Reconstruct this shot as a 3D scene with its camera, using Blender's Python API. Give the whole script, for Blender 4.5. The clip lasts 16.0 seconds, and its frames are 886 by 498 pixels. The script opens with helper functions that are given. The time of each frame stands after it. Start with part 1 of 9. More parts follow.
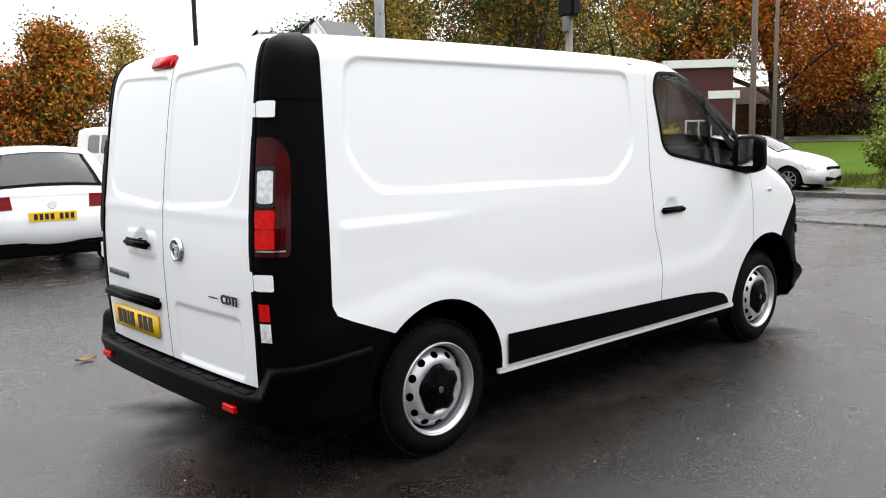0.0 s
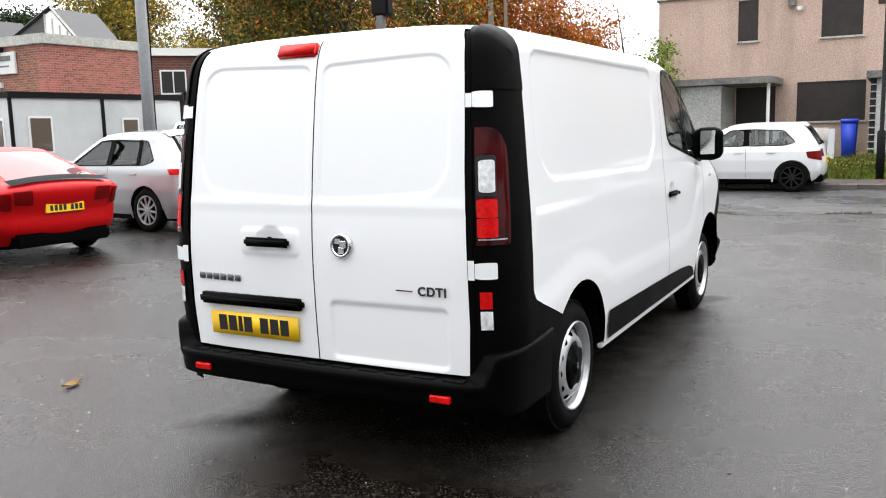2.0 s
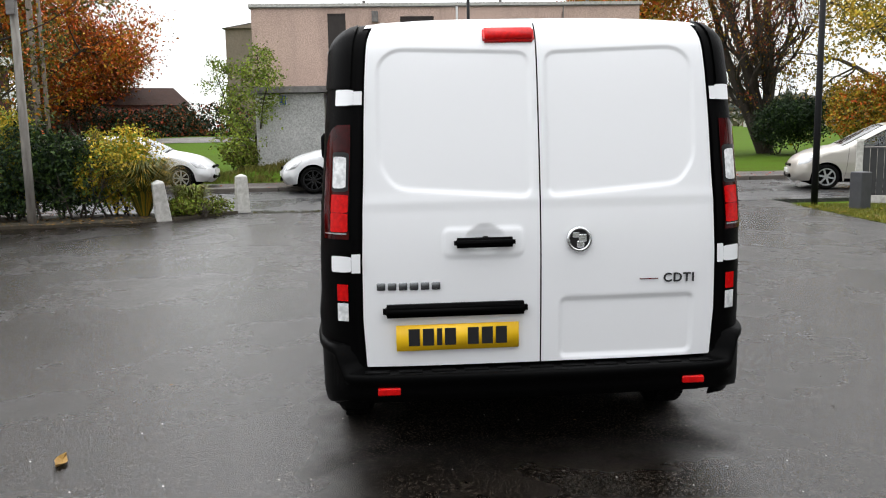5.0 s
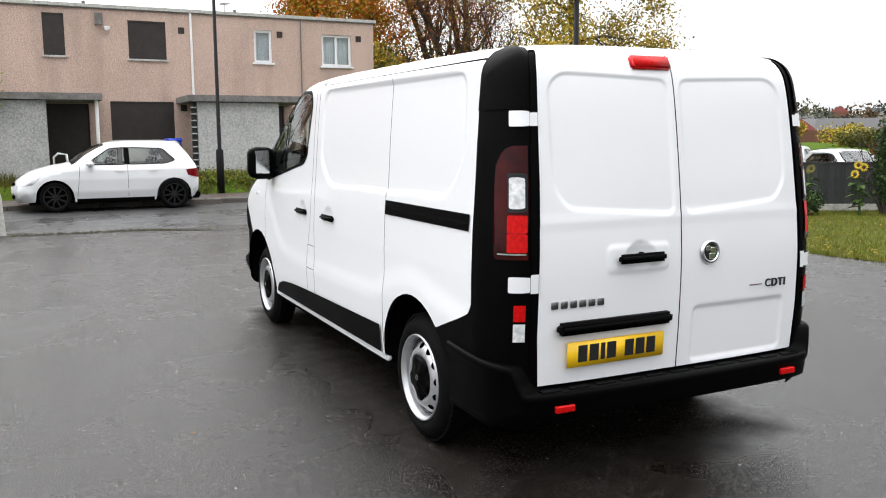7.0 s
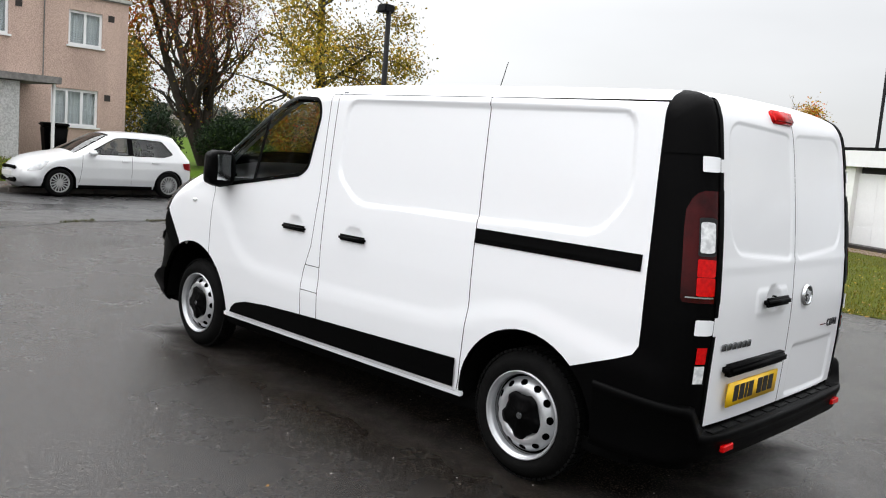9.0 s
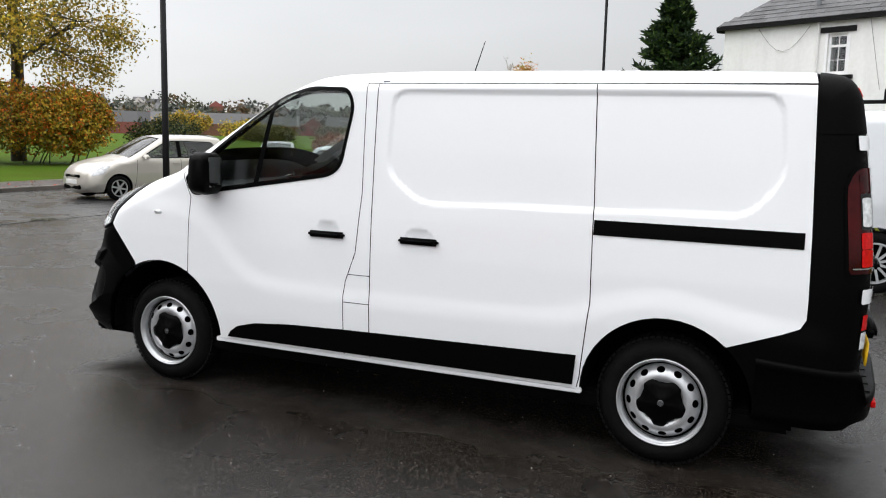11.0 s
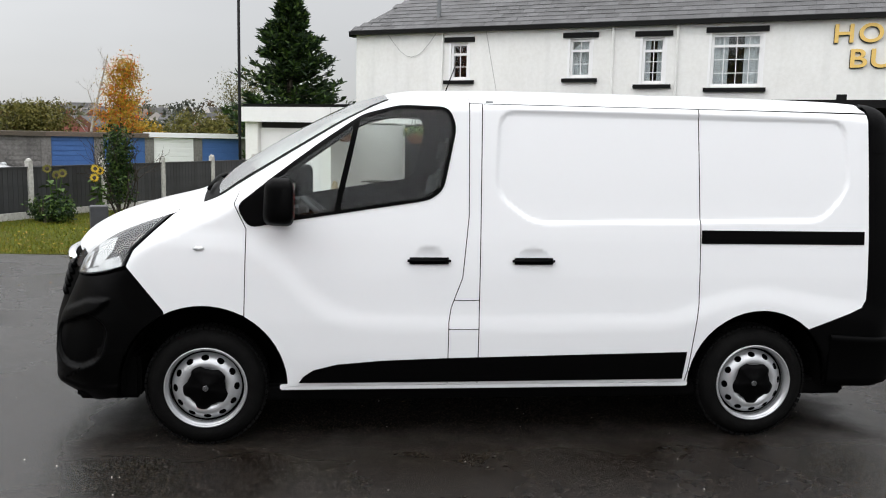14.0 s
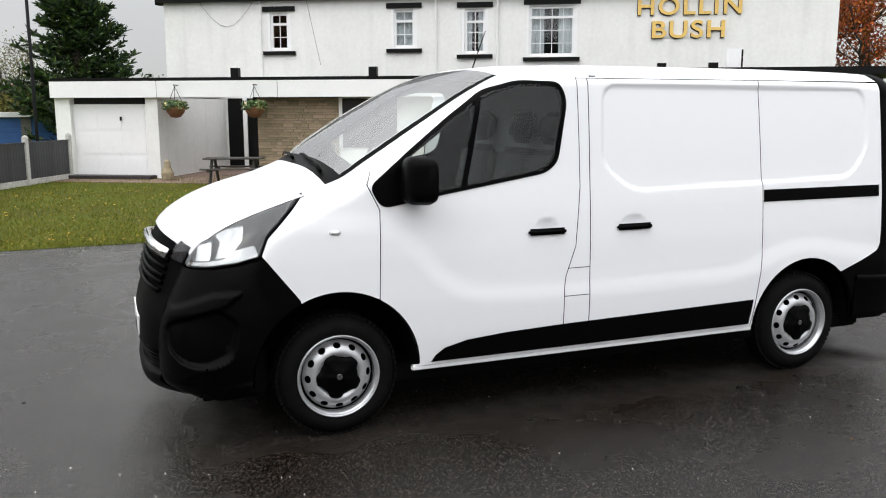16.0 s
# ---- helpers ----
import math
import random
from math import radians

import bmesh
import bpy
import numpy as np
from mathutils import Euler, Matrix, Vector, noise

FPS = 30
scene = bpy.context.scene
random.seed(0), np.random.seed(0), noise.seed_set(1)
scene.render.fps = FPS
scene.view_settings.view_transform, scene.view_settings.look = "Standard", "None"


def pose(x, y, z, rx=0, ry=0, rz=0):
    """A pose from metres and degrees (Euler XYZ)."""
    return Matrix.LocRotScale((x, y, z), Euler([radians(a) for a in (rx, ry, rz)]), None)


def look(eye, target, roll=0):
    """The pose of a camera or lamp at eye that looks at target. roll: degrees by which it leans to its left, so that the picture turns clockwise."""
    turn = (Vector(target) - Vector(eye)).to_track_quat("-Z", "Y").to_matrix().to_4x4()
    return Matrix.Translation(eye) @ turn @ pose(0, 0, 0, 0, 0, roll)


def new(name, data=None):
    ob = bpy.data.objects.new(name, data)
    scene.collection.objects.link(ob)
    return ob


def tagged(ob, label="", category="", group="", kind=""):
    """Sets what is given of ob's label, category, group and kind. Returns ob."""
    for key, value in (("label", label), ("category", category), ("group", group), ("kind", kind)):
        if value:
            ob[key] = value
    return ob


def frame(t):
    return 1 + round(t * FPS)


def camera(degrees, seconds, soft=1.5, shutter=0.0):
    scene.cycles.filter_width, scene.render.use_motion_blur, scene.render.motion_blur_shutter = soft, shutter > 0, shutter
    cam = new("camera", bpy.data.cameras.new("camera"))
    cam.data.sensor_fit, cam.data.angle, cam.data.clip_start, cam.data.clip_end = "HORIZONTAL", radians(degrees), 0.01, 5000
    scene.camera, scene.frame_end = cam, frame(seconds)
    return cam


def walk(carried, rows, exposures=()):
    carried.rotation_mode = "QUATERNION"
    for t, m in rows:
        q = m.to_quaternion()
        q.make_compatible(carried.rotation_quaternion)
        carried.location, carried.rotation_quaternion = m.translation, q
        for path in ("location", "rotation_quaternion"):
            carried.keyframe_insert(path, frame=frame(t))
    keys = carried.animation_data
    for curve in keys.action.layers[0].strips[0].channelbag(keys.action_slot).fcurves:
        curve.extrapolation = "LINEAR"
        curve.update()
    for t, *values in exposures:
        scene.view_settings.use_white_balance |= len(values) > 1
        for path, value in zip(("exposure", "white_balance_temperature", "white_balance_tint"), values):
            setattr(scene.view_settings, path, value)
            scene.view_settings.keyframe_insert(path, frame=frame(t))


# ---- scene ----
cam = camera(55.3, 16.0, 1.1)
PATH = [
    (0, (-2.572, -3.767, 1.502), (-1.236, -2.302, 1.239), -1.1),
    (0.5, (-2.959, -3.478, 1.503), (-1.502, -2.138, 1.216), -0.8),
    (1, (-3.36, -3.136, 1.501), (-1.801, -1.913, 1.229), -1.7),
    (1.5, (-3.615, -2.717, 1.51), (-1.969, -1.61, 1.252), -1.4),
    (2, (-3.9, -2.283, 1.506), (-2.158, -1.34, 1.227), -1.5),
    (2.5, (-4.1, -1.824, 1.484), (-2.312, -0.963, 1.233), -1.3),
    (3, (-4.266, -1.346, 1.495), (-2.404, -0.651, 1.273), -1.4),
    (3.5, (-4.395, -0.883, 1.489), (-2.464, -0.416, 1.257), -0.2),
    (3.7, (-4.413, -0.679, 1.487), (-2.467, -0.283, 1.248), -1.4),
    (5.8, (-4.264, 1.486, 1.507), (-2.337, 1.032, 1.222), 0.7),
    (6, (-4.194, 1.677, 1.486), (-2.281, 1.166, 1.202), 0.6),
    (6.5, (-4.003, 2.142, 1.518), (-2.14, 1.467, 1.244), 1.1),
    (7, (-3.836, 2.641, 1.556), (-2.055, 1.769, 1.29), -0.3),
    (7.5, (-3.566, 3.067, 1.56), (-1.873, 2.038, 1.288), -0.6),
    (8, (-3.256, 3.509, 1.573), (-1.65, 2.34, 1.341), -1.6),
    (8.2, (-3.125, 3.658, 1.583), (-1.568, 2.424, 1.349), -0.1),
    (10.3, (-1.231, 4.776, 1.601), (-0.217, 3.071, 1.345), 1.3),
    (10.5, (-1.054, 4.859, 1.623), (-0.109, 3.119, 1.341), -0.1),
    (11, (-0.594, 5.05, 1.626), (0.19, 3.23, 1.353), 1.4),
    (11.5, (-0.114, 5.191, 1.632), (0.529, 3.313, 1.382), 1.9),
    (12, (0.392, 5.317, 1.644), (0.822, 3.383, 1.368), 2.0),
    (12.5, (0.885, 5.334, 1.678), (1.112, 3.369, 1.382), 0.8),
    (13, (1.381, 5.448, 1.692), (1.436, 3.47, 1.401), 0.1),
    (13.5, (1.838, 5.461, 1.677), (1.723, 3.491, 1.356), -0.1),
    (14, (2.318, 5.439, 1.701), (2.103, 3.468, 1.439), 1.2),
    (14.5, (2.782, 5.425, 1.735), (2.391, 3.479, 1.496), 0.6),
    (15, (3.244, 5.306, 1.743), (2.751, 3.384, 1.489), 1.1),
    (15.5, (3.727, 5.208, 1.736), (3.098, 3.333, 1.44), 0.0),
    (16, (4.17, 5.064, 1.71), (3.441, 3.231, 1.385), -0.1),
]
walk(cam, [(t, look(eye, target, roll)) for t, eye, target, roll in PATH],
     exposures=((0, -0.30), (1, -0.27), (2, -0.13), (3, -0.21), (3.7, -0.38), (5.8, -0.49), (6.2, -0.46), (7, -0.34), (8.2, -0.45), (10.3, -0.66), (13, -0.74), (16, -0.68)))

# ---- world and light: overcast autumn day ----
world = bpy.data.worlds.new("overcast_sky")
scene.world = world
world.use_nodes = True
wn, wl = world.node_tree.nodes, world.node_tree.links
wn.clear()
w_out = wn.new("ShaderNodeOutputWorld")
w_bg = wn.new("ShaderNodeBackground")
w_sky = wn.new("ShaderNodeTexSky")
w_sky.sky_type, w_sky.sun_disc = "NISHITA", False
w_sky.sun_elevation, w_sky.sun_rotation = radians(57), radians(72)
w_hsv = wn.new("ShaderNodeHueSaturation")
w_hsv.inputs["Saturation"].default_value, w_hsv.inputs["Value"].default_value = 0.2, 0.09
w_co = wn.new("ShaderNodeTexCoord")
w_sep = wn.new("ShaderNodeSeparateXYZ")
w_ramp = wn.new("ShaderNodeValToRGB")          # cloud layer, brighter overhead
e = w_ramp.color_ramp.elements
e[0].position, e[0].color = 0.0, (0.80, 0.81, 0.83, 1)
e[1].position, e[1].color = 1.0, (2.9, 2.93, 2.98, 1)
for position, tone in ((0.17, 0.88), (0.45, 2.0)):
    k = w_ramp.color_ramp.elements.new(position)
    k.color = (tone, tone * 1.008, tone * 1.027, 1)
w_noise = wn.new("ShaderNodeTexNoise")
w_noise.inputs["Scale"].default_value, w_noise.inputs["Detail"].default_value = 2.2, 5
w_map = wn.new("ShaderNodeMapping")
w_map.inputs["Scale"].default_value = (1, 1, 3.2)
w_cl = wn.new("ShaderNodeMapRange")
w_cl.inputs["From Min"].default_value, w_cl.inputs["From Max"].default_value = 0.3, 0.7
w_cl.inputs["To Min"].default_value, w_cl.inputs["To Max"].default_value = 0.9, 1.06
w_mul = wn.new("ShaderNodeVectorMath")
w_mul.operation = "SCALE"
w_add = wn.new("ShaderNodeVectorMath")
w_add.operation = "ADD"
wl.new(w_co.outputs["Generated"], w_sep.inputs[0])
wl.new(w_sep.outputs["Z"], w_ramp.inputs["Fac"])
wl.new(w_co.outputs["Generated"], w_map.inputs["Vector"])
wl.new(w_map.outputs[0], w_noise.inputs["Vector"])
wl.new(w_noise.outputs["Fac"], w_cl.inputs["Value"])
wl.new(w_ramp.outputs["Color"], w_mul.inputs[0])
w_dot = wn.new("ShaderNodeVectorMath")              # the cloud is brighter round the hidden sun
w_dot.operation = "DOT_PRODUCT"
w_dot.inputs[1].default_value = Vector((5.0, 3.0, 7.0)).normalized()
w_glow = wn.new("ShaderNodeMapRange")
w_glow.interpolation_type = "SMOOTHSTEP"
w_glow.inputs["From Min"].default_value, w_glow.inputs["From Max"].default_value = -0.5, 1.0
w_glow.inputs["To Min"].default_value, w_glow.inputs["To Max"].default_value = 0.63, 1.72
w_both = wn.new("ShaderNodeMath")
w_both.operation = "MULTIPLY"
wl.new(w_co.outputs["Generated"], w_dot.inputs[0])
wl.new(w_dot.outputs["Value"], w_glow.inputs["Value"])
wl.new(w_glow.outputs[0], w_both.inputs[0])
wl.new(w_cl.outputs[0], w_both.inputs[1])
wl.new(w_both.outputs[0], w_mul.inputs["Scale"])
wl.new(w_sky.outputs[0], w_hsv.inputs["Color"])
wl.new(w_mul.outputs[0], w_add.inputs[0])
wl.new(w_hsv.outputs[0], w_add.inputs[1])
wl.new(w_add.outputs[0], w_bg.inputs["Color"])
w_bg.inputs["Strength"].default_value = 1.0
wl.new(w_bg.outputs[0], w_out.inputs[0])

sun = new("sun", bpy.data.lights.new("sun", "SUN"))
sun.data.energy, sun.data.angle, sun.data.color = 0.5, radians(25), (1.0, 0.97, 0.93)
sun.matrix_world = look((5.5, 1.8, 9.0), (0, 0, 0))

# ---- materials ----
def material(name, color, rough=0.6, metal=0.0, color2=None, grain=0.0, scale=20.0, stain=0.0, stain_scale=1.2,
             bump=0.0, bump_scale=120.0, coat=0.0, rough2=None, per_object=0.0, island=0.0, stretch=(1, 1, 1), spec=0.5, streak=0.0, streak_scale=2.5):
    """A principled surface with fine grain, larger stains, rain streaks, relief and per-piece variation."""
    m = bpy.data.materials.new(name)
    m.use_nodes = True
    n, l = m.node_tree.nodes, m.node_tree.links
    b = n["Principled BSDF"]
    b.inputs["Metallic"].default_value, b.inputs["Roughness"].default_value = metal, rough
    b.inputs["Specular IOR Level"].default_value = spec
    b.inputs["Coat Weight"].default_value, b.inputs["Coat Roughness"].default_value = coat, 0.03
    co = n.new("ShaderNodeTexCoord")
    mp = n.new("ShaderNodeMapping")
    mp.inputs["Scale"].default_value = stretch
    l.new(co.outputs["Object"], mp.inputs["Vector"])
    col = (*color, 1)
    c2 = (*(color2 or tuple(v * 0.55 for v in color)), 1)
    fine = n.new("ShaderNodeTexNoise")
    fine.inputs["Scale"].default_value, fine.inputs["Detail"].default_value = scale, 4
    l.new(mp.outputs[0], fine.inputs["Vector"])
    big = n.new("ShaderNodeTexNoise")
    big.inputs["Scale"].default_value, big.inputs["Detail"].default_value = stain_scale, 6
    big.inputs["Roughness"].default_value = 0.65
    l.new(mp.outputs[0], big.inputs["Vector"])
    r1 = n.new("ShaderNodeMapRange")
    r1.inputs["From Min"].default_value, r1.inputs["From Max"].default_value = 0.35, 0.65
    r1.inputs["To Max"].default_value = grain
    l.new(fine.outputs["Fac"], r1.inputs["Value"])
    r2 = n.new("ShaderNodeMapRange")
    r2.inputs["From Min"].default_value, r2.inputs["From Max"].default_value = 0.45, 0.72
    r2.inputs["To Max"].default_value = stain
    l.new(big.outputs["Fac"], r2.inputs["Value"])
    ad = n.new("ShaderNodeMath")
    ad.operation, ad.use_clamp = "ADD", True
    l.new(r1.outputs[0], ad.inputs[0])
    l.new(r2.outputs[0], ad.inputs[1])
    mix = n.new("ShaderNodeMix")
    mix.data_type = "RGBA"
    mix.inputs["A"].default_value, mix.inputs["B"].default_value = col, c2
    l.new(ad.outputs[0], mix.inputs["Factor"])
    out = mix.outputs["Result"]
    for amount, node, socket in ((per_object, "ShaderNodeObjectInfo", "Random"), (island, "ShaderNodeNewGeometry", "Random Per Island")):
        if amount:
            src = n.new(node)
            rr = n.new("ShaderNodeMapRange")
            rr.inputs["To Min"].default_value, rr.inputs["To Max"].default_value = 1 - amount, 1 + amount
            l.new(src.outputs[socket], rr.inputs["Value"])
            hs = n.new("ShaderNodeHueSaturation")
            l.new(rr.outputs[0], hs.inputs["Value"])
            h2 = n.new("ShaderNodeMapRange")
            h2.inputs["To Min"].default_value, h2.inputs["To Max"].default_value = 0.5 + amount * 0.06, 0.5 - amount * 0.06
            l.new(src.outputs[socket], h2.inputs["Value"])
            l.new(h2.outputs[0], hs.inputs["Hue"])
            l.new(out, hs.inputs["Color"])
            out = hs.outputs["Color"]
    if streak:
        sm = n.new("ShaderNodeMapping")
        sm.inputs["Scale"].default_value = (streak_scale, streak_scale, streak_scale * 0.10)
        l.new(co.outputs["Object"], sm.inputs["Vector"])
        sn = n.new("ShaderNodeTexNoise")
        sn.inputs["Scale"].default_value, sn.inputs["Detail"].default_value = 1.0, 5
        l.new(sm.outputs[0], sn.inputs["Vector"])
        sr = n.new("ShaderNodeMapRange")
        sr.inputs["From Min"].default_value, sr.inputs["From Max"].default_value = 0.52, 0.78
        sr.inputs["To Max"].default_value = streak
        l.new(sn.outputs["Fac"], sr.inputs["Value"])
        sx = n.new("ShaderNodeMix")
        sx.data_type = "RGBA"
        sx.inputs["B"].default_value = (*(v * 0.3 for v in color), 1)
        l.new(sr.outputs[0], sx.inputs["Factor"])
        l.new(out, sx.inputs["A"])
        out = sx.outputs["Result"]
    l.new(out, b.inputs["Base Color"])
    if rough2 is not None:
        rm = n.new("ShaderNodeMapRange")
        rm.inputs["From Min"].default_value, rm.inputs["From Max"].default_value = 0.35, 0.65
        rm.inputs["To Min"].default_value, rm.inputs["To Max"].default_value = rough, rough2
        l.new(big.outputs["Fac"], rm.inputs["Value"])
        l.new(rm.outputs[0], b.inputs["Roughness"])
    if bump:
        bn = n.new("ShaderNodeTexNoise")
        bn.inputs["Scale"].default_value, bn.inputs["Detail"].default_value = bump_scale, 3
        l.new(mp.outputs[0], bn.inputs["Vector"])
        bp = n.new("ShaderNodeBump")
        bp.inputs["Strength"].default_value, bp.inputs["Distance"].default_value = min(1.0, bump), 0.01
        l.new(bn.outputs["Fac"], bp.inputs["Height"])
        l.new(bp.outputs[0], b.inputs["Normal"])
    return m


def dry_shade_patch(m, cx, cy, hx, hy):
    """Deepens the shade beneath the parked van: ground taken as dry, made matt, with an uneven edge."""
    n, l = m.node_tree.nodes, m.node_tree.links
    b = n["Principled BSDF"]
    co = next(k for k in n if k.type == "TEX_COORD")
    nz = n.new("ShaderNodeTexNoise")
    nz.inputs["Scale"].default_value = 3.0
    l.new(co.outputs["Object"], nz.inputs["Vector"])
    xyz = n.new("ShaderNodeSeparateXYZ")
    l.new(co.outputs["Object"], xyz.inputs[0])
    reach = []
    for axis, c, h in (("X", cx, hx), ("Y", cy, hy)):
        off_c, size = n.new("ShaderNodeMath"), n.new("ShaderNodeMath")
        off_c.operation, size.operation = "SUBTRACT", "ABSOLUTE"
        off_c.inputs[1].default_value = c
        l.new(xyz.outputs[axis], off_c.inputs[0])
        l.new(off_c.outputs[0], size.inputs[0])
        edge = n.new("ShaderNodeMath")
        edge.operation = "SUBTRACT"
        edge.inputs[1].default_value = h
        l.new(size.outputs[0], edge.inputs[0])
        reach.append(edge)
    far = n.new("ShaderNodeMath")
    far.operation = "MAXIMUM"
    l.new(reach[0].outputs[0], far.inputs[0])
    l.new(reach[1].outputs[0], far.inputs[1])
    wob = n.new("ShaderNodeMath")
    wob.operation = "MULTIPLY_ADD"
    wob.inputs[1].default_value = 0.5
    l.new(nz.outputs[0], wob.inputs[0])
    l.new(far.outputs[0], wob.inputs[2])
    patch_edge = n.new("ShaderNodeMapRange")
    patch_edge.inputs["From Min"].default_value, patch_edge.inputs["From Max"].default_value = 0.02, 0.52
    l.new(wob.outputs[0], patch_edge.inputs["Value"])
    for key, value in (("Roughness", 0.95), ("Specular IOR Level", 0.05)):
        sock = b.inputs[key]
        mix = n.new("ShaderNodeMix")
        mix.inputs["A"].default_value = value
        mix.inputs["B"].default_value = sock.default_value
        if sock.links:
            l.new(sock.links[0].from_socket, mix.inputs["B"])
        l.new(patch_edge.outputs[0], mix.inputs["Factor"])
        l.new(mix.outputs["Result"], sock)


def glass(name, tint=(0.55, 0.62, 0.60), gloss=1.0, base=0.042):
    """A clear, faintly tinted pane: sees through, with sharp reflections that grow towards the edge."""
    m = bpy.data.materials.new(name)
    m.use_nodes = True
    n, l = m.node_tree.nodes, m.node_tree.links
    n.remove(n["Principled BSDF"])
    tr = n.new("ShaderNodeBsdfTransparent")
    tr.inputs["Color"].default_value = (*tint, 1)
    gl = n.new("ShaderNodeBsdfGlossy")
    gl.inputs["Roughness"].default_value = 0.01
    gl.inputs["Color"].default_value = (gloss, gloss, gloss, 1)
    lw = n.new("ShaderNodeLayerWeight")
    lw.inputs["Blend"].default_value = 0.5
    pw = n.new("ShaderNodeMath")
    pw.operation = "POWER"
    pw.inputs[1].default_value = 5.0
    l.new(lw.outputs["Facing"], pw.inputs[0])
    fr = n.new("ShaderNodeMath")
    fr.operation = "MULTIPLY_ADD"
    fr.inputs[1].default_value, fr.inputs[2].default_value = 0.95, base
    l.new(pw.outputs[0], fr.inputs[0])
    mx = n.new("ShaderNodeMixShader")
    l.new(fr.outputs[0], mx.inputs[0])
    l.new(tr.outputs[0], mx.inputs[1])
    l.new(gl.outputs[0], mx.inputs[2])
    l.new(mx.outputs[0], n["Material Output"].inputs[0])
    return m


WHITE = material("white_paint", (0.80, 0.808, 0.825), 0.30, color2=(0.75, 0.755, 0.765), grain=0.04, stain=0.06, stain_scale=0.5, coat=0.4)
BLACK = material("black_plastic", (0.0008, 0.0008, 0.0009), 0.40, color2=(0.0018, 0.0018, 0.0018), grain=0.5, scale=60, bump=0.08, bump_scale=700, rough2=0.50, spec=0.04)
TRIM_GREY = material("charcoal_plastic", (0.010, 0.010, 0.011), 0.45, color2=(0.016, 0.016, 0.017), grain=0.4, scale=60, spec=0.25)
RUBBER = material("rubber", (0.0025, 0.0025, 0.0025), 0.75, color2=(0.006, 0.0058, 0.0055), grain=0.3, stain=0.6, stain_scale=5, bump=0.3, bump_scale=90, spec=0.08)
# near-black puts the shade of arches, wheel backs and hollow bodies into the colour
DARK = material("cavity_shade_black", (0.002, 0.002, 0.002), 0.9, grain=0.3, spec=0.05)
BADGE = material("dark_chrome", (0.16, 0.165, 0.17), 0.22, 0.85, grain=0.1)
CHROME = material("chrome", (0.72, 0.73, 0.74), 0.12, 1.0, grain=0.05)
STEEL = material("wheel_silver", (0.52, 0.53, 0.545), 0.30, 0.62, color2=(0.24, 0.235, 0.23), grain=0.12, stain=0.25, stain_scale=9, coat=0.2)
RED_LENS = material("red_lens", (0.17, 0.002, 0.003), 0.10, color2=(0.06, 0.001, 0.002), grain=0.4, scale=40, spec=0.15)
DARK_LENS = material("dark_red_lens", (0.050, 0.0012, 0.0016), 0.08, color2=(0.014, 0.0005, 0.0008), grain=0.35, scale=9, stain=0.8, stain_scale=5, spec=0.2)
BRIGHT_LENS = material("bright_red_lens", (0.60, 0.005, 0.005), 0.12, color2=(0.30, 0.003, 0.004), grain=0.6, scale=60, spec=0.15)
CLEAR_LENS = material("clear_lens", (0.42, 0.43, 0.43), 0.14, 0.6, color2=(0.14, 0.14, 0.145), grain=0.7, scale=16, coat=0.9)
WHITE_LENS = material("white_lens", (0.78, 0.79, 0.79), 0.12, color2=(0.42, 0.43, 0.44), grain=0.8, scale=40, coat=0.4)
PLATE_Y = material("plate_yellow", (0.92, 0.56, 0.012), 0.35, color2=(0.84, 0.48, 0.01), grain=0.1)
PLATE_W = material("plate_white", (0.75, 0.75, 0.73), 0.3, grain=0.1)
INK = material("black_ink", (0.012, 0.012, 0.014), 0.4)
GLASS = glass("car_glass", (0.88, 0.92, 0.90), gloss=0.8, base=0.05)
LAMP_CLEAR = glass("lamp_glass", (0.94, 0.95, 0.95), gloss=0.9, base=0.05)
LAMP_SILVER = material("lamp_silver", (0.66, 0.67, 0.68), 0.16, 0.85, color2=(0.22, 0.22, 0.23), grain=0.6, scale=12)
SCREEN = glass("windscreen_glass", (0.80, 0.86, 0.84), base=0.19)
GLASS_DARK = glass("dark_car_glass", (0.56, 0.61, 0.60), base=0.06)
SEAT = material("seat_cloth", (0.035, 0.036, 0.040), 0.9, grain=0.4, scale=150, bump=0.2, bump_scale=400)
DASH = material("dashboard_plastic", (0.03, 0.031, 0.034), 0.6, grain=0.3, scale=60, bump=0.1, bump_scale=500)


# ---- mesh tools ----
def link_mesh(name, mesh, mat, parent=None, label=""):
    mesh.materials.clear()
    mesh.materials.append(mat)
    ob = new(name, mesh)
    if parent is not None:
        ob.parent = parent
    if label:
        tagged(ob, label)
    return ob


def part(name, bm, mat, parent=None, label="", smooth=False):
    """Links a bmesh as one mesh object under a thing or a part."""
    mesh = bpy.data.meshes.new(name)
    bmesh.ops.recalc_face_normals(bm, faces=bm.faces)
    bm.to_mesh(mesh)
    bm.free()
    if smooth:
        mesh.polygons.foreach_set("use_smooth", [True] * len(mesh.polygons))
    return link_mesh(name, mesh, mat, parent, label)


def raw(name, verts, faces, mat, parent=None, label="", normals=None, smooth=True):
    mesh = bpy.data.meshes.new(name)
    mesh.from_pydata([tuple(v) for v in verts], [], [tuple(int(i) for i in f) for f in faces])
    if smooth:
        mesh.polygons.foreach_set("use_smooth", [True] * len(mesh.polygons))
    if normals is not None:
        mesh.normals_split_custom_set_from_vertices([tuple(v) for v in normals])
    mesh.update()
    return link_mesh(name, mesh, mat, parent, label)


def thing(name, m, label, category, group="", kind=""):
    """An empty at a thing's base that holds its parts."""
    ob = new(name)
    ob.empty_display_size = 0.1
    ob.matrix_world = m
    return tagged(ob, label, category, group, kind)


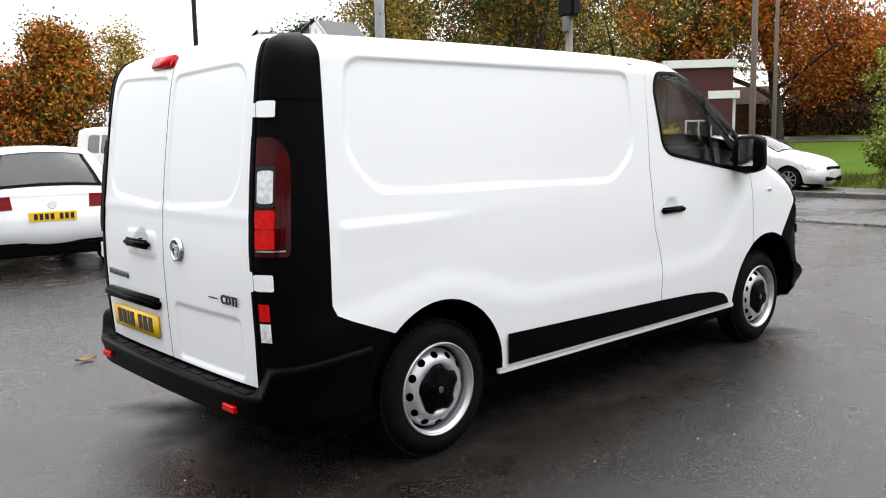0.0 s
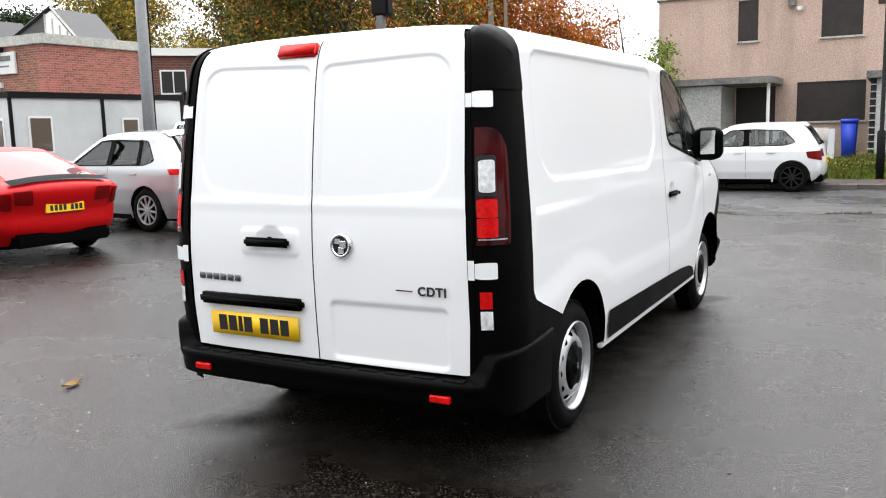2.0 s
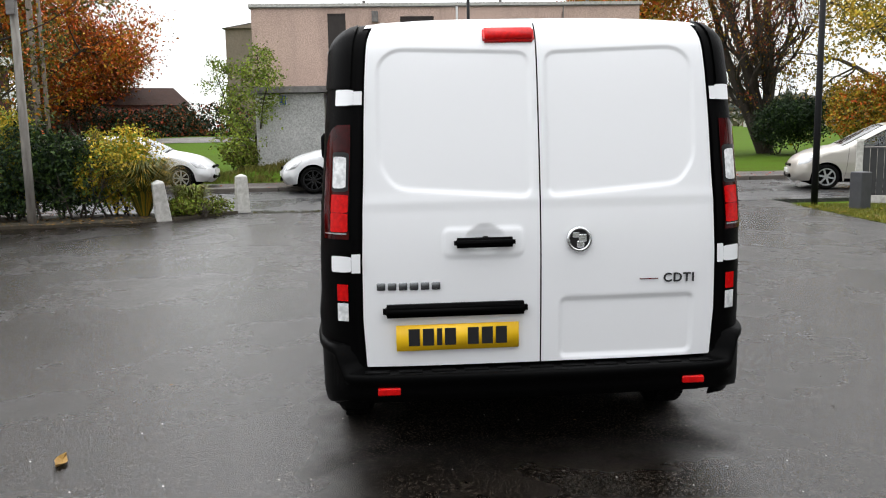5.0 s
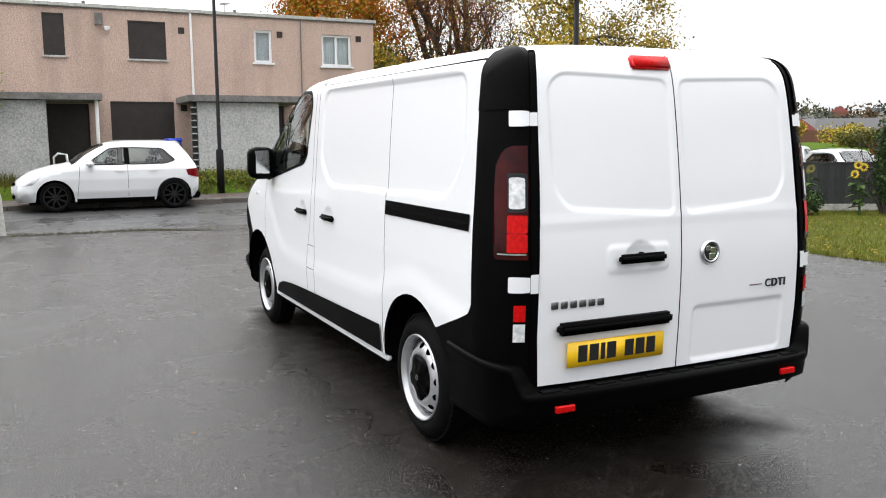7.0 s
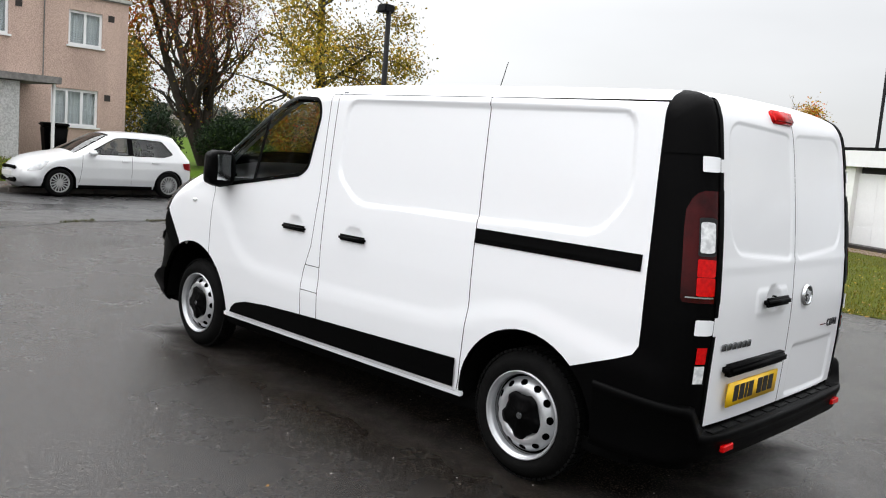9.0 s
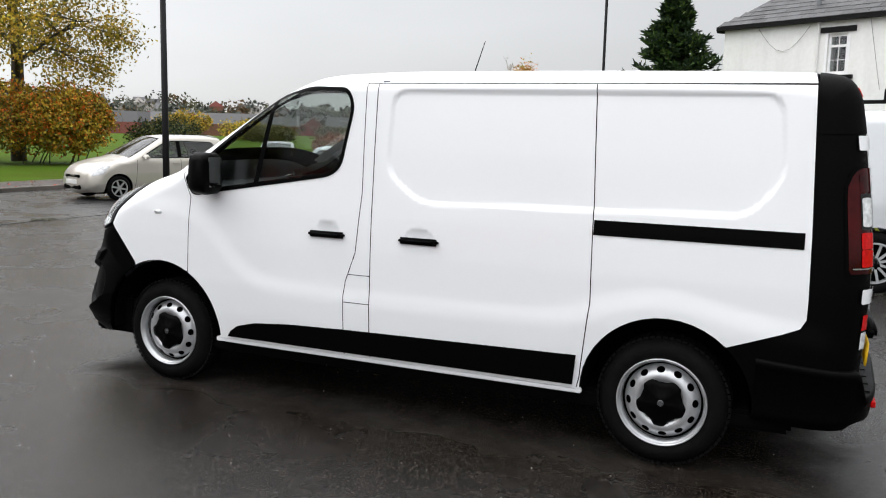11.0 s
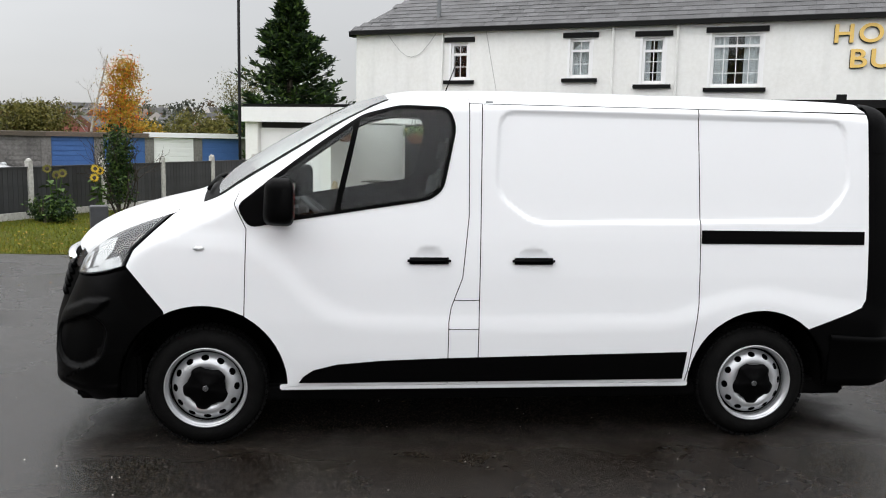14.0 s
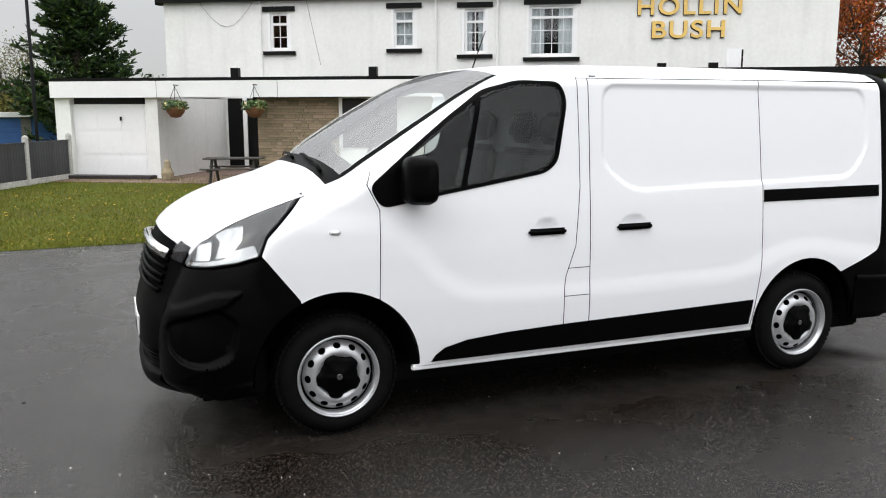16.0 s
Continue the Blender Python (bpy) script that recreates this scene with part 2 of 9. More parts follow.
def box(x0, x1, y0, y1, z0, z1, bevel=0.0, seg=2, bm=None):
    own = bm or bmesh.new()
    v = [own.verts.new((x, y, z)) for x in (x0, x1) for y in (y0, y1) for z in (z0, z1)]
    fs = [own.faces.new([v[i] for i in f]) for f in ((0, 1, 3, 2), (4, 6, 7, 5), (0, 4, 5, 1), (2, 3, 7, 6), (0, 2, 6, 4), (1, 5, 7, 3))]
    if bevel:
        bmesh.ops.bevel(own, geom=list({ed for f in fs for ed in f.edges}), offset=bevel, segments=seg, affect="EDGES")
    return own


def tube(points, radii, sides=10, bm=None, caps=True):
    """A round bar through points, with a radius at each."""
    own = bm or bmesh.new()
    pts = [Vector(p) for p in points]
    rings = []
    for i, p in enumerate(pts):
        d = (pts[min(i + 1, len(pts) - 1)] - pts[max(i - 1, 0)]).normalized()
        u = d.orthogonal().normalized() if abs(d.z) > 0.99 else d.cross(Vector((0, 0, 1))).normalized()
        w = d.cross(u)
        r = radii[i] if hasattr(radii, "__len__") else radii
        rings.append([own.verts.new(p + r * (math.cos(2 * math.pi * j / sides) * u + math.sin(2 * math.pi * j / sides) * w)) for j in range(sides)])
    for a, b in zip(rings, rings[1:]):
        for j in range(sides):
            own.faces.new((a[j], a[(j + 1) % sides], b[(j + 1) % sides], b[j]))
    if caps:
        own.faces.new(rings[0][::-1])
        own.faces.new(rings[-1])
    return own


def lathe(profile, sides=32, axis="y", bm=None, closed=False):
    """Turns a profile of (radius, height along the axis) round the axis."""
    own = bm or bmesh.new()
    rings = []
    for r, h in profile:
        ring = []
        for j in range(sides):
            c, s = r * math.cos(2 * math.pi * j / sides), r * math.sin(2 * math.pi * j / sides)
            ring.append(own.verts.new((c, h, s) if axis == "y" else (c, s, h)))
        rings.append(ring)
    pairs = list(zip(rings, rings[1:])) + ([(rings[-1], rings[0])] if closed else [])
    for a, b in pairs:
        for j in range(sides):
            own.faces.new((a[j], a[(j + 1) % sides], b[(j + 1) % sides], b[j]))
    return own


def prism(poly, y0, y1, bm=None, axis="y"):
    """A polygon of (x, z) drawn out from y0 to y1; axis z: a polygon of (x, y) from z0 to z1; axis x: (y, z)."""
    own = bm or bmesh.new()
    put = {"y": lambda p, h: (p[0], h, p[1]), "z": lambda p, h: (p[0], p[1], h), "x": lambda p, h: (h, p[0], p[1])}[axis]
    a = [own.verts.new(put(p, y0)) for p in poly]
    b = [own.verts.new(put(p, y1)) for p in poly]
    own.faces.new(a)
    own.faces.new(b[::-1])
    for i in range(len(poly)):
        j = (i + 1) % len(poly)
        own.faces.new((a[i], b[i], b[j], a[j]))
    return own


def inside(poly, p):
    """Which of the points p lie in a polygon."""
    q = np.asarray(poly)
    r = np.zeros(len(p), bool)
    x, y = p[:, 0], p[:, 1]
    for (x0, y0), (x1, y1) in zip(q, np.roll(q, -1, 0)):
        c = (y0 > y) != (y1 > y)
        r ^= c & (x < (x1 - x0) * (y - y0) / ((y1 - y0) if y1 != y0 else 1e-9) + x0)
    return r


def edge_distance(poly, p, closed=True):
    q = np.asarray(poly, float)
    d = np.full(len(p), 1e9)
    for i in range(len(q) if closed else len(q) - 1):
        a, b = q[i], q[(i + 1) % len(q)]
        ab = b - a
        t = np.clip(((p - a) @ ab) / max(ab @ ab, 1e-12), 0, 1)
        d = np.minimum(d, np.hypot(*(p - a - t[:, None] * ab).T))
    return d


def signed(poly, p):
    """Distance to a polygon's edge, positive inside."""
    return np.where(inside(poly, p), 1, -1) * edge_distance(poly, p)


def curve(points, n=6, closed=False):
    """A smooth line through points of any dimension."""
    q = np.asarray(points, float)
    out = []
    m = len(q)
    for i in range(m if closed else m - 1):
        p0, p1, p2, p3 = (q[(i + k) % m] if closed else q[min(max(i + k, 0), m - 1)] for k in (-1, 0, 1, 2))
        for t in np.arange(n) / n:
            out.append(0.5 * (2 * p1 + (p2 - p0) * t + (2 * p0 - 5 * p1 + 4 * p2 - p3) * t * t + (3 * p1 - p0 - 3 * p2 + p3) * t ** 3))
    if not closed:
        out.append(q[-1])
    return np.array(out)


def rounded(poly, r, n=5):
    """A polygon with its corners rounded by about r."""
    q = [np.asarray(p, float) for p in poly]
    out = []
    for i, p in enumerate(q):
        a, b = q[i - 1], q[(i + 1) % len(q)]
        ra = min(r, np.hypot(*(a - p)) * 0.45)
        rb = min(r, np.hypot(*(b - p)) * 0.45)
        s, e2 = p + (a - p) / np.hypot(*(a - p)) * ra, p + (b - p) / np.hypot(*(b - p)) * rb
        for t in np.arange(n + 1) / n:
            out.append((1 - t) ** 2 * s + 2 * t * (1 - t) * p + t * t * e2)
    return np.array(out)


def shrink(poly, g):
    """A polygon moved inwards by g."""
    q = np.asarray(poly, float)
    keep = [i for i in range(len(q)) if np.hypot(*(q[i] - q[i - 1])) > 1e-5]
    q = q[keep]
    area = np.sum(q[:, 0] * np.roll(q[:, 1], -1) - np.roll(q[:, 0], -1) * q[:, 1])
    sg = 1 if area > 0 else -1
    d = np.roll(q, -1, 0) - q
    d /= np.hypot(*d.T)[:, None]
    nrm = np.stack([-d[:, 1], d[:, 0]], 1) * sg
    b = nrm + np.roll(nrm, 1, 0)
    b /= np.maximum((b * np.roll(nrm, 1, 0)).sum(1), 0.35)[:, None]
    return q + g * b


def flat_fill(poly, step, holes=(), extra=None):
    """Triangles over a polygon with holes, with inner points every step. Returns points (n, 2) and triangles."""
    from mathutils.geometry import delaunay_2d_cdt
    loops = []
    for lp in (poly, *holes):
        q = np.asarray(lp, float)
        pts = []
        for a, b in zip(q, np.roll(q, -1, 0)):
            k = max(1, int(np.hypot(*(b - a)) / step + 0.5))
            pts += [a + (b - a) * i / k for i in range(k)]
        loops.append(np.array(pts))
    lo, hi = loops[0].min(0), loops[0].max(0)
    gx, gz = np.meshgrid(np.arange(lo[0], hi[0], step), np.arange(lo[1], hi[1], step * 0.9))
    gx = gx + (np.arange(len(gx)) % 2)[:, None] * step * 0.5
    g = np.stack([gx.ravel(), gz.ravel()], 1)
    if extra is not None and len(extra):
        far = np.ones(len(g), bool)
        for i in range(0, len(extra), 400):
            e4 = extra[i:i + 400]
            far &= (np.hypot(g[:, None, 0] - e4[None, :, 0], g[:, None, 1] - e4[None, :, 1]).min(1) > step * 0.5)
        g = np.concatenate([g[far], extra])
    ok = inside(loops[0], g) & (edge_distance(loops[0], g) > step * 0.35 if extra is None else edge_distance(loops[0], g) > step * 0.12)
    for h in loops[1:]:
        ok &= ~inside(h, g) & (edge_distance(h, g) > step * 0.35)
    g = g[ok]
    verts = np.concatenate(loops + [g])
    edges, o = [], 0
    for lp in loops:
        edges += [(o + i, o + (i + 1) % len(lp)) for i in range(len(lp))]
        o += len(lp)
    vs, _, fs, *_ = delaunay_2d_cdt([Vector(v) for v in verts], edges, [], 1, 1e-6)
    v = np.array([tuple(p) for p in vs])
    f = np.array([tuple(t) for t in fs if len(t) == 3])
    c = v[f].mean(1)
    keep = inside(loops[0], c)
    for h in loops[1:]:
        keep &= ~inside(h, c)
    return v, f[keep]


class Shell:
    """A car body: a side silhouette (rows of x, z, depth and inward run of the rounded edge, crown) and a width by height.
    Sides are panels cut in the side view and laid on the body; the skin runs over the silhouette from side to side."""

    def __init__(self, rows, widths, fields=(), n=8, power=2.0):
        c = curve(rows, n)
        self.p, self.a, self.b, self.c = c[:, :2], c[:, 2], c[:, 3], c[:, 4]
        t = np.gradient(self.p, axis=0)
        t /= np.hypot(*t.T)[:, None]
        self.n = np.stack([-t[:, 1], t[:, 0]], 1)
        self.wz, self.wy = np.array(widths, float).T
        self.fields, self.power = fields, power

    def width(self, z):
        return np.interp(z, self.wz, self.wy)

    def y(self, q):
        """Half width at side-view points, and the outward normal there."""
        q = np.asarray(q, float)
        y, nx, nz = np.empty(len(q)), np.empty(len(q)), np.empty(len(q))
        for i in range(0, len(q), 2000):
            s = q[i:i + 2000]
            dx, dz = s[:, None, 0] - self.p[None, :, 0], s[:, None, 1] - self.p[None, :, 1]
            j = np.argmin(dx * dx + dz * dz, 1)
            k = np.arange(len(s))
            # distance along the silhouette's inward normal
            d = np.maximum(-(dx[k, j] * self.n[j, 0] + dz[k, j] * self.n[j, 1]), 0.0)
            a, b = self.a[j], self.b[j]
            u = np.clip(1 - d / a, 0, 1)
            root = np.sqrt(np.maximum(1 - u * u, 1e-4))
            y[i:i + 2000] = self.width(s[:, 1]) - b * (1 - np.sqrt(np.maximum(1 - u * u, 0)))
            gp = b * u / root / a                  # how fast the width grows inwards
            wz = (self.width(s[:, 1] + 0.01) - self.width(s[:, 1] - 0.01)) / 0.02
            nx[i:i + 2000] = gp * self.n[j, 0]
            nz[i:i + 2000] = gp * self.n[j, 1] - wz
        for f in self.fields:
            h = 0.006
            y += f(q)
            nx -= (f(q + (h, 0)) - f(q - (h, 0))) / (2 * h)
            nz -= (f(q + (0, h)) - f(q - (0, h))) / (2 * h)
        nn = np.stack([nx, np.ones(len(q)), nz], 1)
        return y, nn / np.linalg.norm(nn, axis=1)[:, None]

    def near(self, p):
        return int(np.argmin(np.hypot(*(self.p - np.asarray(p)).T)))

    def seg(self, p, q):
        """The silhouette from near p to near q."""
        i, j = self.near(p), self.near(q)
        return [tuple(v) for v in (self.p[i:j + 1] if i <= j else self.p[j:i + 1][::-1])]

    def rim_points(self, step):
        """Extra points close inside the silhouette, where the edge is rounded."""
        out = []
        for k in (0.012, 0.05, 0.12, 0.24, 0.42, 0.66):
            out.append(self.p[::2] - self.n[::2] * (self.a[::2] * k)[:, None])
        return np.concatenate(out)

    def side(self, name, poly, mat, parent, sides=(1, -1), step=0.03, holes=(), lift=0.0, gap=0.0, label="", rim=True):
        """A panel on one or both flanks."""
        q = np.asarray(poly, float)
        if gap:
            q = q[[i for i in range(len(q)) if np.hypot(*(q[i] - q[i - 1])) > 1e-5]]
            edge = edge_distance(self.p, q, False) < 5e-4      # keep what lies on the silhouette
            q = np.where(edge[:, None], q, shrink(q, gap))
        extra = self.rim_points(step) if rim else None
        v, f = flat_fill(q, step, holes, extra)
        y, nn = self.y(v)
        made = []
        for s in sides:
            pts = np.stack([v[:, 0], y, v[:, 1]], 1) + nn * lift
            pn = nn.copy()
            pts[:, 1] *= s
            pn[:, 1] *= s
            w = pts[f]
            fn = np.cross(w[:, 1] - w[:, 0], w[:, 2] - w[:, 0])
            flip = (fn * pn[f[:, 0]]).sum(1) < 0
            g = f.copy()
            g[flip] = g[flip][:, ::-1]
            made.append(raw(name, pts, g, mat, parent, label, normals=pn))
        return made

    def skin(self, name, p, q, mat, parent, cols=24, lift=0.0, span=(-1, 1), inset=0.0, label="", field=None, fine=1):
        """The strip over the silhouette from near p to near q; span and inset trim it across."""
        i, j = sorted((self.near(p), self.near(q)))
        idx = np.linspace(i, j, (j - i) * fine + 1)
        k = np.arange(len(self.p))
        pp, nr = (np.stack([np.interp(idx, k, q[:, 0]), np.interp(idx, k, q[:, 1])], 1) for q in (self.p, self.n))
        half = self.width(pp[:, 1]) - np.interp(idx, k, self.b) - inset
        u = np.linspace(span[0], span[1], cols + 1)
        yy = half[:, None] * u[None, :]
        bulge = np.interp(idx, k, self.c)[:, None] * (1 - np.abs(u[None, :] * (half / (half + inset))[:, None]) ** self.power) + lift
        if field is not None:
            bulge = bulge + field(yy, pp[:, 1][:, None] + 0 * yy)
        x = pp[:, 0][:, None] + nr[:, 0][:, None] * bulge
        z = pp[:, 1][:, None] + nr[:, 1][:, None] * bulge
        pts = np.stack([x, yy, z], 2)
        du, dv = np.gradient(pts, axis=0), np.gradient(pts, axis=1)
        nn = np.cross(dv, du).reshape(-1, 3)
        nn /= np.linalg.norm(nn, axis=1)[:, None]
        base = np.stack([np.repeat(nr[:, 0], cols + 1), np.zeros(len(idx) * (cols + 1)), np.repeat(nr[:, 1], cols + 1)], 1)
        if (nn * base).sum() < 0:
            nn = -nn
        faces = []
        m = cols + 1
        for r in range(len(idx) - 1):
            for c in range(cols):
                faces.append((r * m + c, r * m + c + 1, (r + 1) * m + c + 1, (r + 1) * m + c))
        flat = pts.reshape(-1, 3)
        f0 = np.array(faces)
        fn = np.cross(flat[f0[:, 1]] - flat[f0[:, 0]], flat[f0[:, 2]] - flat[f0[:, 0]])
        if (fn * nn[f0[:, 0]]).sum() < 0:
            f0 = f0[:, ::-1]
        return raw(name, flat, f0, mat, parent, label, normals=nn)

    def skin_at(self, p, y):
        """Place and silhouette normal on the skin near p at y."""
        i = self.near(p)
        half = self.width(self.p[i, 1]) - self.b[i]
        k = self.c[i] * (1 - min(1.0, abs(y / half)) ** self.power)
        return Vector((self.p[i, 0] + self.n[i, 0] * k, y, self.p[i, 1] + self.n[i, 1] * k)), Vector((self.n[i, 0], 0, self.n[i, 1]))


def arch(cx, cz, r, a0=0, a1=180, n=20):
    return [(cx + r * math.cos(radians(a0 + (a1 - a0) * i / n)), cz + r * math.sin(radians(a0 + (a1 - a0) * i / n))) for i in range(n + 1)]


def ribbon_on_side(shell, line, width, s, lift=0.0015):
    """A thin strip laid on a flank along a side-view line, as a mesh; used for shut lines and trims."""
    q = np.asarray(line, float)
    t = np.gradient(q, axis=0)
    t /= np.maximum(np.hypot(*t.T), 1e-9)[:, None]
    nn = np.stack([-t[:, 1], t[:, 0]], 1) * width / 2
    l, r = q + nn, q - nn
    yl, nl = shell.y(l)
    yr, nr = shell.y(r)
    vs = [(*(np.array([a[0], b, a[1]]) + c * lift),) for a, b, c in zip(l, yl, nl)] + [(*(np.array([a[0], b, a[1]]) + c * lift),) for a, b, c in zip(r, yr, nr)]
    vs = [(x, y * s, z) for x, y, z in vs]
    m = len(q)
    return vs, [(i, i + 1, m + i + 1, m + i) for i in range(m - 1)]

# ---- ground ----
def asphalt(name, dark, light, cell=140.0, wet=0.24, damp=0.55, spec=0.36):
    """Wet tarmac: small stones of uneven tone and tilt, with wetter and drier patches."""
    m = material(name, dark, wet, color2=tuple(v * 0.35 for v in dark), grain=0.5, scale=300, stain=0.5, stain_scale=0.55, rough2=damp, spec=spec)
    n, l = m.node_tree.nodes, m.node_tree.links
    b = n["Principled BSDF"]
    co = next(k for k in n if k.type == "TEX_COORD")
    vo = n.new("ShaderNodeTexVoronoi")
    vo.inputs["Scale"].default_value = cell
    l.new(co.outputs["Object"], vo.inputs["Vector"])
    sep = n.new("ShaderNodeSeparateColor")
    l.new(vo.outputs["Color"], sep.inputs[0])
    pick = n.new("ShaderNodeMapRange")               # a few stones are pale
    pick.inputs["From Min"].default_value, pick.inputs["From Max"].default_value = 0.74, 1.0
    l.new(sep.outputs[0], pick.inputs["Value"])
    old = b.inputs["Base Color"].links[0].from_socket
    mx = n.new("ShaderNodeMix")
    mx.data_type = "RGBA"
    mx.inputs["B"].default_value = (*light, 1)
    l.new(pick.outputs[0], mx.inputs["Factor"])
    l.new(old, mx.inputs["A"])
    l.new(mx.outputs["Result"], b.inputs["Base Color"])
    hi = n.new("ShaderNodeMath")
    hi.operation = "MULTIPLY_ADD"
    hi.inputs[1].default_value = -0.9
    l.new(vo.outputs["Distance"], hi.inputs[0])
    l.new(sep.outputs[1], hi.inputs[2])
    bp = n.new("ShaderNodeBump")
    bp.inputs["Strength"].default_value, bp.inputs["Distance"].default_value = 0.34, 0.005
    l.new(hi.outputs[0], bp.inputs["Height"])
    l.new(bp.outputs[0], b.inputs["Normal"])
    return m


ASPHALT = asphalt("wet_asphalt", (0.0030, 0.0021, 0.0015), (0.070, 0.054, 0.042), 170, wet=0.15, damp=0.36, spec=0.46)
# cuts the ground's reflection under the van so its shade turns black
dry_shade_patch(ASPHALT, 1.45, 0.0, 2.10, 0.80)
ROAD = asphalt("road_asphalt", (0.040, 0.040, 0.041), (0.12, 0.115, 0.11), 80, 0.14, 0.5, 0.45)
PAVING = material("pavement_tarmac", (0.060, 0.046, 0.040), 0.4, color2=(0.03, 0.022, 0.019), grain=0.7, scale=90, stain=0.5, stain_scale=0.9, bump=0.5, bump_scale=120, rough2=0.6)
GRASS = material("turf", (0.075, 0.100, 0.009), 0.85, color2=(0.045, 0.046, 0.008), grain=0.9, scale=35, stain=0.6, stain_scale=0.6, bump=1.0, bump_scale=60, spec=0.08)
KERB = material("kerb_stone", (0.13, 0.115, 0.10), 0.55, color2=(0.05, 0.042, 0.035), grain=0.5, scale=40, stain=0.7, stain_scale=1.5, bump=0.4, per_object=0.15)
EARTH = material("earth", (0.07, 0.055, 0.035), 0.9, color2=(0.03, 0.025, 0.015), grain=0.8, scale=25, stain=0.6, bump=1.0, bump_scale=40)


def sheet(name, x0, x1, y0, y1, z, mat, label, cat, cell=2.0, rough=0.0):
    nx, ny = max(1, int((x1 - x0) / cell)), max(1, int((y1 - y0) / cell))
    vs = [(x0 + (x1 - x0) * i / nx, y0 + (y1 - y0) * j / ny, z + (rough * noise.noise(Vector((i * 0.4, j * 0.4, 0))) if rough else 0)) for i in range(nx + 1) for j in range(ny + 1)]
    fs = [(i * (ny + 1) + j, (i + 1) * (ny + 1) + j, (i + 1) * (ny + 1) + j + 1, i * (ny + 1) + j + 1) for i in range(nx) for j in range(ny)]
    ob = raw(name, vs, fs, mat)
    return tagged(ob, label, cat, kind="structure")


MEADOW = material("meadow", (0.060, 0.125, 0.009), 0.9, color2=(0.055, 0.075, 0.010), grain=0.8, scale=20, stain=0.6, stain_scale=0.25, bump=0.6, bump_scale=40, spec=0.03)
sheet("ground", -1500, 1500, -1500, 1500, -0.08, MEADOW, "rough green ground reaching to the horizon", "ground", 100)
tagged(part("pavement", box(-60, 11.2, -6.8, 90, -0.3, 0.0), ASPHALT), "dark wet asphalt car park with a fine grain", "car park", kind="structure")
tagged(part("road", box(11.2, 16.55, -150, 17.4, -0.3, -0.006), ROAD), "wet grey asphalt road", "road", kind="structure")
tagged(part("pavement", box(11.2, 22.0, 17.4, 60, -0.3, 0.0), ASPHALT), "dark wet asphalt yard round the workshop", "car park", kind="structure")
tagged(part("footpath", box(16.70, 18.4, -150, 17.4, -0.3, 0.10), PAVING), "wet tarmac footpath beside the road", "footpath", kind="structure")

# ---- the white panel van ----
VAN_ROWS = [
    (-0.850, 0.300, 0.22, 0.150, 0.020), (-0.862, 0.460, 0.22, 0.150, 0.020), (-0.875, 0.720, 0.22, 0.150, 0.022),
    (-0.880, 1.000, 0.22, 0.150, 0.022), (-0.862, 1.250, 0.22, 0.145, 0.022), (-0.832, 1.500, 0.21, 0.135, 0.022),
    (-0.797, 1.740, 0.20, 0.125, 0.020), (-0.768, 1.850, 0.18, 0.125, 0.018), (-0.715, 1.912, 0.15, 0.140, 0.018),
    (-0.600, 1.938, 0.12, 0.150, 0.022), (-0.300, 1.947, 0.11, 0.150, 0.025), (0.400, 1.955, 0.11, 0.150, 0.025),
    (1.400, 1.955, 0.11, 0.150, 0.028), (1.800, 1.945, 0.11, 0.150, 0.030), (2.050, 1.920, 0.11, 0.145, 0.040),
    (2.300, 1.812, 0.10, 0.130, 0.076), (2.600, 1.632, 0.10, 0.130, 0.102), (2.900, 1.445, 0.10, 0.135, 0.105),
    (3.050, 1.352, 0.11, 0.150, 0.085), (3.250, 1.285, 0.13, 0.180, 0.065), (3.500, 1.195, 0.17, 0.240, 0.090),
    (3.670, 1.105, 0.30, 0.320, 0.120), (3.780, 1.000, 0.44, 0.390, 0.150), (3.850, 0.870, 0.52, 0.420, 0.140),
    (3.912, 0.730, 0.54, 0.425, 0.110), (3.960, 0.590, 0.52, 0.410, 0.095), (3.970, 0.430, 0.48, 0.395, 0.090),
    (3.950, 0.305, 0.44, 0.390, 0.085), (3.820, 0.225, 0.32, 0.380, 0.060)]
VAN_WIDTH = [(0.25, 0.895), (0.35, 0.912), (0.50, 0.928), (0.70, 0.938), (0.95, 0.935), (1.15, 0.925), (1.35, 0.908), (1.52, 0.895), (1.70, 0.878), (1.85, 0.862), (2.0, 0.84)]
RECESS = rounded([(1.52, 1.845), (-0.455, 1.835), (-0.495, 1.46), (-0.345, 1.275), (1.33, 1.245), (1.535, 1.40)], 0.09)
HAUNCH = rounded([(3.35, 1.16), (2.86, 1.13), (2.72, 1.04), (2.53, 0.815), (2.32, 0.705), (1.6, 0.685), (0.50, 0.70), (0.33, 0.80), (0.0, 0.87),
                  (-0.30, 0.80), (-0.75, 0.74), (-0.80, 0.2), (3.8, 0.2), (3.75, 0.8)], 0.12)


def smooth_in(poly, p, soft):
    t = np.clip(signed(poly, p) / soft + 0.5, 0, 1)
    return t * t * (3 - 2 * t)


def van_press(q):
    """Pressings in the flanks: the upper recess and the fuller lower body."""
    return -0.012 * smooth_in(RECESS, q, 0.026) + 0.010 * smooth_in(HAUNCH, q, 0.13)


SCOOPS = [1.90, 1.325]
CREASE = [0.0]


def van_crease(q):
    """A short swage on the flank without the sliding door, which dies out forwards."""
    fade = np.clip((0.25 - q[:, 0]) / 0.45, 0, 1) * np.clip((q[:, 0] + 0.56) / 0.03, 0, 1)
    return CREASE[0] * fade * np.clip((1.158 - q[:, 1]) / 0.016, 0, 1) * np.clip((q[:, 1] - 0.98) / 0.13, 0, 1)


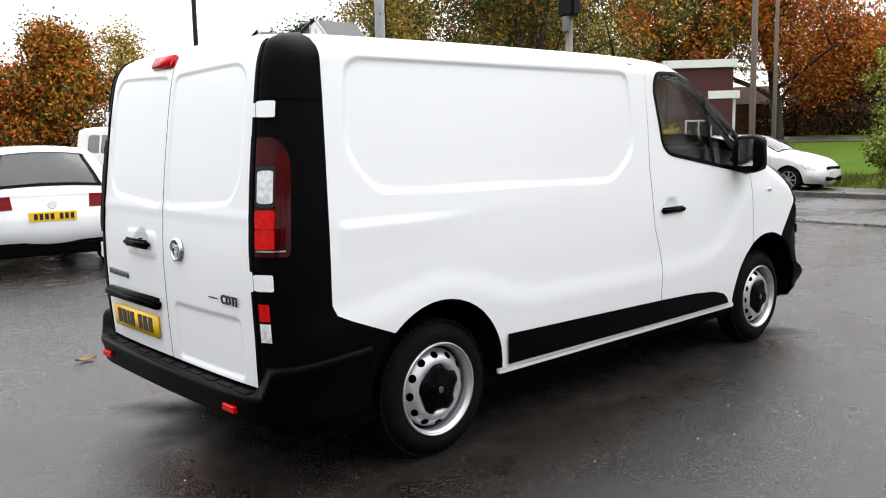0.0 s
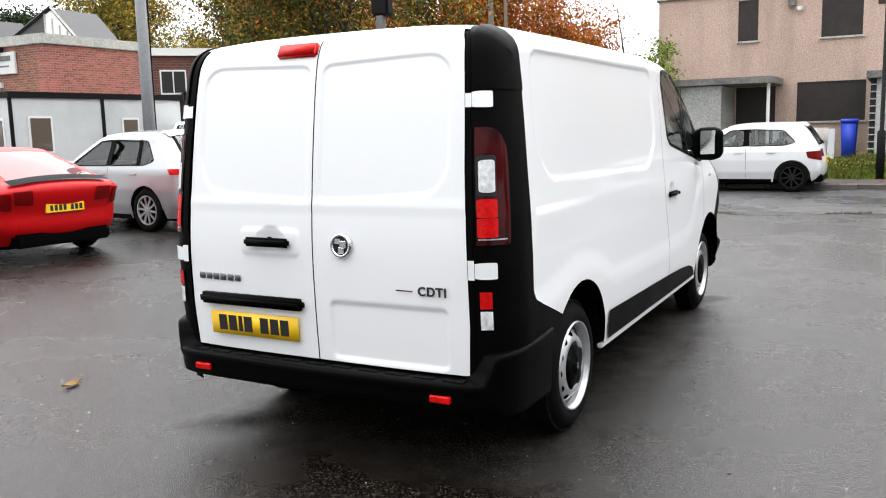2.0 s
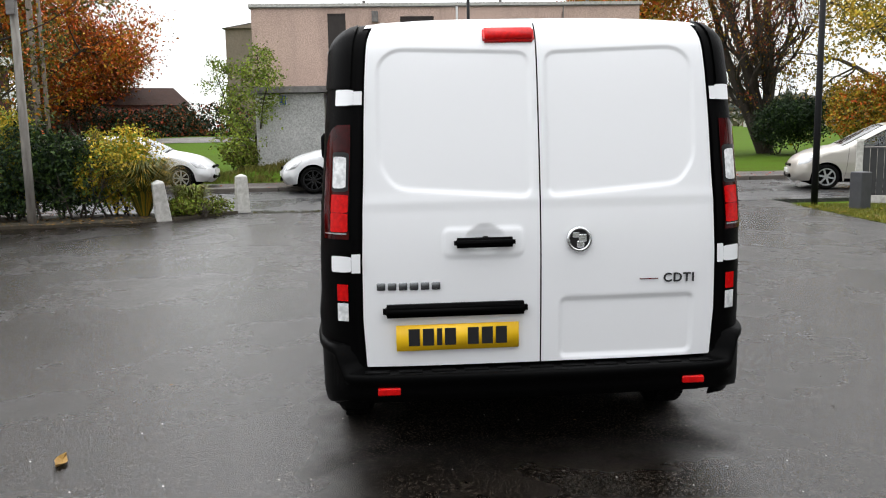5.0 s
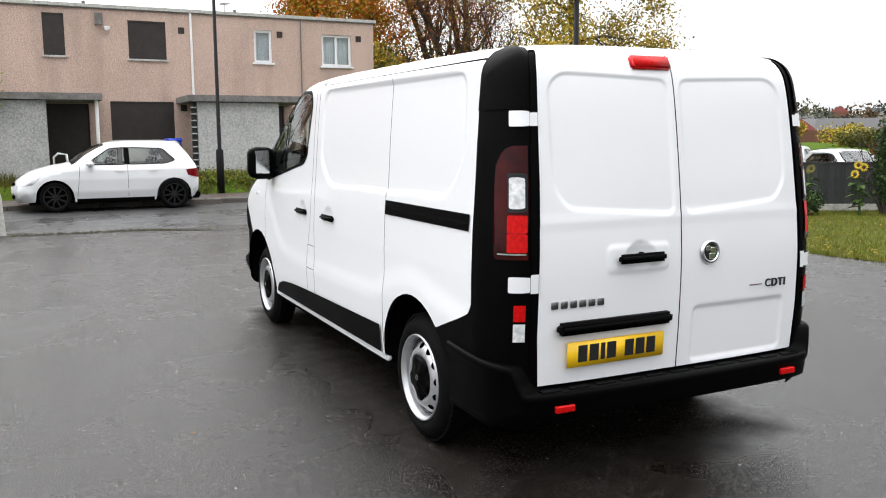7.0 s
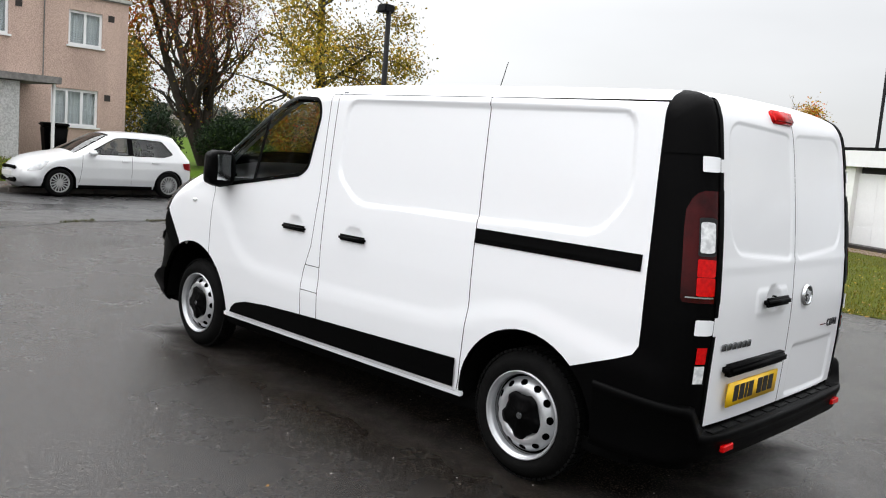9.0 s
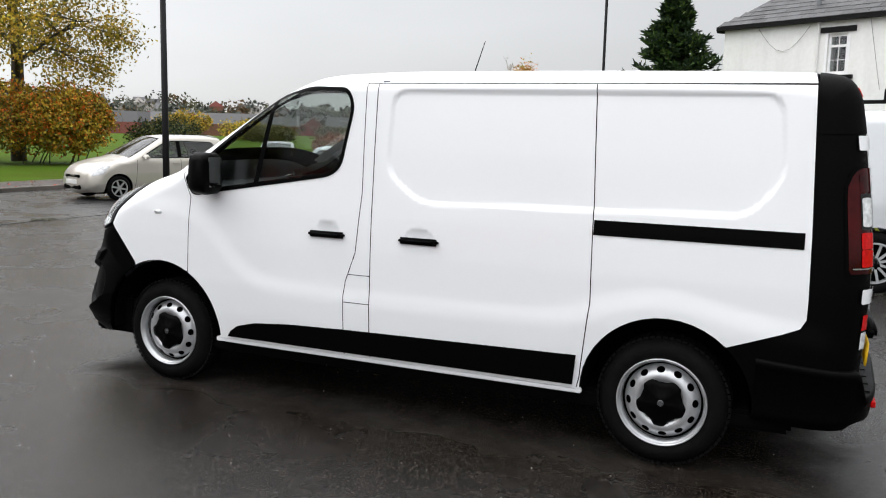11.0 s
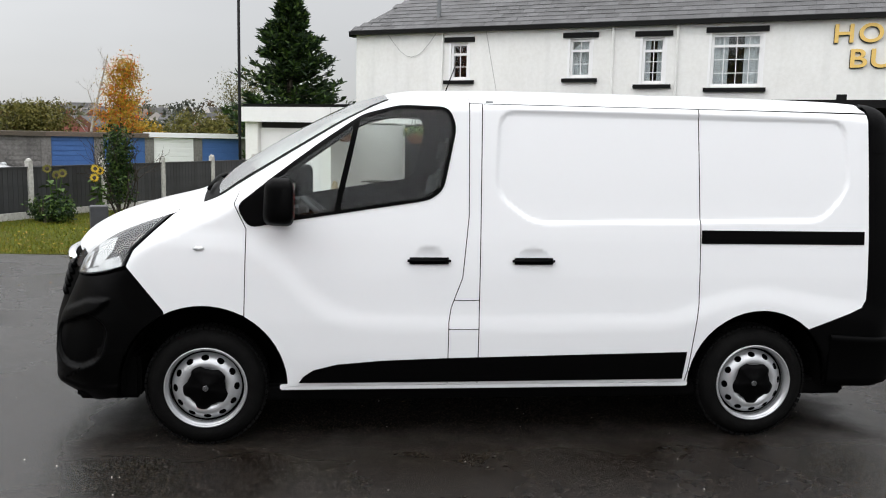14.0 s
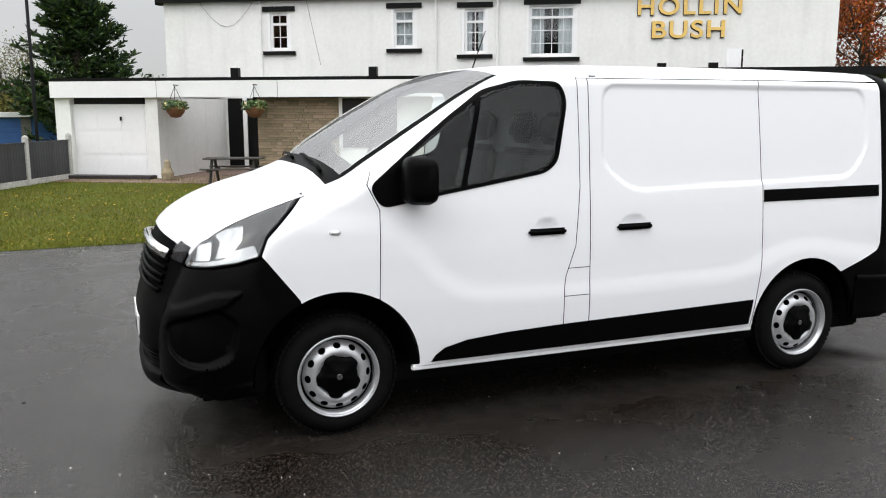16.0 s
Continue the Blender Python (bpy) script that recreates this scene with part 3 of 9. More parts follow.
def van_scoops(q):
    """Hollows behind the door handles."""
    out = np.zeros(len(q))
    for hx in SCOOPS:
        out -= 0.012 * np.clip(1 - ((q[:, 0] - hx) / 0.085) ** 2 - ((q[:, 1] - 1.055) / 0.055) ** 2, 0, 1)
    return out


BROW = rounded([(3.98, 0.70), (3.88, 0.725), (3.72, 0.80), (3.58, 0.82), (3.66, 0.745), (3.78, 0.70), (3.98, 0.645)], 0.02)
HOLLOW = rounded([(3.93, 0.635), (3.84, 0.665), (3.70, 0.73), (3.60, 0.66), (3.64, 0.50), (3.78, 0.43), (3.88, 0.45), (3.93, 0.52)], 0.05)
LIP = rounded([(3.50, 0.36), (3.75, 0.33), (4.02, 0.37), (4.02, 0.20), (3.50, 0.20)], 0.03)


def van_bumper(q):
    """The brow, the hollow for the blanked lamp and the lower lip of the front bumper."""
    return 0.024 * smooth_in(BROW, q, 0.028) - 0.046 * smooth_in(HOLLOW, q, 0.026) + 0.016 * smooth_in(LIP, q, 0.03)


VAN = Shell(VAN_ROWS, VAN_WIDTH, (van_press, van_scoops, van_bumper, van_crease), n=14, power=3.5)
van = thing("panel_van", pose(0, 0, 0), "white panel van with black bumpers, wet and clean, parked on asphalt", "van")


def off(shell, p, q, d):
    """The silhouette from near p to near q, moved inwards by d."""
    i, j = shell.near(p), shell.near(q)
    idx = np.arange(i, j + 1) if i <= j else np.arange(i, j - 1, -1)
    return [tuple(v) for v in shell.p[idx] - shell.n[idx] * d]


def rear_band(z0, z1, d0, d1):
    """A patch round the rear corner between two heights and two depths from the rear edge."""
    zs = np.linspace(z0, z1, 7)
    sx = np.interp(zs, VAN.p[:120, 1], VAN.p[:120, 0])
    return [(x + d0, z) for x, z in zip(sx, zs)] + [(x + d1, z) for x, z in zip(sx[::-1], zs[::-1])]


F_ARCH, R_ARCH = (3.105, 0.345, 0.445), (-0.008, 0.345, 0.415)
WINDOW = rounded([(2.925, 1.32), (2.86, 1.205), (2.64, 1.245), (1.90, 1.362), (1.825, 1.42), (1.757, 1.76), (1.80, 1.862), (2.06, 1.868), (2.26, 1.815), (2.48, 1.665), (2.70, 1.50)], 0.05)

# doors and panels
door_poly = ([(2.885, 0.735), (2.872, 1.20), (2.935, 1.33)] + VAN.seg((2.87, 1.45), (1.69, 1.95)) + [(1.685, 1.28), (1.715, 0.945), (1.775, 0.78), (1.787, 0.70), (1.787, 0.345), (2.688, 0.345)]
             + arch(*F_ARCH, 178, 120, 10))
fd_l, fd_r = VAN.side("front_door", door_poly, WHITE, van, holes=(WINDOW,), gap=0.0025, step=0.028)
wing_poly = [(2.935, 1.33), (2.872, 1.20), (2.885, 0.735)] + arch(*F_ARCH, 117, 64, 10) + [(3.305, 0.765), (3.488, 1.000), (3.451, 1.085), (3.252, 1.278)] + VAN.seg((3.24, 1.29), (2.87, 1.45))
VAN.side("front_wing", wing_poly, WHITE, van, gap=0.0025, step=0.028)
VAN.side("bonnet_side", off(VAN, (3.25, 1.285), (3.80, 0.975), 0.009) + VAN.seg((3.80, 0.975), (3.25, 1.285)), WHITE, van, step=0.03)
pillar_line = [(1.685, 1.28), (1.715, 0.945), (1.775, 0.78), (1.787, 0.70)]
VAN.side("door_pillar", [(1.69, 1.885)] + pillar_line + [(1.787, 0.345), (1.62, 0.345), (1.62, 1.885)], WHITE, van, sides=(1,), gap=0.0025)
VAN.side("sliding_door", [(1.62, 1.885), (1.62, 0.345), (0.425, 0.345), (0.41, 0.41), (0.37, 0.80), (0.378, 1.24), (0.405, 1.885)], WHITE, van, sides=(1,), gap=0.003, step=0.017)
border_r = [(-0.580, 1.88), (-0.605, 1.2), (-0.613, 0.91), (-0.613, 0.82), (-0.590, 0.775), (-0.52, 0.742), (-0.292, 0.652)]
border = [(-0.597, 1.88), (-0.624, 1.2), (-0.631, 0.91), (-0.630, 0.82), (-0.605, 0.775), (-0.53, 0.742), (-0.292, 0.652)]
quarter = [(0.405, 1.885), (0.378, 1.24), (0.37, 0.80), (0.41, 0.41), (0.425, 0.345), (0.407, 0.345)] + arch(*R_ARCH, 0, 132, 16) + border[::-1]
VAN.side("rear_quarter", quarter, WHITE, van, sides=(1,), gap=0.0025, step=0.017)
VAN.side("roof_rail", VAN.seg((-0.592, 1.938), (1.69, 1.95)) + [(1.69, 1.885), (-0.597, 1.885)], WHITE, van, sides=(1,), gap=0.0015, step=0.04)
right_side = VAN.seg((-0.580, 1.94), (1.69, 1.95)) + pillar_line + [(1.787, 0.345), (0.407, 0.345)] + arch(*R_ARCH, 0, 132, 16) + border_r[::-1]
SCOOPS[:], CREASE[:] = [1.90], [0.007]
VAN.side("side_panel", right_side, WHITE, van, sides=(-1,), gap=0.0025, step=0.018)
SCOOPS[:], CREASE[:] = [1.90, 1.325], [0.0]

# black rear corners, lamps and clips
lz = np.array([1.042, 1.06, 1.20, 1.35, 1.43, 1.475, 1.50, 1.512])
lx = np.interp(lz, VAN.p[:120, 1], VAN.p[:120, 0])
lamp_shape = [(x + 0.002, z) for x, z in zip(lx, lz)] + [(x + d, z) for x, z, d in zip(lx[::-1], lz[::-1], (0.030, 0.052, 0.072, 0.092, 0.099, 0.099, 0.098, 0.090))]
for s in (1, -1):
    edge = border if s > 0 else border_r
    corner = edge + arch(*R_ARCH, 132, 180, 6) + [(-0.423, 0.31)] + VAN.seg((-0.85, 0.30), (edge[0][0], 1.938))
    cn, = VAN.side("corner_trim", corner, BLACK, van, sides=(s,), gap=0.0015, step=0.03, label="matt black plastic rear corner pillar")
    VAN.side("corner_cap", off(VAN, (-0.80, 1.66), (edge[0][0] - 0.001, 1.938), 0.003) + [(float(np.interp(1.66, [1.2, 1.88], [edge[1][0], edge[0][0]])) - 0.001, 1.66)], BLACK, cn, sides=(s,), lift=0.006, step=0.03)
    lamp, = VAN.side("tail_lamp", lamp_shape, DARK_LENS, van, sides=(s,), lift=0.007, step=0.02, label="tall dark red tail lamp")
    VAN.side("lamp_bezel", [(x - 0.001, z) for x, z in zip(lx, lz)] + [(x + d + 0.010, z + e2) for x, z, d, e2 in zip(lx[::-1], lz[::-1], (0.034, 0.056, 0.074, 0.094, 0.101, 0.101, 0.100, 0.092), (0.010, 0.008, 0.006, 0.003, 0.0, 0.0, -0.004, -0.010))], BLACK, lamp, sides=(s,), lift=0.004, step=0.03)
    VAN.side("upper_lens", rounded(rear_band(1.405, 1.490, 0.004, 0.046), 0.02), DARK_LENS, lamp, sides=(s,), lift=0.0085, step=0.02)
    VAN.side("reversing_surround", rounded(rear_band(1.238, 1.400, 0.003, 0.047), 0.010), TRIM_GREY, lamp, sides=(s,), lift=0.009, step=0.02)
    VAN.side("reversing_lens", rounded(rear_band(1.252, 1.382, 0.006, 0.042), 0.014), WHITE_LENS, lamp, sides=(s,), lift=0.011, step=0.02)
    for z0, z1 in ((1.152, 1.226), (1.072, 1.150)):
        VAN.side("brake_lens", rounded(rear_band(z0, z1, 0.003, 0.047), 0.008), BRIGHT_LENS, lamp, sides=(s,), lift=0.010, step=0.02)
    VAN.side("lamp_edge", rear_band(1.062, 1.068, 0.004, 0.082), CLEAR_LENS, lamp, sides=(s,), lift=0.009, step=0.02)
    for z0, z1 in ((1.59, 1.655), (0.905, 0.972)):
        VAN.side("hinge_cover", rounded(rear_band(z0, z1, 0.0005, 0.040), 0.010), WHITE, van, sides=(s,), lift=0.010, step=0.02)
    VAN.side("fog_lens", rear_band(0.782, 0.852, 0.003, 0.024), BRIGHT_LENS, van, sides=(s,), lift=0.006, step=0.02)
    VAN.side("lower_lens", rear_band(0.695, 0.772, 0.003, 0.024), WHITE_LENS, van, sides=(s,), lift=0.006, step=0.02)


# rear doors with pressed fields
def door_field(sign):
    up = rounded([(0.035, 1.795), (0.60, 1.815), (0.665, 1.76), (0.668, 1.34), (0.60, 1.245), (0.035, 1.20)], 0.05)
    low = rounded([(0.085, 0.765), (0.665, 0.765), (0.66, 0.51), (0.085, 0.51)], 0.03)

    def f(yy, zz):
        q = np.stack([np.abs(yy).ravel(), zz.ravel()], 1)
        d = -0.0075 * smooth_in(up, q, 0.020) + 0.003 * np.clip(1 - np.abs(q[:, 1] - 1.19) / 0.04, 0, 1)
        if sign < 0:
            d = d - 0.010 * smooth_in(low, q, 0.022)
        else:
            pad = rounded([(0.075, 1.075), (0.41, 1.075), (0.41, 0.96), (0.075, 0.96)], 0.03)
            d = d + 0.006 * smooth_in(pad, q, 0.02) - 0.02 * np.clip(1 - ((q[:, 0] - 0.235) / 0.085) ** 2 - ((q[:, 1] - 1.03) / 0.06) ** 2, 0, 1)
        return d.reshape(yy.shape)
    return f


rd_l = VAN.skin("rear_door", (-0.862, 0.485), (-0.715, 1.912), WHITE, van, cols=90, span=(0.0042, 0.962), inset=0.006, field=door_field(1), fine=2)
# the corner pillars, lamps and hinge covers turn in beside the doors
for a, b in ((0.966, 1.0), (-1.0, -0.978)):
    s = 1 if a > 0 else -1
    lo, hi = (a, 1.013) if s > 0 else (-1.013, b)
    VAN.skin("corner_return", (-0.862, 0.485), (-0.735, 1.895), BLACK, van, cols=2, span=(a, b), lift=0.004)
    VAN.skin("lamp_return", (-0.878, 1.045), (-0.830, 1.510), BLACK, van, cols=2, span=(lo + 0.004 * (s > 0), hi - 0.004 * (s < 0)), lift=0.009)
    for z0, z1 in ((1.59, 1.655), (0.905, 0.972)):
        VAN.skin("hinge_return", (float(np.interp(z0, VAN.p[:120, 1], VAN.p[:120, 0])), z0), (float(np.interp(z1, VAN.p[:120, 1], VAN.p[:120, 0])), z1), WHITE, van, cols=2, span=(lo, hi), lift=0.012)
rd_r = VAN.skin("rear_door", (-0.862, 0.485), (-0.715, 1.912), WHITE, van, cols=90, span=(-0.975, -0.0042), inset=0.006, field=door_field(-1), fine=2)
VAN.skin("roof", (-0.712, 1.913), (2.06, 1.91), WHITE, van, cols=20)


def on_rear(y, z, out=0.0):
    p, nn = VAN.skin_at((float(np.interp(z, VAN.p[:120, 1], VAN.p[:120, 0])), z), y)
    p = p + nn * out
    tilt = min(32.0, math.degrees(math.atan2(nn.z, -nn.x)))
    return pose(p.x, p.y, p.z, 0, tilt, 0)


def rear_piece(name, bm, mat, y, z, out, parent, label="", smooth=True):
    ob = part(name, bm, mat, parent, label, smooth)
    ob.matrix_world = on_rear(y, z, out)
    return ob


rear_piece("high_brake_lamp", box(-0.004, 0.03, -0.108, 0.108, -0.032, 0.032, 0.008), BRIGHT_LENS, 0.115, 1.860, 0.018, rd_l, "red high-level brake lamp")
handle = rear_piece("door_handle", box(-0.022, 0.012, -0.128, 0.128, -0.021, 0.021, 0.012, 3), BLACK, 0.24, 1.010, 0.022, rd_l, "black door handle")
rear_piece("plate_lamp_bar", box(-0.035, 0.02, -0.305, 0.305, -0.027, 0.027, 0.016, 3), BLACK, 0.365, 0.742, 0.008, rd_l, "black bar above the number plate")
rear_piece("keyhole", lathe([(0.001, 0.006), (0.010, 0.005), (0.012, 0)], 12, "z"), BLACK, 0.235, 1.045, 0.008, rd_l)
plate = rear_piece("number_plate", box(-0.006, 0.004, -0.26, 0.26, -0.0555, 0.0555, 0.002), PLATE_Y, 0.357, 0.628, 0.014, rd_l, "yellow number plate with black bars")
for i, (w, yy) in enumerate(((0.047, 0.185), (0.047, 0.125), (0.022, 0.078), (0.047, 0.032), (0.047, -0.065), (0.047, -0.125), (0.047, -0.185))):
    b = part("plate_bar", box(-0.0085, -0.0055, yy - w / 2, yy + w / 2, -0.034, 0.040), INK, plate)
badge = rear_piece("round_badge", lathe([(0.040, 0.004), (0.042, 0.014), (0.051, 0.013), (0.055, 0.0)], 40, "z"), CHROME, -0.162, 1.012, 0.006, rd_r, "round chrome badge")
badge.matrix_world = badge.matrix_world @ pose(0, 0, 0, 0, -90, 0)
bm = bmesh.new()
for y0, z0, y1, z1 in ((-0.02, -0.035, 0.012, -0.006), (-0.030, -0.010, 0.004, 0.022), (0.0, 0.008, 0.03, 0.030)):
    box(z0, z1, y0, y1, 0.008, 0.0125, 0.003, 1, bm)
part("emblem_shape", bm, CHROME, badge)
part("badge_face", lathe([(0.0, 0.008), (0.041, 0.007)], 32, "z"), TRIM_GREY, badge)
for i in range(6):                                   # maker's word as plain bars
    rear_piece("letter_bar", box(-0.004, 0.002, -0.018, 0.018, -0.016, 0.016, 0.003, 1), BADGE, 0.675 - 0.046 * i, 0.842, 0.004, rd_l)
for i in range(3):
    rear_piece("sticker_bar", box(-0.001, 0.001, -0.040, 0.040, -0.002, 0.002), (RED_LENS, CLEAR_LENS, RED_LENS)[i], -0.468, 0.850 - 0.010 * i, 0.004, rd_r)


def lettering(text, size, depth, mat, parent, m, name="lettering", spread=1.0, label=""):
    """Raised letters with the built-in font, as a mesh."""
    cu = bpy.data.curves.new(name, "FONT")
    cu.body, cu.size, cu.extrude, cu.align_x, cu.align_y, cu.space_character = text, size, depth, "CENTER", "CENTER", spread
    cu.offset = size * 0.015
    tmp = new("tmp_text", cu)
    mesh = bpy.data.meshes.new_from_object(tmp.evaluated_get(bpy.context.evaluated_depsgraph_get()))
    bpy.data.objects.remove(tmp)
    ob = link_mesh(name, mesh, mat, parent, label)
    ob.matrix_world = m
    return ob


lettering("CDTI", 0.054, 0.003, INK, rd_r, on_rear(-0.600, 0.838, 0.005) @ pose(0, 0, 0, 90, 0, -90), "engine_badge", 1.15)

# glazing, trims, handles
VAN.side("window_seal", WINDOW, BLACK, van, holes=(shrink(WINDOW, 0.019),), lift=0.004, step=0.03)
clear = [tuple(p) for p in shrink(WINDOW, 0.018)]
for pane in VAN.side("side_glass", clear, GLASS, van, lift=-0.004, step=0.06, rim=False):
    sg = 1 if pane.data.vertices[0].co.y > 0 else -1
    pane.data.normals_split_custom_set_from_vertices([(0.02 + 0.05 * (v.co.x - 2.3), sg, 0.11 + 0.10 * (v.co.z - 1.5)) for v in pane.data.vertices])
VAN.side("window_divider", [(2.418, 1.291), (2.383, 1.297), (2.272, 1.796), (2.305, 1.774)], BLACK, van, lift=0.003, step=0.04, rim=False)
VAN.side("mirror_base", rounded([(2.918, 1.318), (2.86, 1.213), (2.63, 1.25), (2.665, 1.34), (2.72, 1.475)], 0.03), BLACK, van, lift=0.007, step=0.03, rim=False)
trim = [(2.60, 0.362), (2.575, 0.40), (2.52, 0.438), (2.39, 0.470), (2.15, 0.490), (1.787, 0.502), (0.425, 0.528), (0.442, 0.366), (1.787, 0.362)]
VAN.side("lower_trim", trim, BLACK, van, lift=0.010, gap=0.001, step=0.04, rim=False, label="black plastic rubbing panel along the sill")
VAN.side("slide_rail", [(0.372, 1.215), (0.372, 1.140), (-0.594, 1.140), (-0.594, 1.215)], BLACK, van, sides=(1,), lift=0.004, step=0.05, rim=False)
VAN.side("rail_groove", [(0.360, 1.190), (0.360, 1.165), (-0.590, 1.165), (-0.590, 1.190)], DARK, van, sides=(1,), lift=0.006, step=0.05, rim=False)
for s in (1, -1):
    for line in ([(1.762, 0.82), (1.62, 0.82)], [(1.787, 0.66), (1.62, 0.66)]) if s > 0 else ():
        vs, fs = ribbon_on_side(VAN, curve(line, 8), 0.004, s)
        raw("shut_line", vs, fs, DARK, van)
    sill = part("sill", box(0.40, 2.70, 0.885 * s, 0.915 * s, 0.318, 0.346, 0.006), WHITE, van)
    for hx in ((1.90, 1.325) if s > 0 else (1.90,)):
        yy = VAN.y([(hx, 1.04)])[0][0]
        part("door_handle", box(hx - 0.118, hx + 0.118, s * (yy + 0.002), s * (yy + 0.036), 1.020, 1.056, 0.012, 3), BLACK, van, "black pull handle", True)
        hk = part("door_lock", lathe([(0.001, 0.006), (0.011, 0.005), (0.013, 0)], 12, "y"), BLACK, van)
        hk.matrix_world = pose(hx - 0.095 * s, s * (yy + 0.036), 1.038, 0, 0, 0 if s > 0 else 180)
    yy = VAN.y([(3.11, 1.095)])[0][0]
    part("side_repeater", box(3.085, 3.145, s * (yy - 0.004), s * (yy + 0.008), 1.083, 1.110, 0.008), WHITE_LENS, van, "clear oval side indicator", True)
    # door mirror
    bm = bmesh.new()
    rg = []
    for yy, x0, x1, z0, z1, r in ((0.900, 2.625, 2.705, 1.290, 1.410, 0.03), (0.920, 2.600, 2.750, 1.250, 1.455, 0.045), (0.96, 2.575, 2.785, 1.228, 1.474, 0.06),
                                  (1.05, 2.570, 2.782, 1.226, 1.477, 0.06), (1.100, 2.573, 2.745, 1.245, 1.460, 0.05), (1.120, 2.582, 2.675, 1.275, 1.435, 0.03)):
        rg.append([bm.verts.new((2.612 + 0.77 * (px - 2.57), s * yy, pz)) for px, pz in rounded([(x0, z0), (x1, z0 + 0.01), (x1 - 0.02, z1), (x0, z1)], r, 5)])
    for a, b in zip(rg, rg[1:]):
        for j in range(len(a)):
            bm.faces.new((a[j], a[(j + 1) % len(a)], b[(j + 1) % len(a)], b[j]))
    bm.faces.new(rg[0])
    bm.faces.new(rg[-1])
    mir = part("door_mirror", bm, BLACK, van, "large black door mirror", True)
    part("mirror_arm", box(2.64, 2.74, s * 0.885, s * 0.96, 1.285, 1.345, 0.02), BLACK, mir)
    part("mirror_glass", box(2.6110, 2.624, s * 0.965, s * 1.072, 1.275, 1.450, 0.003), CHROME, mir)

# front: screen, bonnet, grille, lamps, bumper
for a, b, sp, cc in (((2.05, 1.912), (3.035, 1.36), (0.945, 1), 2), ((2.05, 1.912), (3.035, 1.36), (-1, -0.945), 2), ((2.95, 1.415), (3.035, 1.36), (-0.94, 0.94), 20), ((2.05, 1.912), (2.15, 1.872), (-0.94, 0.94), 20)):
    VAN.skin("screen_border", a, b, BLACK, van, cols=cc, span=sp, lift=-0.004)
PILLAR_GREY = material("pale_grey_trim", (0.42, 0.43, 0.43), 0.7, color2=(0.34, 0.35, 0.35), grain=0.4, scale=120, bump=0.1, bump_scale=300)
for sp in ((0.90, 1.0), (-1.0, -0.90)):
    VAN.skin("pillar_trim", (2.06, 1.908), (3.00, 1.385), PILLAR_GREY, van, cols=3, span=sp, lift=-0.022, label="pale grey inner pillar trim")
scr = VAN.skin("windscreen", (2.11, 1.888), (3.03, 1.363), SCREEN, van, cols=20, inset=0.03, lift=0.002)
VAN.skin("header", (2.05, 1.912), (2.11, 1.888), WHITE, van, cols=20, lift=0.001)
VAN.skin("scuttle", (3.03, 1.363), (3.12, 1.329), BLACK, van, cols=24)
VAN.skin("bonnet", (3.12, 1.329), (3.79, 0.985), WHITE, van, cols=36)
for y0, y1 in ((0.62, 0.02), (-0.02, -0.60)):
    pts = []
    for k in range(7):
        t = k / 6
        p, nn = VAN.skin_at((3.085 - 0.05 * t, 1.340 + 0.024 * t), y0 + (y1 - y0) * t)
        pts.append(p + nn * (0.018 + 0.006 * math.sin(t * 3)))
    wp = part("wiper", tube(pts, [0.012, 0.010, 0.009, 0.008, 0.008, 0.007, 0.005], 6), BLACK, van, "black windscreen wiper", True)
grille = VAN.skin("grille", (3.79, 0.985), (3.905, 0.74), DARK, van, cols=24, lift=-0.012, label="black grille with slats")
for i, z in enumerate((0.93, 0.895, 0.86, 0.825, 0.79, 0.755)):
    pts = []
    for k in range(13):
        y = -0.44 + 0.88 * k / 12
        p, nn = VAN.skin_at((float(np.interp(-z, -VAN.p[300:, 1], VAN.p[300:, 0])), z), y)
        pts.append(p + nn * (0.004 if i else 0.012))
    part("slat", tube(pts, 0.014 if i else 0.030, 8), CHROME if i == 0 else BLACK, grille, smooth=True)
lampbox = off(VAN, (3.24, 1.29), (3.695, 1.085), 0.011) + off(VAN, (3.735, 1.048), (3.82, 0.94), 0.0015) + [(3.815, 0.913), (3.70, 0.932), (3.60, 0.958), (3.492, 1.000), (3.455, 1.090), (3.275, 1.258)]
LAMP_DARK = material("lamp_dark", (0.018, 0.018, 0.020), 0.35, color2=(0.012, 0.012, 0.014), grain=0.2, scale=3, spec=0.15)
hl = VAN.side("headlamp", lampbox, LAMP_DARK, van, lift=0.004, gap=0.004, step=0.025, label="large clear-fronted headlamp")
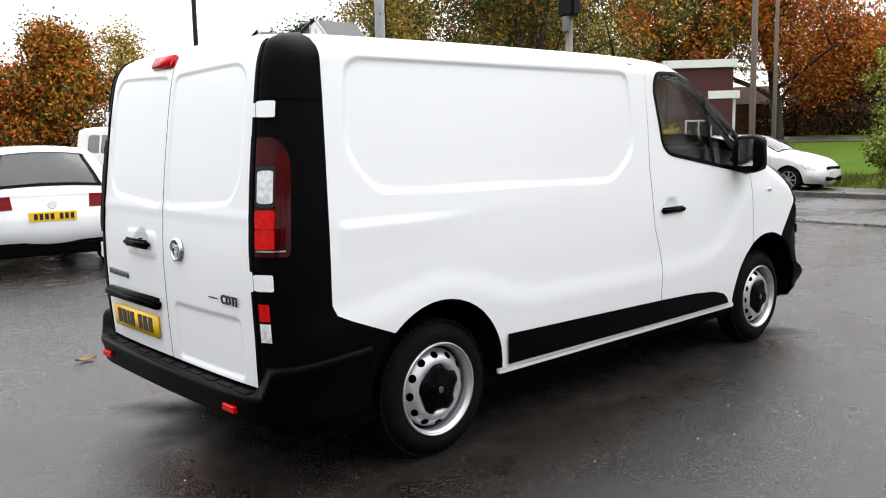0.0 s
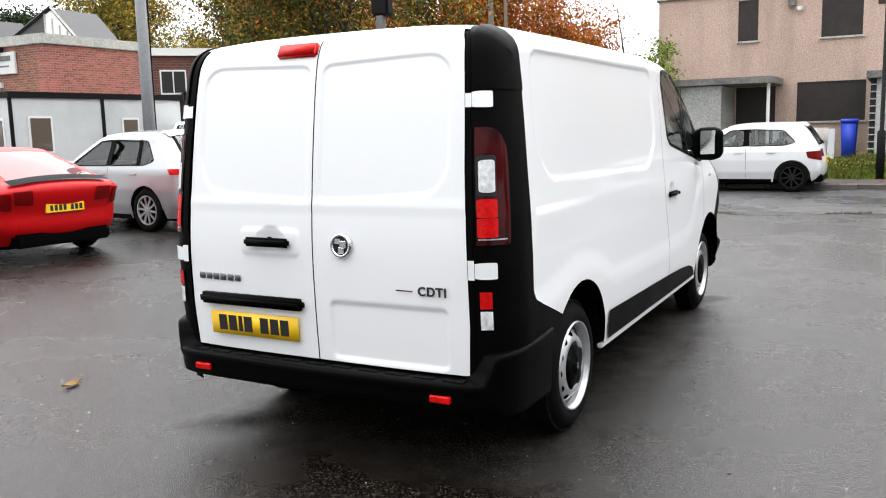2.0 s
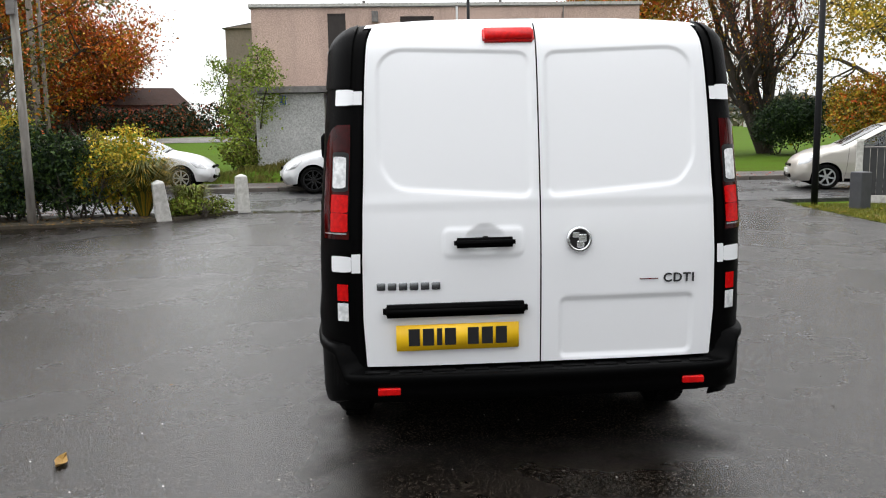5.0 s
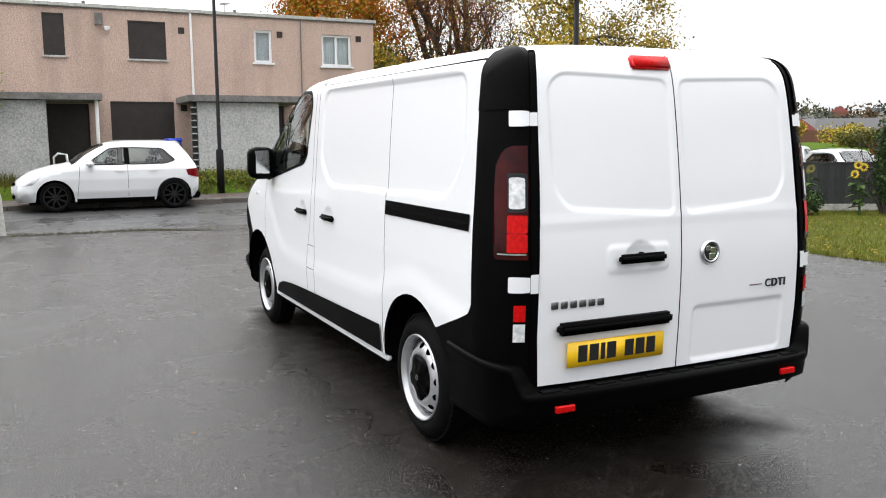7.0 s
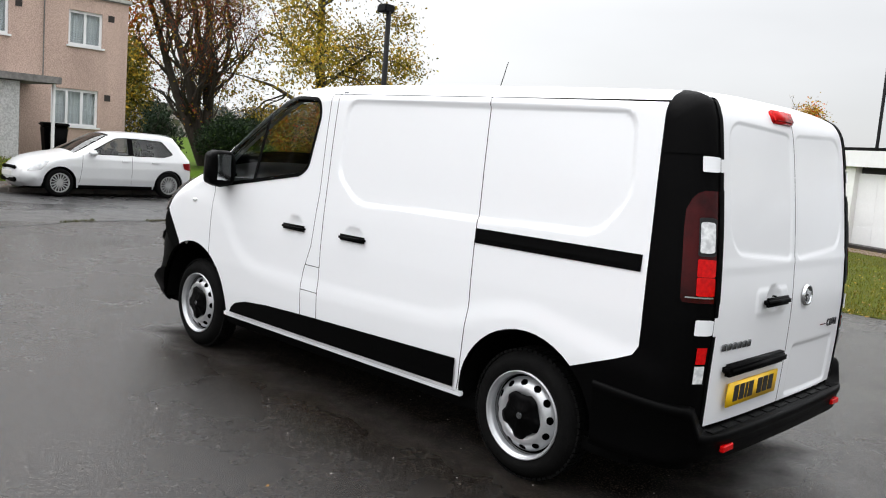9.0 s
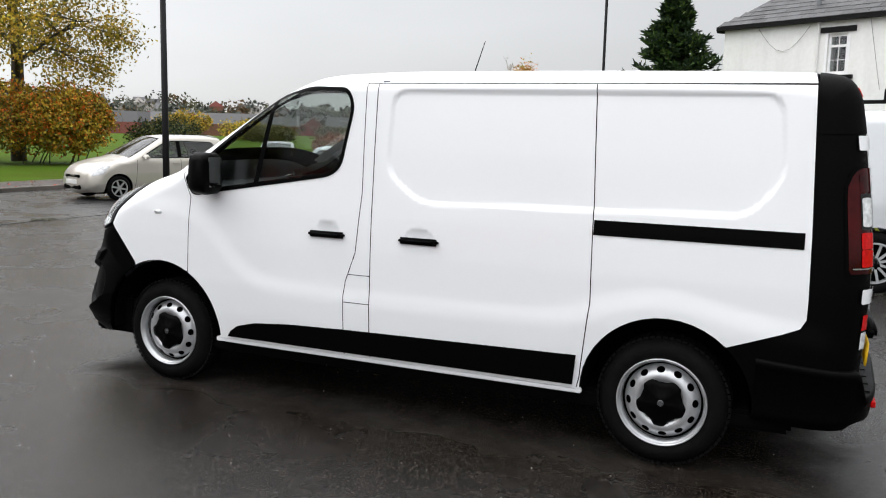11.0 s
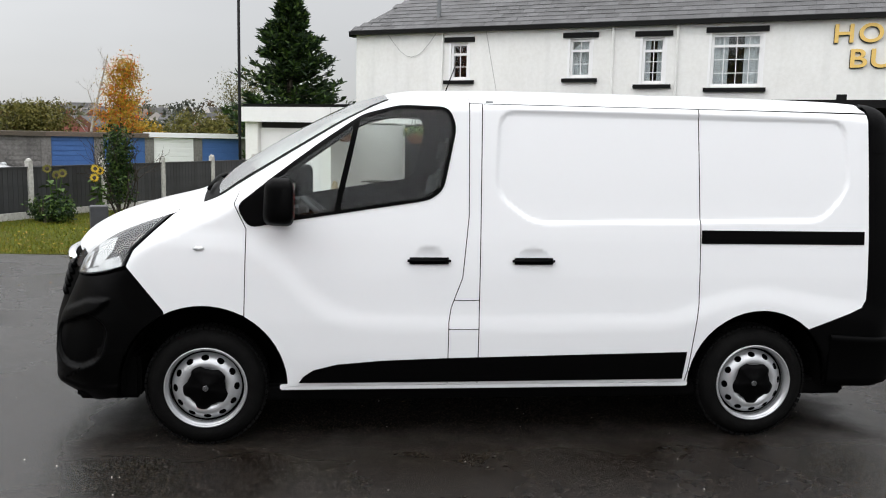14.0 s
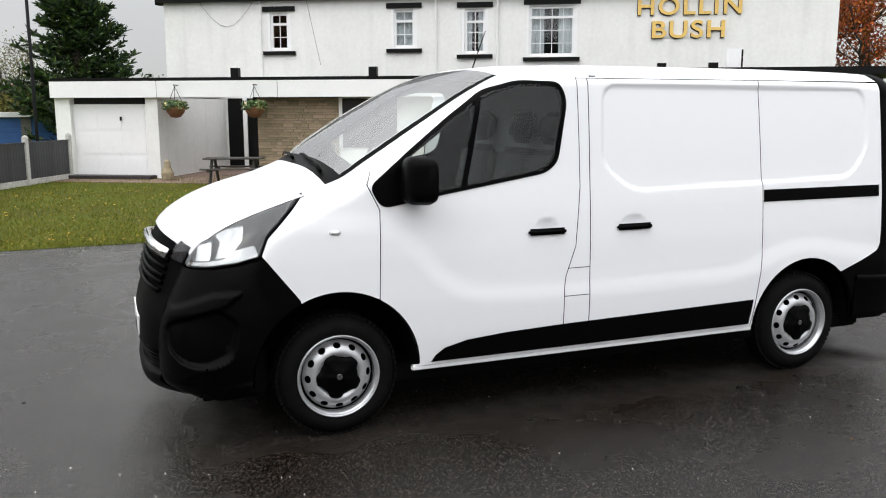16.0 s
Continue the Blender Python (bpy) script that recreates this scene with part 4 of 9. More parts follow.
for s, lamp in ((1, hl[0]), (-1, hl[1])):
    for nm, poly, mat in (("indicator", [(3.806, 0.927), (3.70, 0.942), (3.60, 0.968), (3.500, 1.000), (3.516, 1.050), (3.612, 1.017), (3.65, 0.978), (3.72, 0.957), (3.80, 0.941)], CLEAR_LENS),
                          ("upper_reflector", [(3.674, 1.082), (3.620, 1.112), (3.548, 1.134), (3.566, 1.066), (3.630, 0.992), (3.690, 0.970), (3.660, 1.050)], CLEAR_LENS),
                          ("main_reflector", [(3.752, 1.022), (3.694, 1.050), (3.702, 1.000), (3.714, 0.962), (3.772, 0.952)], LAMP_SILVER)):
        VAN.side(nm, rounded(poly, 0.008), mat, lamp, sides=(s,), lift=0.008, step=0.02, rim=False)
    inner = (0.88, 1.0) if s > 0 else (-1.0, -0.88)
    VAN.skin("lamp_bowl", (3.778, 1.002), (3.824, 0.922), LAMP_DARK, lamp, cols=4, lift=0.005, span=inner)
    VAN.skin("lamp_cover", (3.778, 1.002), (3.824, 0.922), LAMP_CLEAR, lamp, cols=4, lift=0.013, span=inner)
    VAN.side("lamp_cover", lampbox, LAMP_CLEAR, lamp, sides=(s,), lift=0.013, gap=0.006, step=0.03)
bump_side = [(3.48, 0.985), (3.30, 0.757)] + arch(*F_ARCH, 63, 0, 10) + [(3.56, 0.285), (3.68, 0.24)] + VAN.seg((3.82, 0.225), (3.835, 0.905)) + [(3.70, 0.924), (3.60, 0.95)]
VAN.skin("front_bumper", (3.905, 0.745), (3.82, 0.225), BLACK, van, cols=30, field=lambda yy, zz: -0.045 * np.clip(np.minimum((0.47 - zz) / 0.02, (zz - 0.335) / 0.02), 0, 1) + 0.02 * np.clip((0.34 - zz) / 0.03, 0, 1), label="black plastic front bumper")
for s in (1, -1):
    bs, = VAN.side("bumper_side", bump_side, BLACK, van, sides=(s,), gap=0.001, step=0.013)
    VAN.side("lamp_blank", rounded([(3.905, 0.610), (3.865, 0.618), (3.850, 0.590), (3.862, 0.545), (3.885, 0.530), (3.905, 0.555)], 0.012), BLACK, bs, sides=(s,), lift=0.004, step=0.02, rim=False)
for z in (0.375, 0.405, 0.435):
    pts = []
    for k in range(11):
        p, nn = VAN.skin_at((3.943, z), -0.50 + k / 10)
        pts.append(p - nn * 0.02)
    part("intake_slat", tube(pts, 0.008, 6), BLACK, van, smooth=True)
part("front_plate", box(4.048, 4.060, -0.26, 0.26, 0.49, 0.60, 0.003), PLATE_W, van, "white front number plate")

# rear bumper swept round the back, with a ribbed step
bm = bmesh.new()
half_path = curve([(-0.425, 0.948), (-0.62, 0.948), (-0.78, 0.925), (-0.890, 0.850), (-0.940, 0.70), (-0.955, 0.40), (-0.962, 0.0)], 6)
path = [tuple(p) for p in half_path] + [(x, -y) for x, y in half_path[::-1][1:]]
rings = []
for i, (x, y) in enumerate(path):
    f = min(1.0, max(0.0, (-0.872 - x) / 0.03))
    top, low = float(np.interp(-x, [0.425, 0.88], [0.622, 0.592])) - 0.118 * f, 0.315 + 0.03 * min(1.0, max(0.0, (-0.80 - x) / 0.08))
    d = Vector((x + 0.30, y, 0)) if abs(y) < 0.8 else Vector((0.0 if x > -0.7 else x + 0.6, y, 0))
    d.normalize()
    sect = [(-0.05, low), (-0.012, low + 0.010), (-0.006, low + 0.05), (-0.004, top - 0.052), (0.004, top - 0.042), (0.010, top - 0.028), (0.010, top - 0.012), (0.003, top - 0.002),
            (-0.012, top), (-0.06 - 0.05 * f, top + 0.004)]
    rings.append([bm.verts.new((x + d.x * o, y + d.y * o, z)) for o, z in sect])
for a, b in zip(rings, rings[1:]):
    for j in range(len(a) - 1):
        bm.faces.new((a[j], b[j], b[j + 1], a[j + 1]))
rb = part("rear_bumper", bm, BLACK, van, "black plastic rear bumper with a step", True)
for k in range(11):
    y = -0.70 + 0.14 * k
    part("step_rib", box(-0.925, -0.885, y - 0.052, y + 0.052, 0.470, 0.4800, 0.003, 1), BLACK, rb)
for s in (1, -1):
    part("reflector", box(-0.958, -0.935, s * 0.605, s * 0.70, 0.388, 0.418, 0.004, 1), BRIGHT_LENS, rb, "small red reflector")


# wheels
def steel_wheel(parent, x, y, s):
    """A steel wheel with oval slots round a black hub cap."""
    wh = part("wheel", lathe([(0.208, -0.16), (0.24, -0.175), (0.28, -0.18), (0.308, -0.165), (0.323, -0.13), (0.326, -0.10), (0.324, -0.07), (0.314, -0.040),
                              (0.297, -0.015), (0.275, 0.0), (0.25, 0.003), (0.222, -0.006), (0.208, -0.02), (0.20, -0.05)], 64, "y"), RUBBER, parent, "black tyre on a silver steel wheel", True)
    bm = bmesh.new()
    for k in range(64):                              # tread blocks
        a = 2 * math.pi * k / 64
        for yy in (-0.135, -0.09, -0.050):
            b0 = len(bm.verts)
            box(-0.012, 0.012, yy - 0.02, yy + 0.016, 0.316, 0.3285, bm=bm)
            bm.verts.ensure_lookup_table()
            bmesh.ops.rotate(bm, verts=bm.verts[b0:], cent=(0, 0, 0), matrix=Matrix.Rotation(a, 3, "Y"))
    part("tread", bm, RUBBER, wh)
    ring = arch(0, 0, 0.187, 0, 357.2, 126)
    slots = []
    for k in range(12):
        a = 2 * math.pi * k / 12
        c = np.array((0.163 * math.cos(a), 0.163 * math.sin(a)))
        u, w = np.array((math.cos(a), math.sin(a))), np.array((-math.sin(a), math.cos(a)))
        slots.append([tuple(c + u * 0.014 * math.cos(t) + w * 0.021 * math.sin(t)) for t in np.arange(12) * math.pi / 6])
    v, f = flat_fill(ring, 0.013, slots)
    r = np.hypot(*v.T)
    depth = np.interp(r, [0, 0.10, 0.118, 0.130, 0.148, 0.174, 0.182, 0.187], [-0.022, -0.022, -0.008, -0.006, -0.012, -0.034, -0.044, -0.054])
    raw("rim", np.stack([v[:, 0], depth, v[:, 1]], 1), f, STEEL, wh, "silver painted steel rim with oval slots")
    part("rim_lip", lathe([(0.2000, -0.066), (0.2015, -0.024), (0.204, -0.014), (0.209, -0.012), (0.211, -0.003), (0.216, 0.004), (0.221, 0.003), (0.223, -0.010)], 72, "y"), STEEL, wh, "bright outer lip of the rim", True)
    # near-black rings stand in for the shade behind the lip and slots
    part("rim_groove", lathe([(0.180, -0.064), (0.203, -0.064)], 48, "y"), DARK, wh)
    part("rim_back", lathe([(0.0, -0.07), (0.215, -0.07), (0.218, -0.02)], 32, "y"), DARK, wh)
    bm = bmesh.new()
    prof = []
    outl = []
    for k in range(60):
        a = 2 * math.pi * k / 60
        outl.append(0.114 + 0.011 * math.tanh(3 * math.cos(5 * a)))
    prev = None
    rows = []
    for rr, hh in ((1.0, -0.016), (0.97, -0.004), (0.75, 0.004), (0.40, 0.006), (0.34, 0.012), (0.0, 0.012)):
        rows.append([bm.verts.new((o * rr * math.cos(2 * math.pi * k / 60), hh, o * rr * math.sin(2 * math.pi * k / 60))) for k, o in enumerate(outl)])
    for a, b in zip(rows, rows[1:]):
        for j in range(60):
            bm.faces.new((a[j], a[(j + 1) % 60], b[(j + 1) % 60], b[j]))
    cap = part("hub_cap", bm, BLACK, wh, "black plastic hub cap", True)
    part("cap_badge", lathe([(0.0, 0.0135), (0.015, 0.013), (0.018, 0.010)], 20, "y"), BADGE, cap)
    wh.matrix_world = pose(x, s * y, 0.3285, 0, random.uniform(0, 360), 0 if s > 0 else 180)
    return wh


for x, y in ((0.0, 0.905), (3.098, 0.893)):
    for s in (1, -1):
        steel_wheel(van, x, y, s)
        # liner coloured near-black as the shade inside the arch
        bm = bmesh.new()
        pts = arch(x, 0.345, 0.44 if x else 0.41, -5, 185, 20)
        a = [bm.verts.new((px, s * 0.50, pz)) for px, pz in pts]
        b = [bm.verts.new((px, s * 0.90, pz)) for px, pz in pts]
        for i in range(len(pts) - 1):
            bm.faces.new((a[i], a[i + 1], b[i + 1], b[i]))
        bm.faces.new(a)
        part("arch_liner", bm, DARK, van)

# inner body and low floor coloured as deep shade, blocking light beneath; then the cab
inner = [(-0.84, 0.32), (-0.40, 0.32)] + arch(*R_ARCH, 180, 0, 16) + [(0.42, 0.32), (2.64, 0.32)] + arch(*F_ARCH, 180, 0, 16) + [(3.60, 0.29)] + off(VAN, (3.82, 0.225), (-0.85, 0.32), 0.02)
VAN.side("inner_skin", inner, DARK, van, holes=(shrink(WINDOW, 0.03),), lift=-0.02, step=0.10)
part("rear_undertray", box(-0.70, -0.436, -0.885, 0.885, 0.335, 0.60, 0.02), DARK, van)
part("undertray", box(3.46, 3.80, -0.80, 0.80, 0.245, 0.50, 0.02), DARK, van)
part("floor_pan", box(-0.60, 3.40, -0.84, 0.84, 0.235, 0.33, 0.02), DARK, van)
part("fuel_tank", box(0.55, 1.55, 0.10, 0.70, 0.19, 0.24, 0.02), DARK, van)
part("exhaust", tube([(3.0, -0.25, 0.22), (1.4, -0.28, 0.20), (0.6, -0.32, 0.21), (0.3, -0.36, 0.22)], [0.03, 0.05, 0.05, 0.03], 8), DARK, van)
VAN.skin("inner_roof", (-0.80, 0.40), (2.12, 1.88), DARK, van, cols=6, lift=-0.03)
part("bulkhead", box(1.56, 1.60, -0.84, 0.84, 0.32, 1.90), material("bulkhead_grey", (0.16, 0.17, 0.18), 0.7, grain=0.2), van)
part("dashboard", prism([(2.56, 0.84), (2.60, 1.12), (2.72, 1.20), (3.05, 1.27), (3.20, 1.20), (3.26, 0.90)], -0.80, 0.80), DASH, van)
part("instrument_hood", box(2.62, 2.82, -0.58, -0.20, 1.12, 1.27, 0.05, 3), DASH, van)
part("cab_floor", box(1.6, 2.63, -0.84, 0.84, 0.33, 0.40), DASH, van)
sw = part("steering_wheel", lathe([(0.185 + 0.016 * math.cos(t), 0.016 * math.sin(t)) for t in np.arange(8) * math.pi / 4], 32, "z", closed=True), DASH, van, "black steering wheel", True)
box(-0.19, 0.19, -0.02, 0.02, -0.012, 0.008)
part("wheel_spoke", box(-0.18, 0.18, -0.022, 0.022, -0.015, 0.010, 0.006), DASH, sw)
part("wheel_hub", box(-0.06, 0.06, -0.07, 0.07, -0.025, 0.02, 0.02), DASH, sw)
sw.matrix_world = pose(2.50, -0.40, 1.16, 0, -38, 0)
for y in (-0.42, 0.18, 0.58):
    st = part("seat", box(1.78, 2.28, y - 0.22, y + 0.22, 0.72, 0.90, 0.06, 3), SEAT, van, "dark grey cloth cab seat", True)
    bk = part("backrest", box(-0.07, 0.07, -0.22, 0.22, 0, 0.60, 0.05, 3), SEAT, st, smooth=True)
    bk.matrix_world = pose(1.80, y, 0.88, 0, -10, 0)
    hr = part("headrest", box(-0.05, 0.05, -0.13, 0.13, 0, 0.20, 0.04, 3), SEAT, st, smooth=True)
    hr.matrix_world = pose(1.69, y, 1.50, 0, -10, 0)
    part("seat_base", box(1.80, 2.22, y - 0.18, y + 0.18, 0.40, 0.72), DASH, st)
part("roof_aerial", tube([(1.69, -0.655, 1.935), (1.64, -0.648, 2.08), (1.571, -0.638, 2.268)], [0.008, 0.004, 0.0025], 6), BLACK, van, "thin black roof aerial")

# ---- parked cars ----
def paint(name, color, metal=0.0):
    return material(name, color, 0.28, metal, grain=0.04, stain=0.12, stain_scale=1.0, coat=0.8)


RED = material("red_paint", (0.46, 0.002, 0.004), 0.30, color2=(0.36, 0.002, 0.003), grain=0.1, stain=0.15, coat=0.08, spec=0.18)
SILVER = paint("silver_paint", (0.44, 0.46, 0.48), 0.5)
PALE_GOLD = paint("pale_gold_paint", (0.50, 0.47, 0.42), 0.35)
CAR_WHITE = paint("car_white", (0.80, 0.81, 0.82))
ALLOY = material("alloy", (0.55, 0.56, 0.57), 0.3, 0.7, grain=0.1)
ALLOY_BLACK = material("black_alloy", (0.012, 0.012, 0.013), 0.3, 0.4, grain=0.1)


def alloy_wheel(parent, x, y, s, r, rim, spokes, mat):
    wh = part("wheel", lathe([(rim, -0.18), (r * 0.93, -0.185), (r, -0.15), (r, -0.04), (r * 0.95, -0.005), (rim + 0.02, 0.0), (rim, -0.02), (rim - 0.01, -0.06)], 32, "y"), RUBBER, parent, "black tyre on a wheel", True)
    bm = lathe([(rim, -0.02), (rim + 0.006, -0.004), (rim - 0.012, -0.004), (rim - 0.02, -0.04)], 32, "y")
    for k in range(spokes):
        a = 2 * math.pi * k / spokes
        n0 = len(bm.verts)
        box(0.02, rim - 0.008, -0.032, -0.012, -0.5 * rim / spokes - 0.004, 0.5 * rim / spokes + 0.004, bm=bm)
        bm.verts.ensure_lookup_table()
        bmesh.ops.rotate(bm, verts=bm.verts[n0:], cent=(0, 0, 0), matrix=Matrix.Rotation(a, 3, "Y"))
    lathe([(0.0, -0.006), (0.05, -0.008), (0.055, -0.03)], 16, "y", bm)
    part("rim", bm, mat, wh)
    part("rim_back", lathe([(0.0, -0.09), (rim, -0.09)], 24, "y"), DARK, wh)
    wh.matrix_parent_inverse = Matrix()
    wh.matrix_basis = pose(x, s * y, r, 0, random.uniform(0, 360), 0 if s > 0 else 180)


def car(name, m, label, wb, h, mat, rear="hatch", spokes=9, wheel_mat=None, rim=0.21, r=0.31, black_arch=False, back_scale=1.0, group=""):
    """A parked car: rear axle at its origin, nose towards +x."""
    hood = 0.98 if h < 1.55 else 1.06
    wl = hood - 0.04
    tail = {"hatch": [(-0.70, 0.95), (-0.52, 1.16), (-0.30, h - 0.10), (-0.12, h - 0.03)],
            "coupe": [(-0.84, 0.93), (-0.62, 1.01), (-0.10, 1.20), (0.30, h - 0.06)],
            "suv": [(-0.76, 1.06), (-0.56, 1.26), (-0.27, h - 0.10), (-0.02, h - 0.02)],
            "mpv": [(-0.70, 1.00), (-0.60, 1.25), (-0.44, h - 0.09), (-0.22, h - 0.02)]}[rear]
    tail = [(x * back_scale if x < 0 else x, z) for x, z in tail]
    e0 = 0.24 if rear == "coupe" else 0.16
    bs0 = back_scale
    rows = [(-0.66 * bs0, 0.22, 0.22, 0.24, 0.05), (-0.78 * bs0, 0.42, 0.24, 0.24, 0.06), (-0.79 * bs0, 0.62, 0.24, 0.24, 0.06), (tail[0][0] - 0.03, tail[0][1] - 0.10, e0, 0.2, 0.05),
            (*tail[0], 0.14, 0.17, 0.05), (*tail[1], 0.12, 0.14, 0.05), (*tail[2], 0.11, 0.13, 0.05), (*tail[3], 0.10, 0.12, 0.04),
            (0.55, h, 0.10, 0.12, 0.03), (1.05, h - 0.01, 0.10, 0.12, 0.03), (1.38, h - 0.07, 0.10, 0.12, 0.04), (1.75, h - 0.26, 0.10, 0.12, 0.07),
            (wb - 0.35, hood, 0.10, 0.14, 0.07), (wb + 0.05, hood - 0.07, 0.13, 0.20, 0.05), (wb + 0.42, hood - 0.18, 0.22, 0.28, 0.05), (wb + 0.66, hood - 0.36, 0.34, 0.34, 0.07),
            (wb + 0.74, 0.46, 0.36, 0.34, 0.08), (wb + 0.72, 0.30, 0.30, 0.34, 0.08), (wb + 0.62, 0.20, 0.25, 0.34, 0.06)]
    wd = 0.90 if h > 1.55 else 0.865
    widths = [(0.2, wd - 0.08), (0.4, wd - 0.02), (0.65, wd), (wl - 0.06, wd - 0.015), (wl + 0.05, wd - 0.055), (h - 0.15, wd - 0.20), (h, wd - 0.24)]
    sh = Shell(rows, widths, n=6)
    t = thing(name, m, label, "car", group)
    ra = r + 0.055
    fa, ba = (wb, r, ra), (0.0, r, ra)
    outline = arch(*ba, 180, 0, 14) + [(ra + 0.02, 0.20), (wb - ra - 0.02, 0.20)] + arch(*fa, 180, 0, 14) + [(wb + ra + 0.02, 0.22)] + sh.seg((wb + 0.62, 0.20), (-0.66, 0.22)) + [(-ra - 0.02, 0.22)]
    # side windows, split by a pillar
    top = h - 0.115
    back = {"hatch": -0.28 + 0.55 * (1 - bs0), "coupe": 0.05, "suv": -0.26, "mpv": -0.40}[rear]
    wmid = 0.95
    front_w = rounded([(wmid + 0.04, wl + 0.03), (wmid + 0.04, top), (1.30, top - 0.02), (wb - 0.62, wl + 0.06), (wb - 0.66, wl + 0.03)], 0.05)
    rear_w = rounded([(back + 0.06, wl + 0.11), (back + 0.32, top - 0.03), (wmid - 0.03, top), (wmid - 0.03, wl + 0.03), (back + 0.28, wl + 0.04)], 0.06)
    sides = sh.side("body_side", outline, mat, t, step=0.07, holes=(front_w, rear_w))
    for s, bs in ((1, sides[0]), (-1, sides[1])):
        for w in (front_w, rear_w):
            sh.side("side_window", w, GLASS_DARK, t, sides=(s,), lift=-0.006, step=0.12, rim=False)
            sh.side("window_seal", w, BLACK, bs, sides=(s,), holes=(shrink(w, 0.018),), lift=0.003, step=0.10, rim=False)
        sh.side("pillar_trim", [(wmid - 0.05, wl + 0.035), (wmid + 0.06, wl + 0.035), (wmid + 0.06, top - 0.004), (wmid - 0.05, top - 0.004)], BLACK, bs, sides=(s,), lift=0.005, step=0.10, rim=False)
        for line in ([(wmid, wl + 0.02), (wmid, 0.30)], [(wb - 0.50, wl), (wb - 0.46, 0.55), (wb - ra - 0.06, 0.32)]):
            vs, fs = ribbon_on_side(sh, curve(line, 6), 0.008, s)
            raw("shut_line", vs, fs, DARK, bs)
        for hx in (wmid + 0.16,) if rear in ("coupe",) else (wmid + 0.16, back + 0.55):
            yy = sh.y([(hx, wl - 0.10)])[0][0]
            part("door_handle", box(hx - 0.09, hx + 0.09, s * (yy - 0.01), s * (yy + 0.025), wl - 0.115, wl - 0.085, 0.008), mat, bs)
        sh.side("sill", [(ra + 0.05, 0.20), (wb - ra - 0.05, 0.20), (wb - ra - 0.05, 0.27), (ra + 0.05, 0.27)], BLACK, t, sides=(s,), lift=0.008, step=0.1, rim=False)
        part("door_mirror", box(wb - 0.78, wb - 0.62, s * (wd - 0.03), s * (wd + 0.15), wl - 0.01, wl + 0.13, 0.04, 3), mat if mat is not CAR_WHITE or not black_arch else BLACK, t, smooth=True)
        lz = 0.74 if rear != "suv" else 0.95
        if rear == "suv":                            # slim wedge with a quarter pillar above it
            wedge = off(sh, (-0.79, lz - 0.045), (tail[0][0] - 0.02, lz + 0.05), 0.004) + [(tail[0][0] + 0.20, lz + 0.055), (tail[0][0] + 0.12, lz - 0.03)]
            sh.side("pillar_trim", [(back + 0.42, wl + 0.035), (back + 0.49, wl + 0.035), (back + 0.53, top - 0.012), (back + 0.46, top - 0.012)], BLACK, bs, sides=(s,), lift=0.005, step=0.10, rim=False)
        else:
            wedge = off(sh, (-0.78, lz - 0.06), (tail[0][0] - 0.02, lz + 0.13), 0.004) + [(tail[0][0] + 0.24, lz + 0.11), (tail[0][0] + 0.20, lz - 0.02)]
        sh.side("tail_lamp", rounded(wedge, 0.02), BRIGHT_LENS if rear == "suv" else RED_LENS, t, sides=(s,), lift=0.012, step=0.04, label="red tail lamp")
        sh.side("headlamp", rounded(off(sh, (wb + 0.36, hood - 0.15), (wb + 0.69, hood - 0.42), 0.05) + [(wb + 0.42, hood - 0.40), (wb + 0.22, hood - 0.20)], 0.03), CLEAR_LENS, t, sides=(s,), lift=0.008, step=0.04, label="clear headlamp")
        alloy_wheel(t, 0.0, wd - 0.01, s, r, rim, spokes, wheel_mat or ALLOY)
        alloy_wheel(t, wb, wd - 0.01, s, r, rim, spokes, wheel_mat or ALLOY)
    sh.skin("rear_bumper", (-0.66, 0.22), (-0.79, 0.62), mat, t, cols=14)
    part("bumper_valance", box(-0.83 * bs0, -0.55 * bs0, -wd + 0.22, wd - 0.22, 0.19, 0.36, 0.03), BLACK, t)
    tg = sh.skin("tailgate", (-0.79, 0.62), tail[0], mat, t, cols=14)
    for s in (1, -1):
        if rear in ("hatch", "coupe"):
            sh.skin("tail_lamp", (-0.78 * bs0, 0.75), (tail[0][0] - 0.02, tail[0][1] - 0.05), RED_LENS, tg, cols=5, span=(0.66, 1.0) if s > 0 else (-1.0, -0.66), lift=0.008)
    if rear == "suv":
        for s in (1, -1):
            sh.skin("tail_lamp", (-0.79, 0.905), (tail[0][0] - 0.02, 1.00), BRIGHT_LENS, tg, cols=6, span=(0.50, 1.0) if s > 0 else (-1.0, -0.50), lift=0.012)
            sh.skin("reflector", (-0.79, 0.50), (-0.79, 0.545), RED_LENS, tg, cols=4, span=(0.45, 0.95) if s > 0 else (-0.95, -0.45), lift=0.008)
        sh.skin("bumper_guard", (-0.66, 0.22), (-0.775, 0.40), BLACK, t, cols=14, lift=0.006)
    sh.skin("rear_window_frame", tail[0], tail[3], mat, t, cols=14)
    if rear == "coupe":                              # long sloping glass above a black lip
        sh.skin("rear_window", (tail[1][0] + 0.02, tail[1][1] + 0.01), (tail[3][0] - 0.04, tail[3][1] - 0.015), GLASS_DARK, t, cols=14, inset=0.06, lift=0.006)
        sh.skin("spoiler", (tail[0][0] + 0.03, tail[0][1] + 0.02), (tail[0][0] + 0.15, tail[0][1] + 0.055), BLACK, t, cols=14, lift=0.035)
    else:
        sh.skin("rear_window_seal", (tail[0][0] + 0.02, tail[0][1] + 0.02), (tail[2][0] + 0.05, tail[2][1] + 0.02), BLACK, t, cols=14, inset=0.03, lift=0.004)
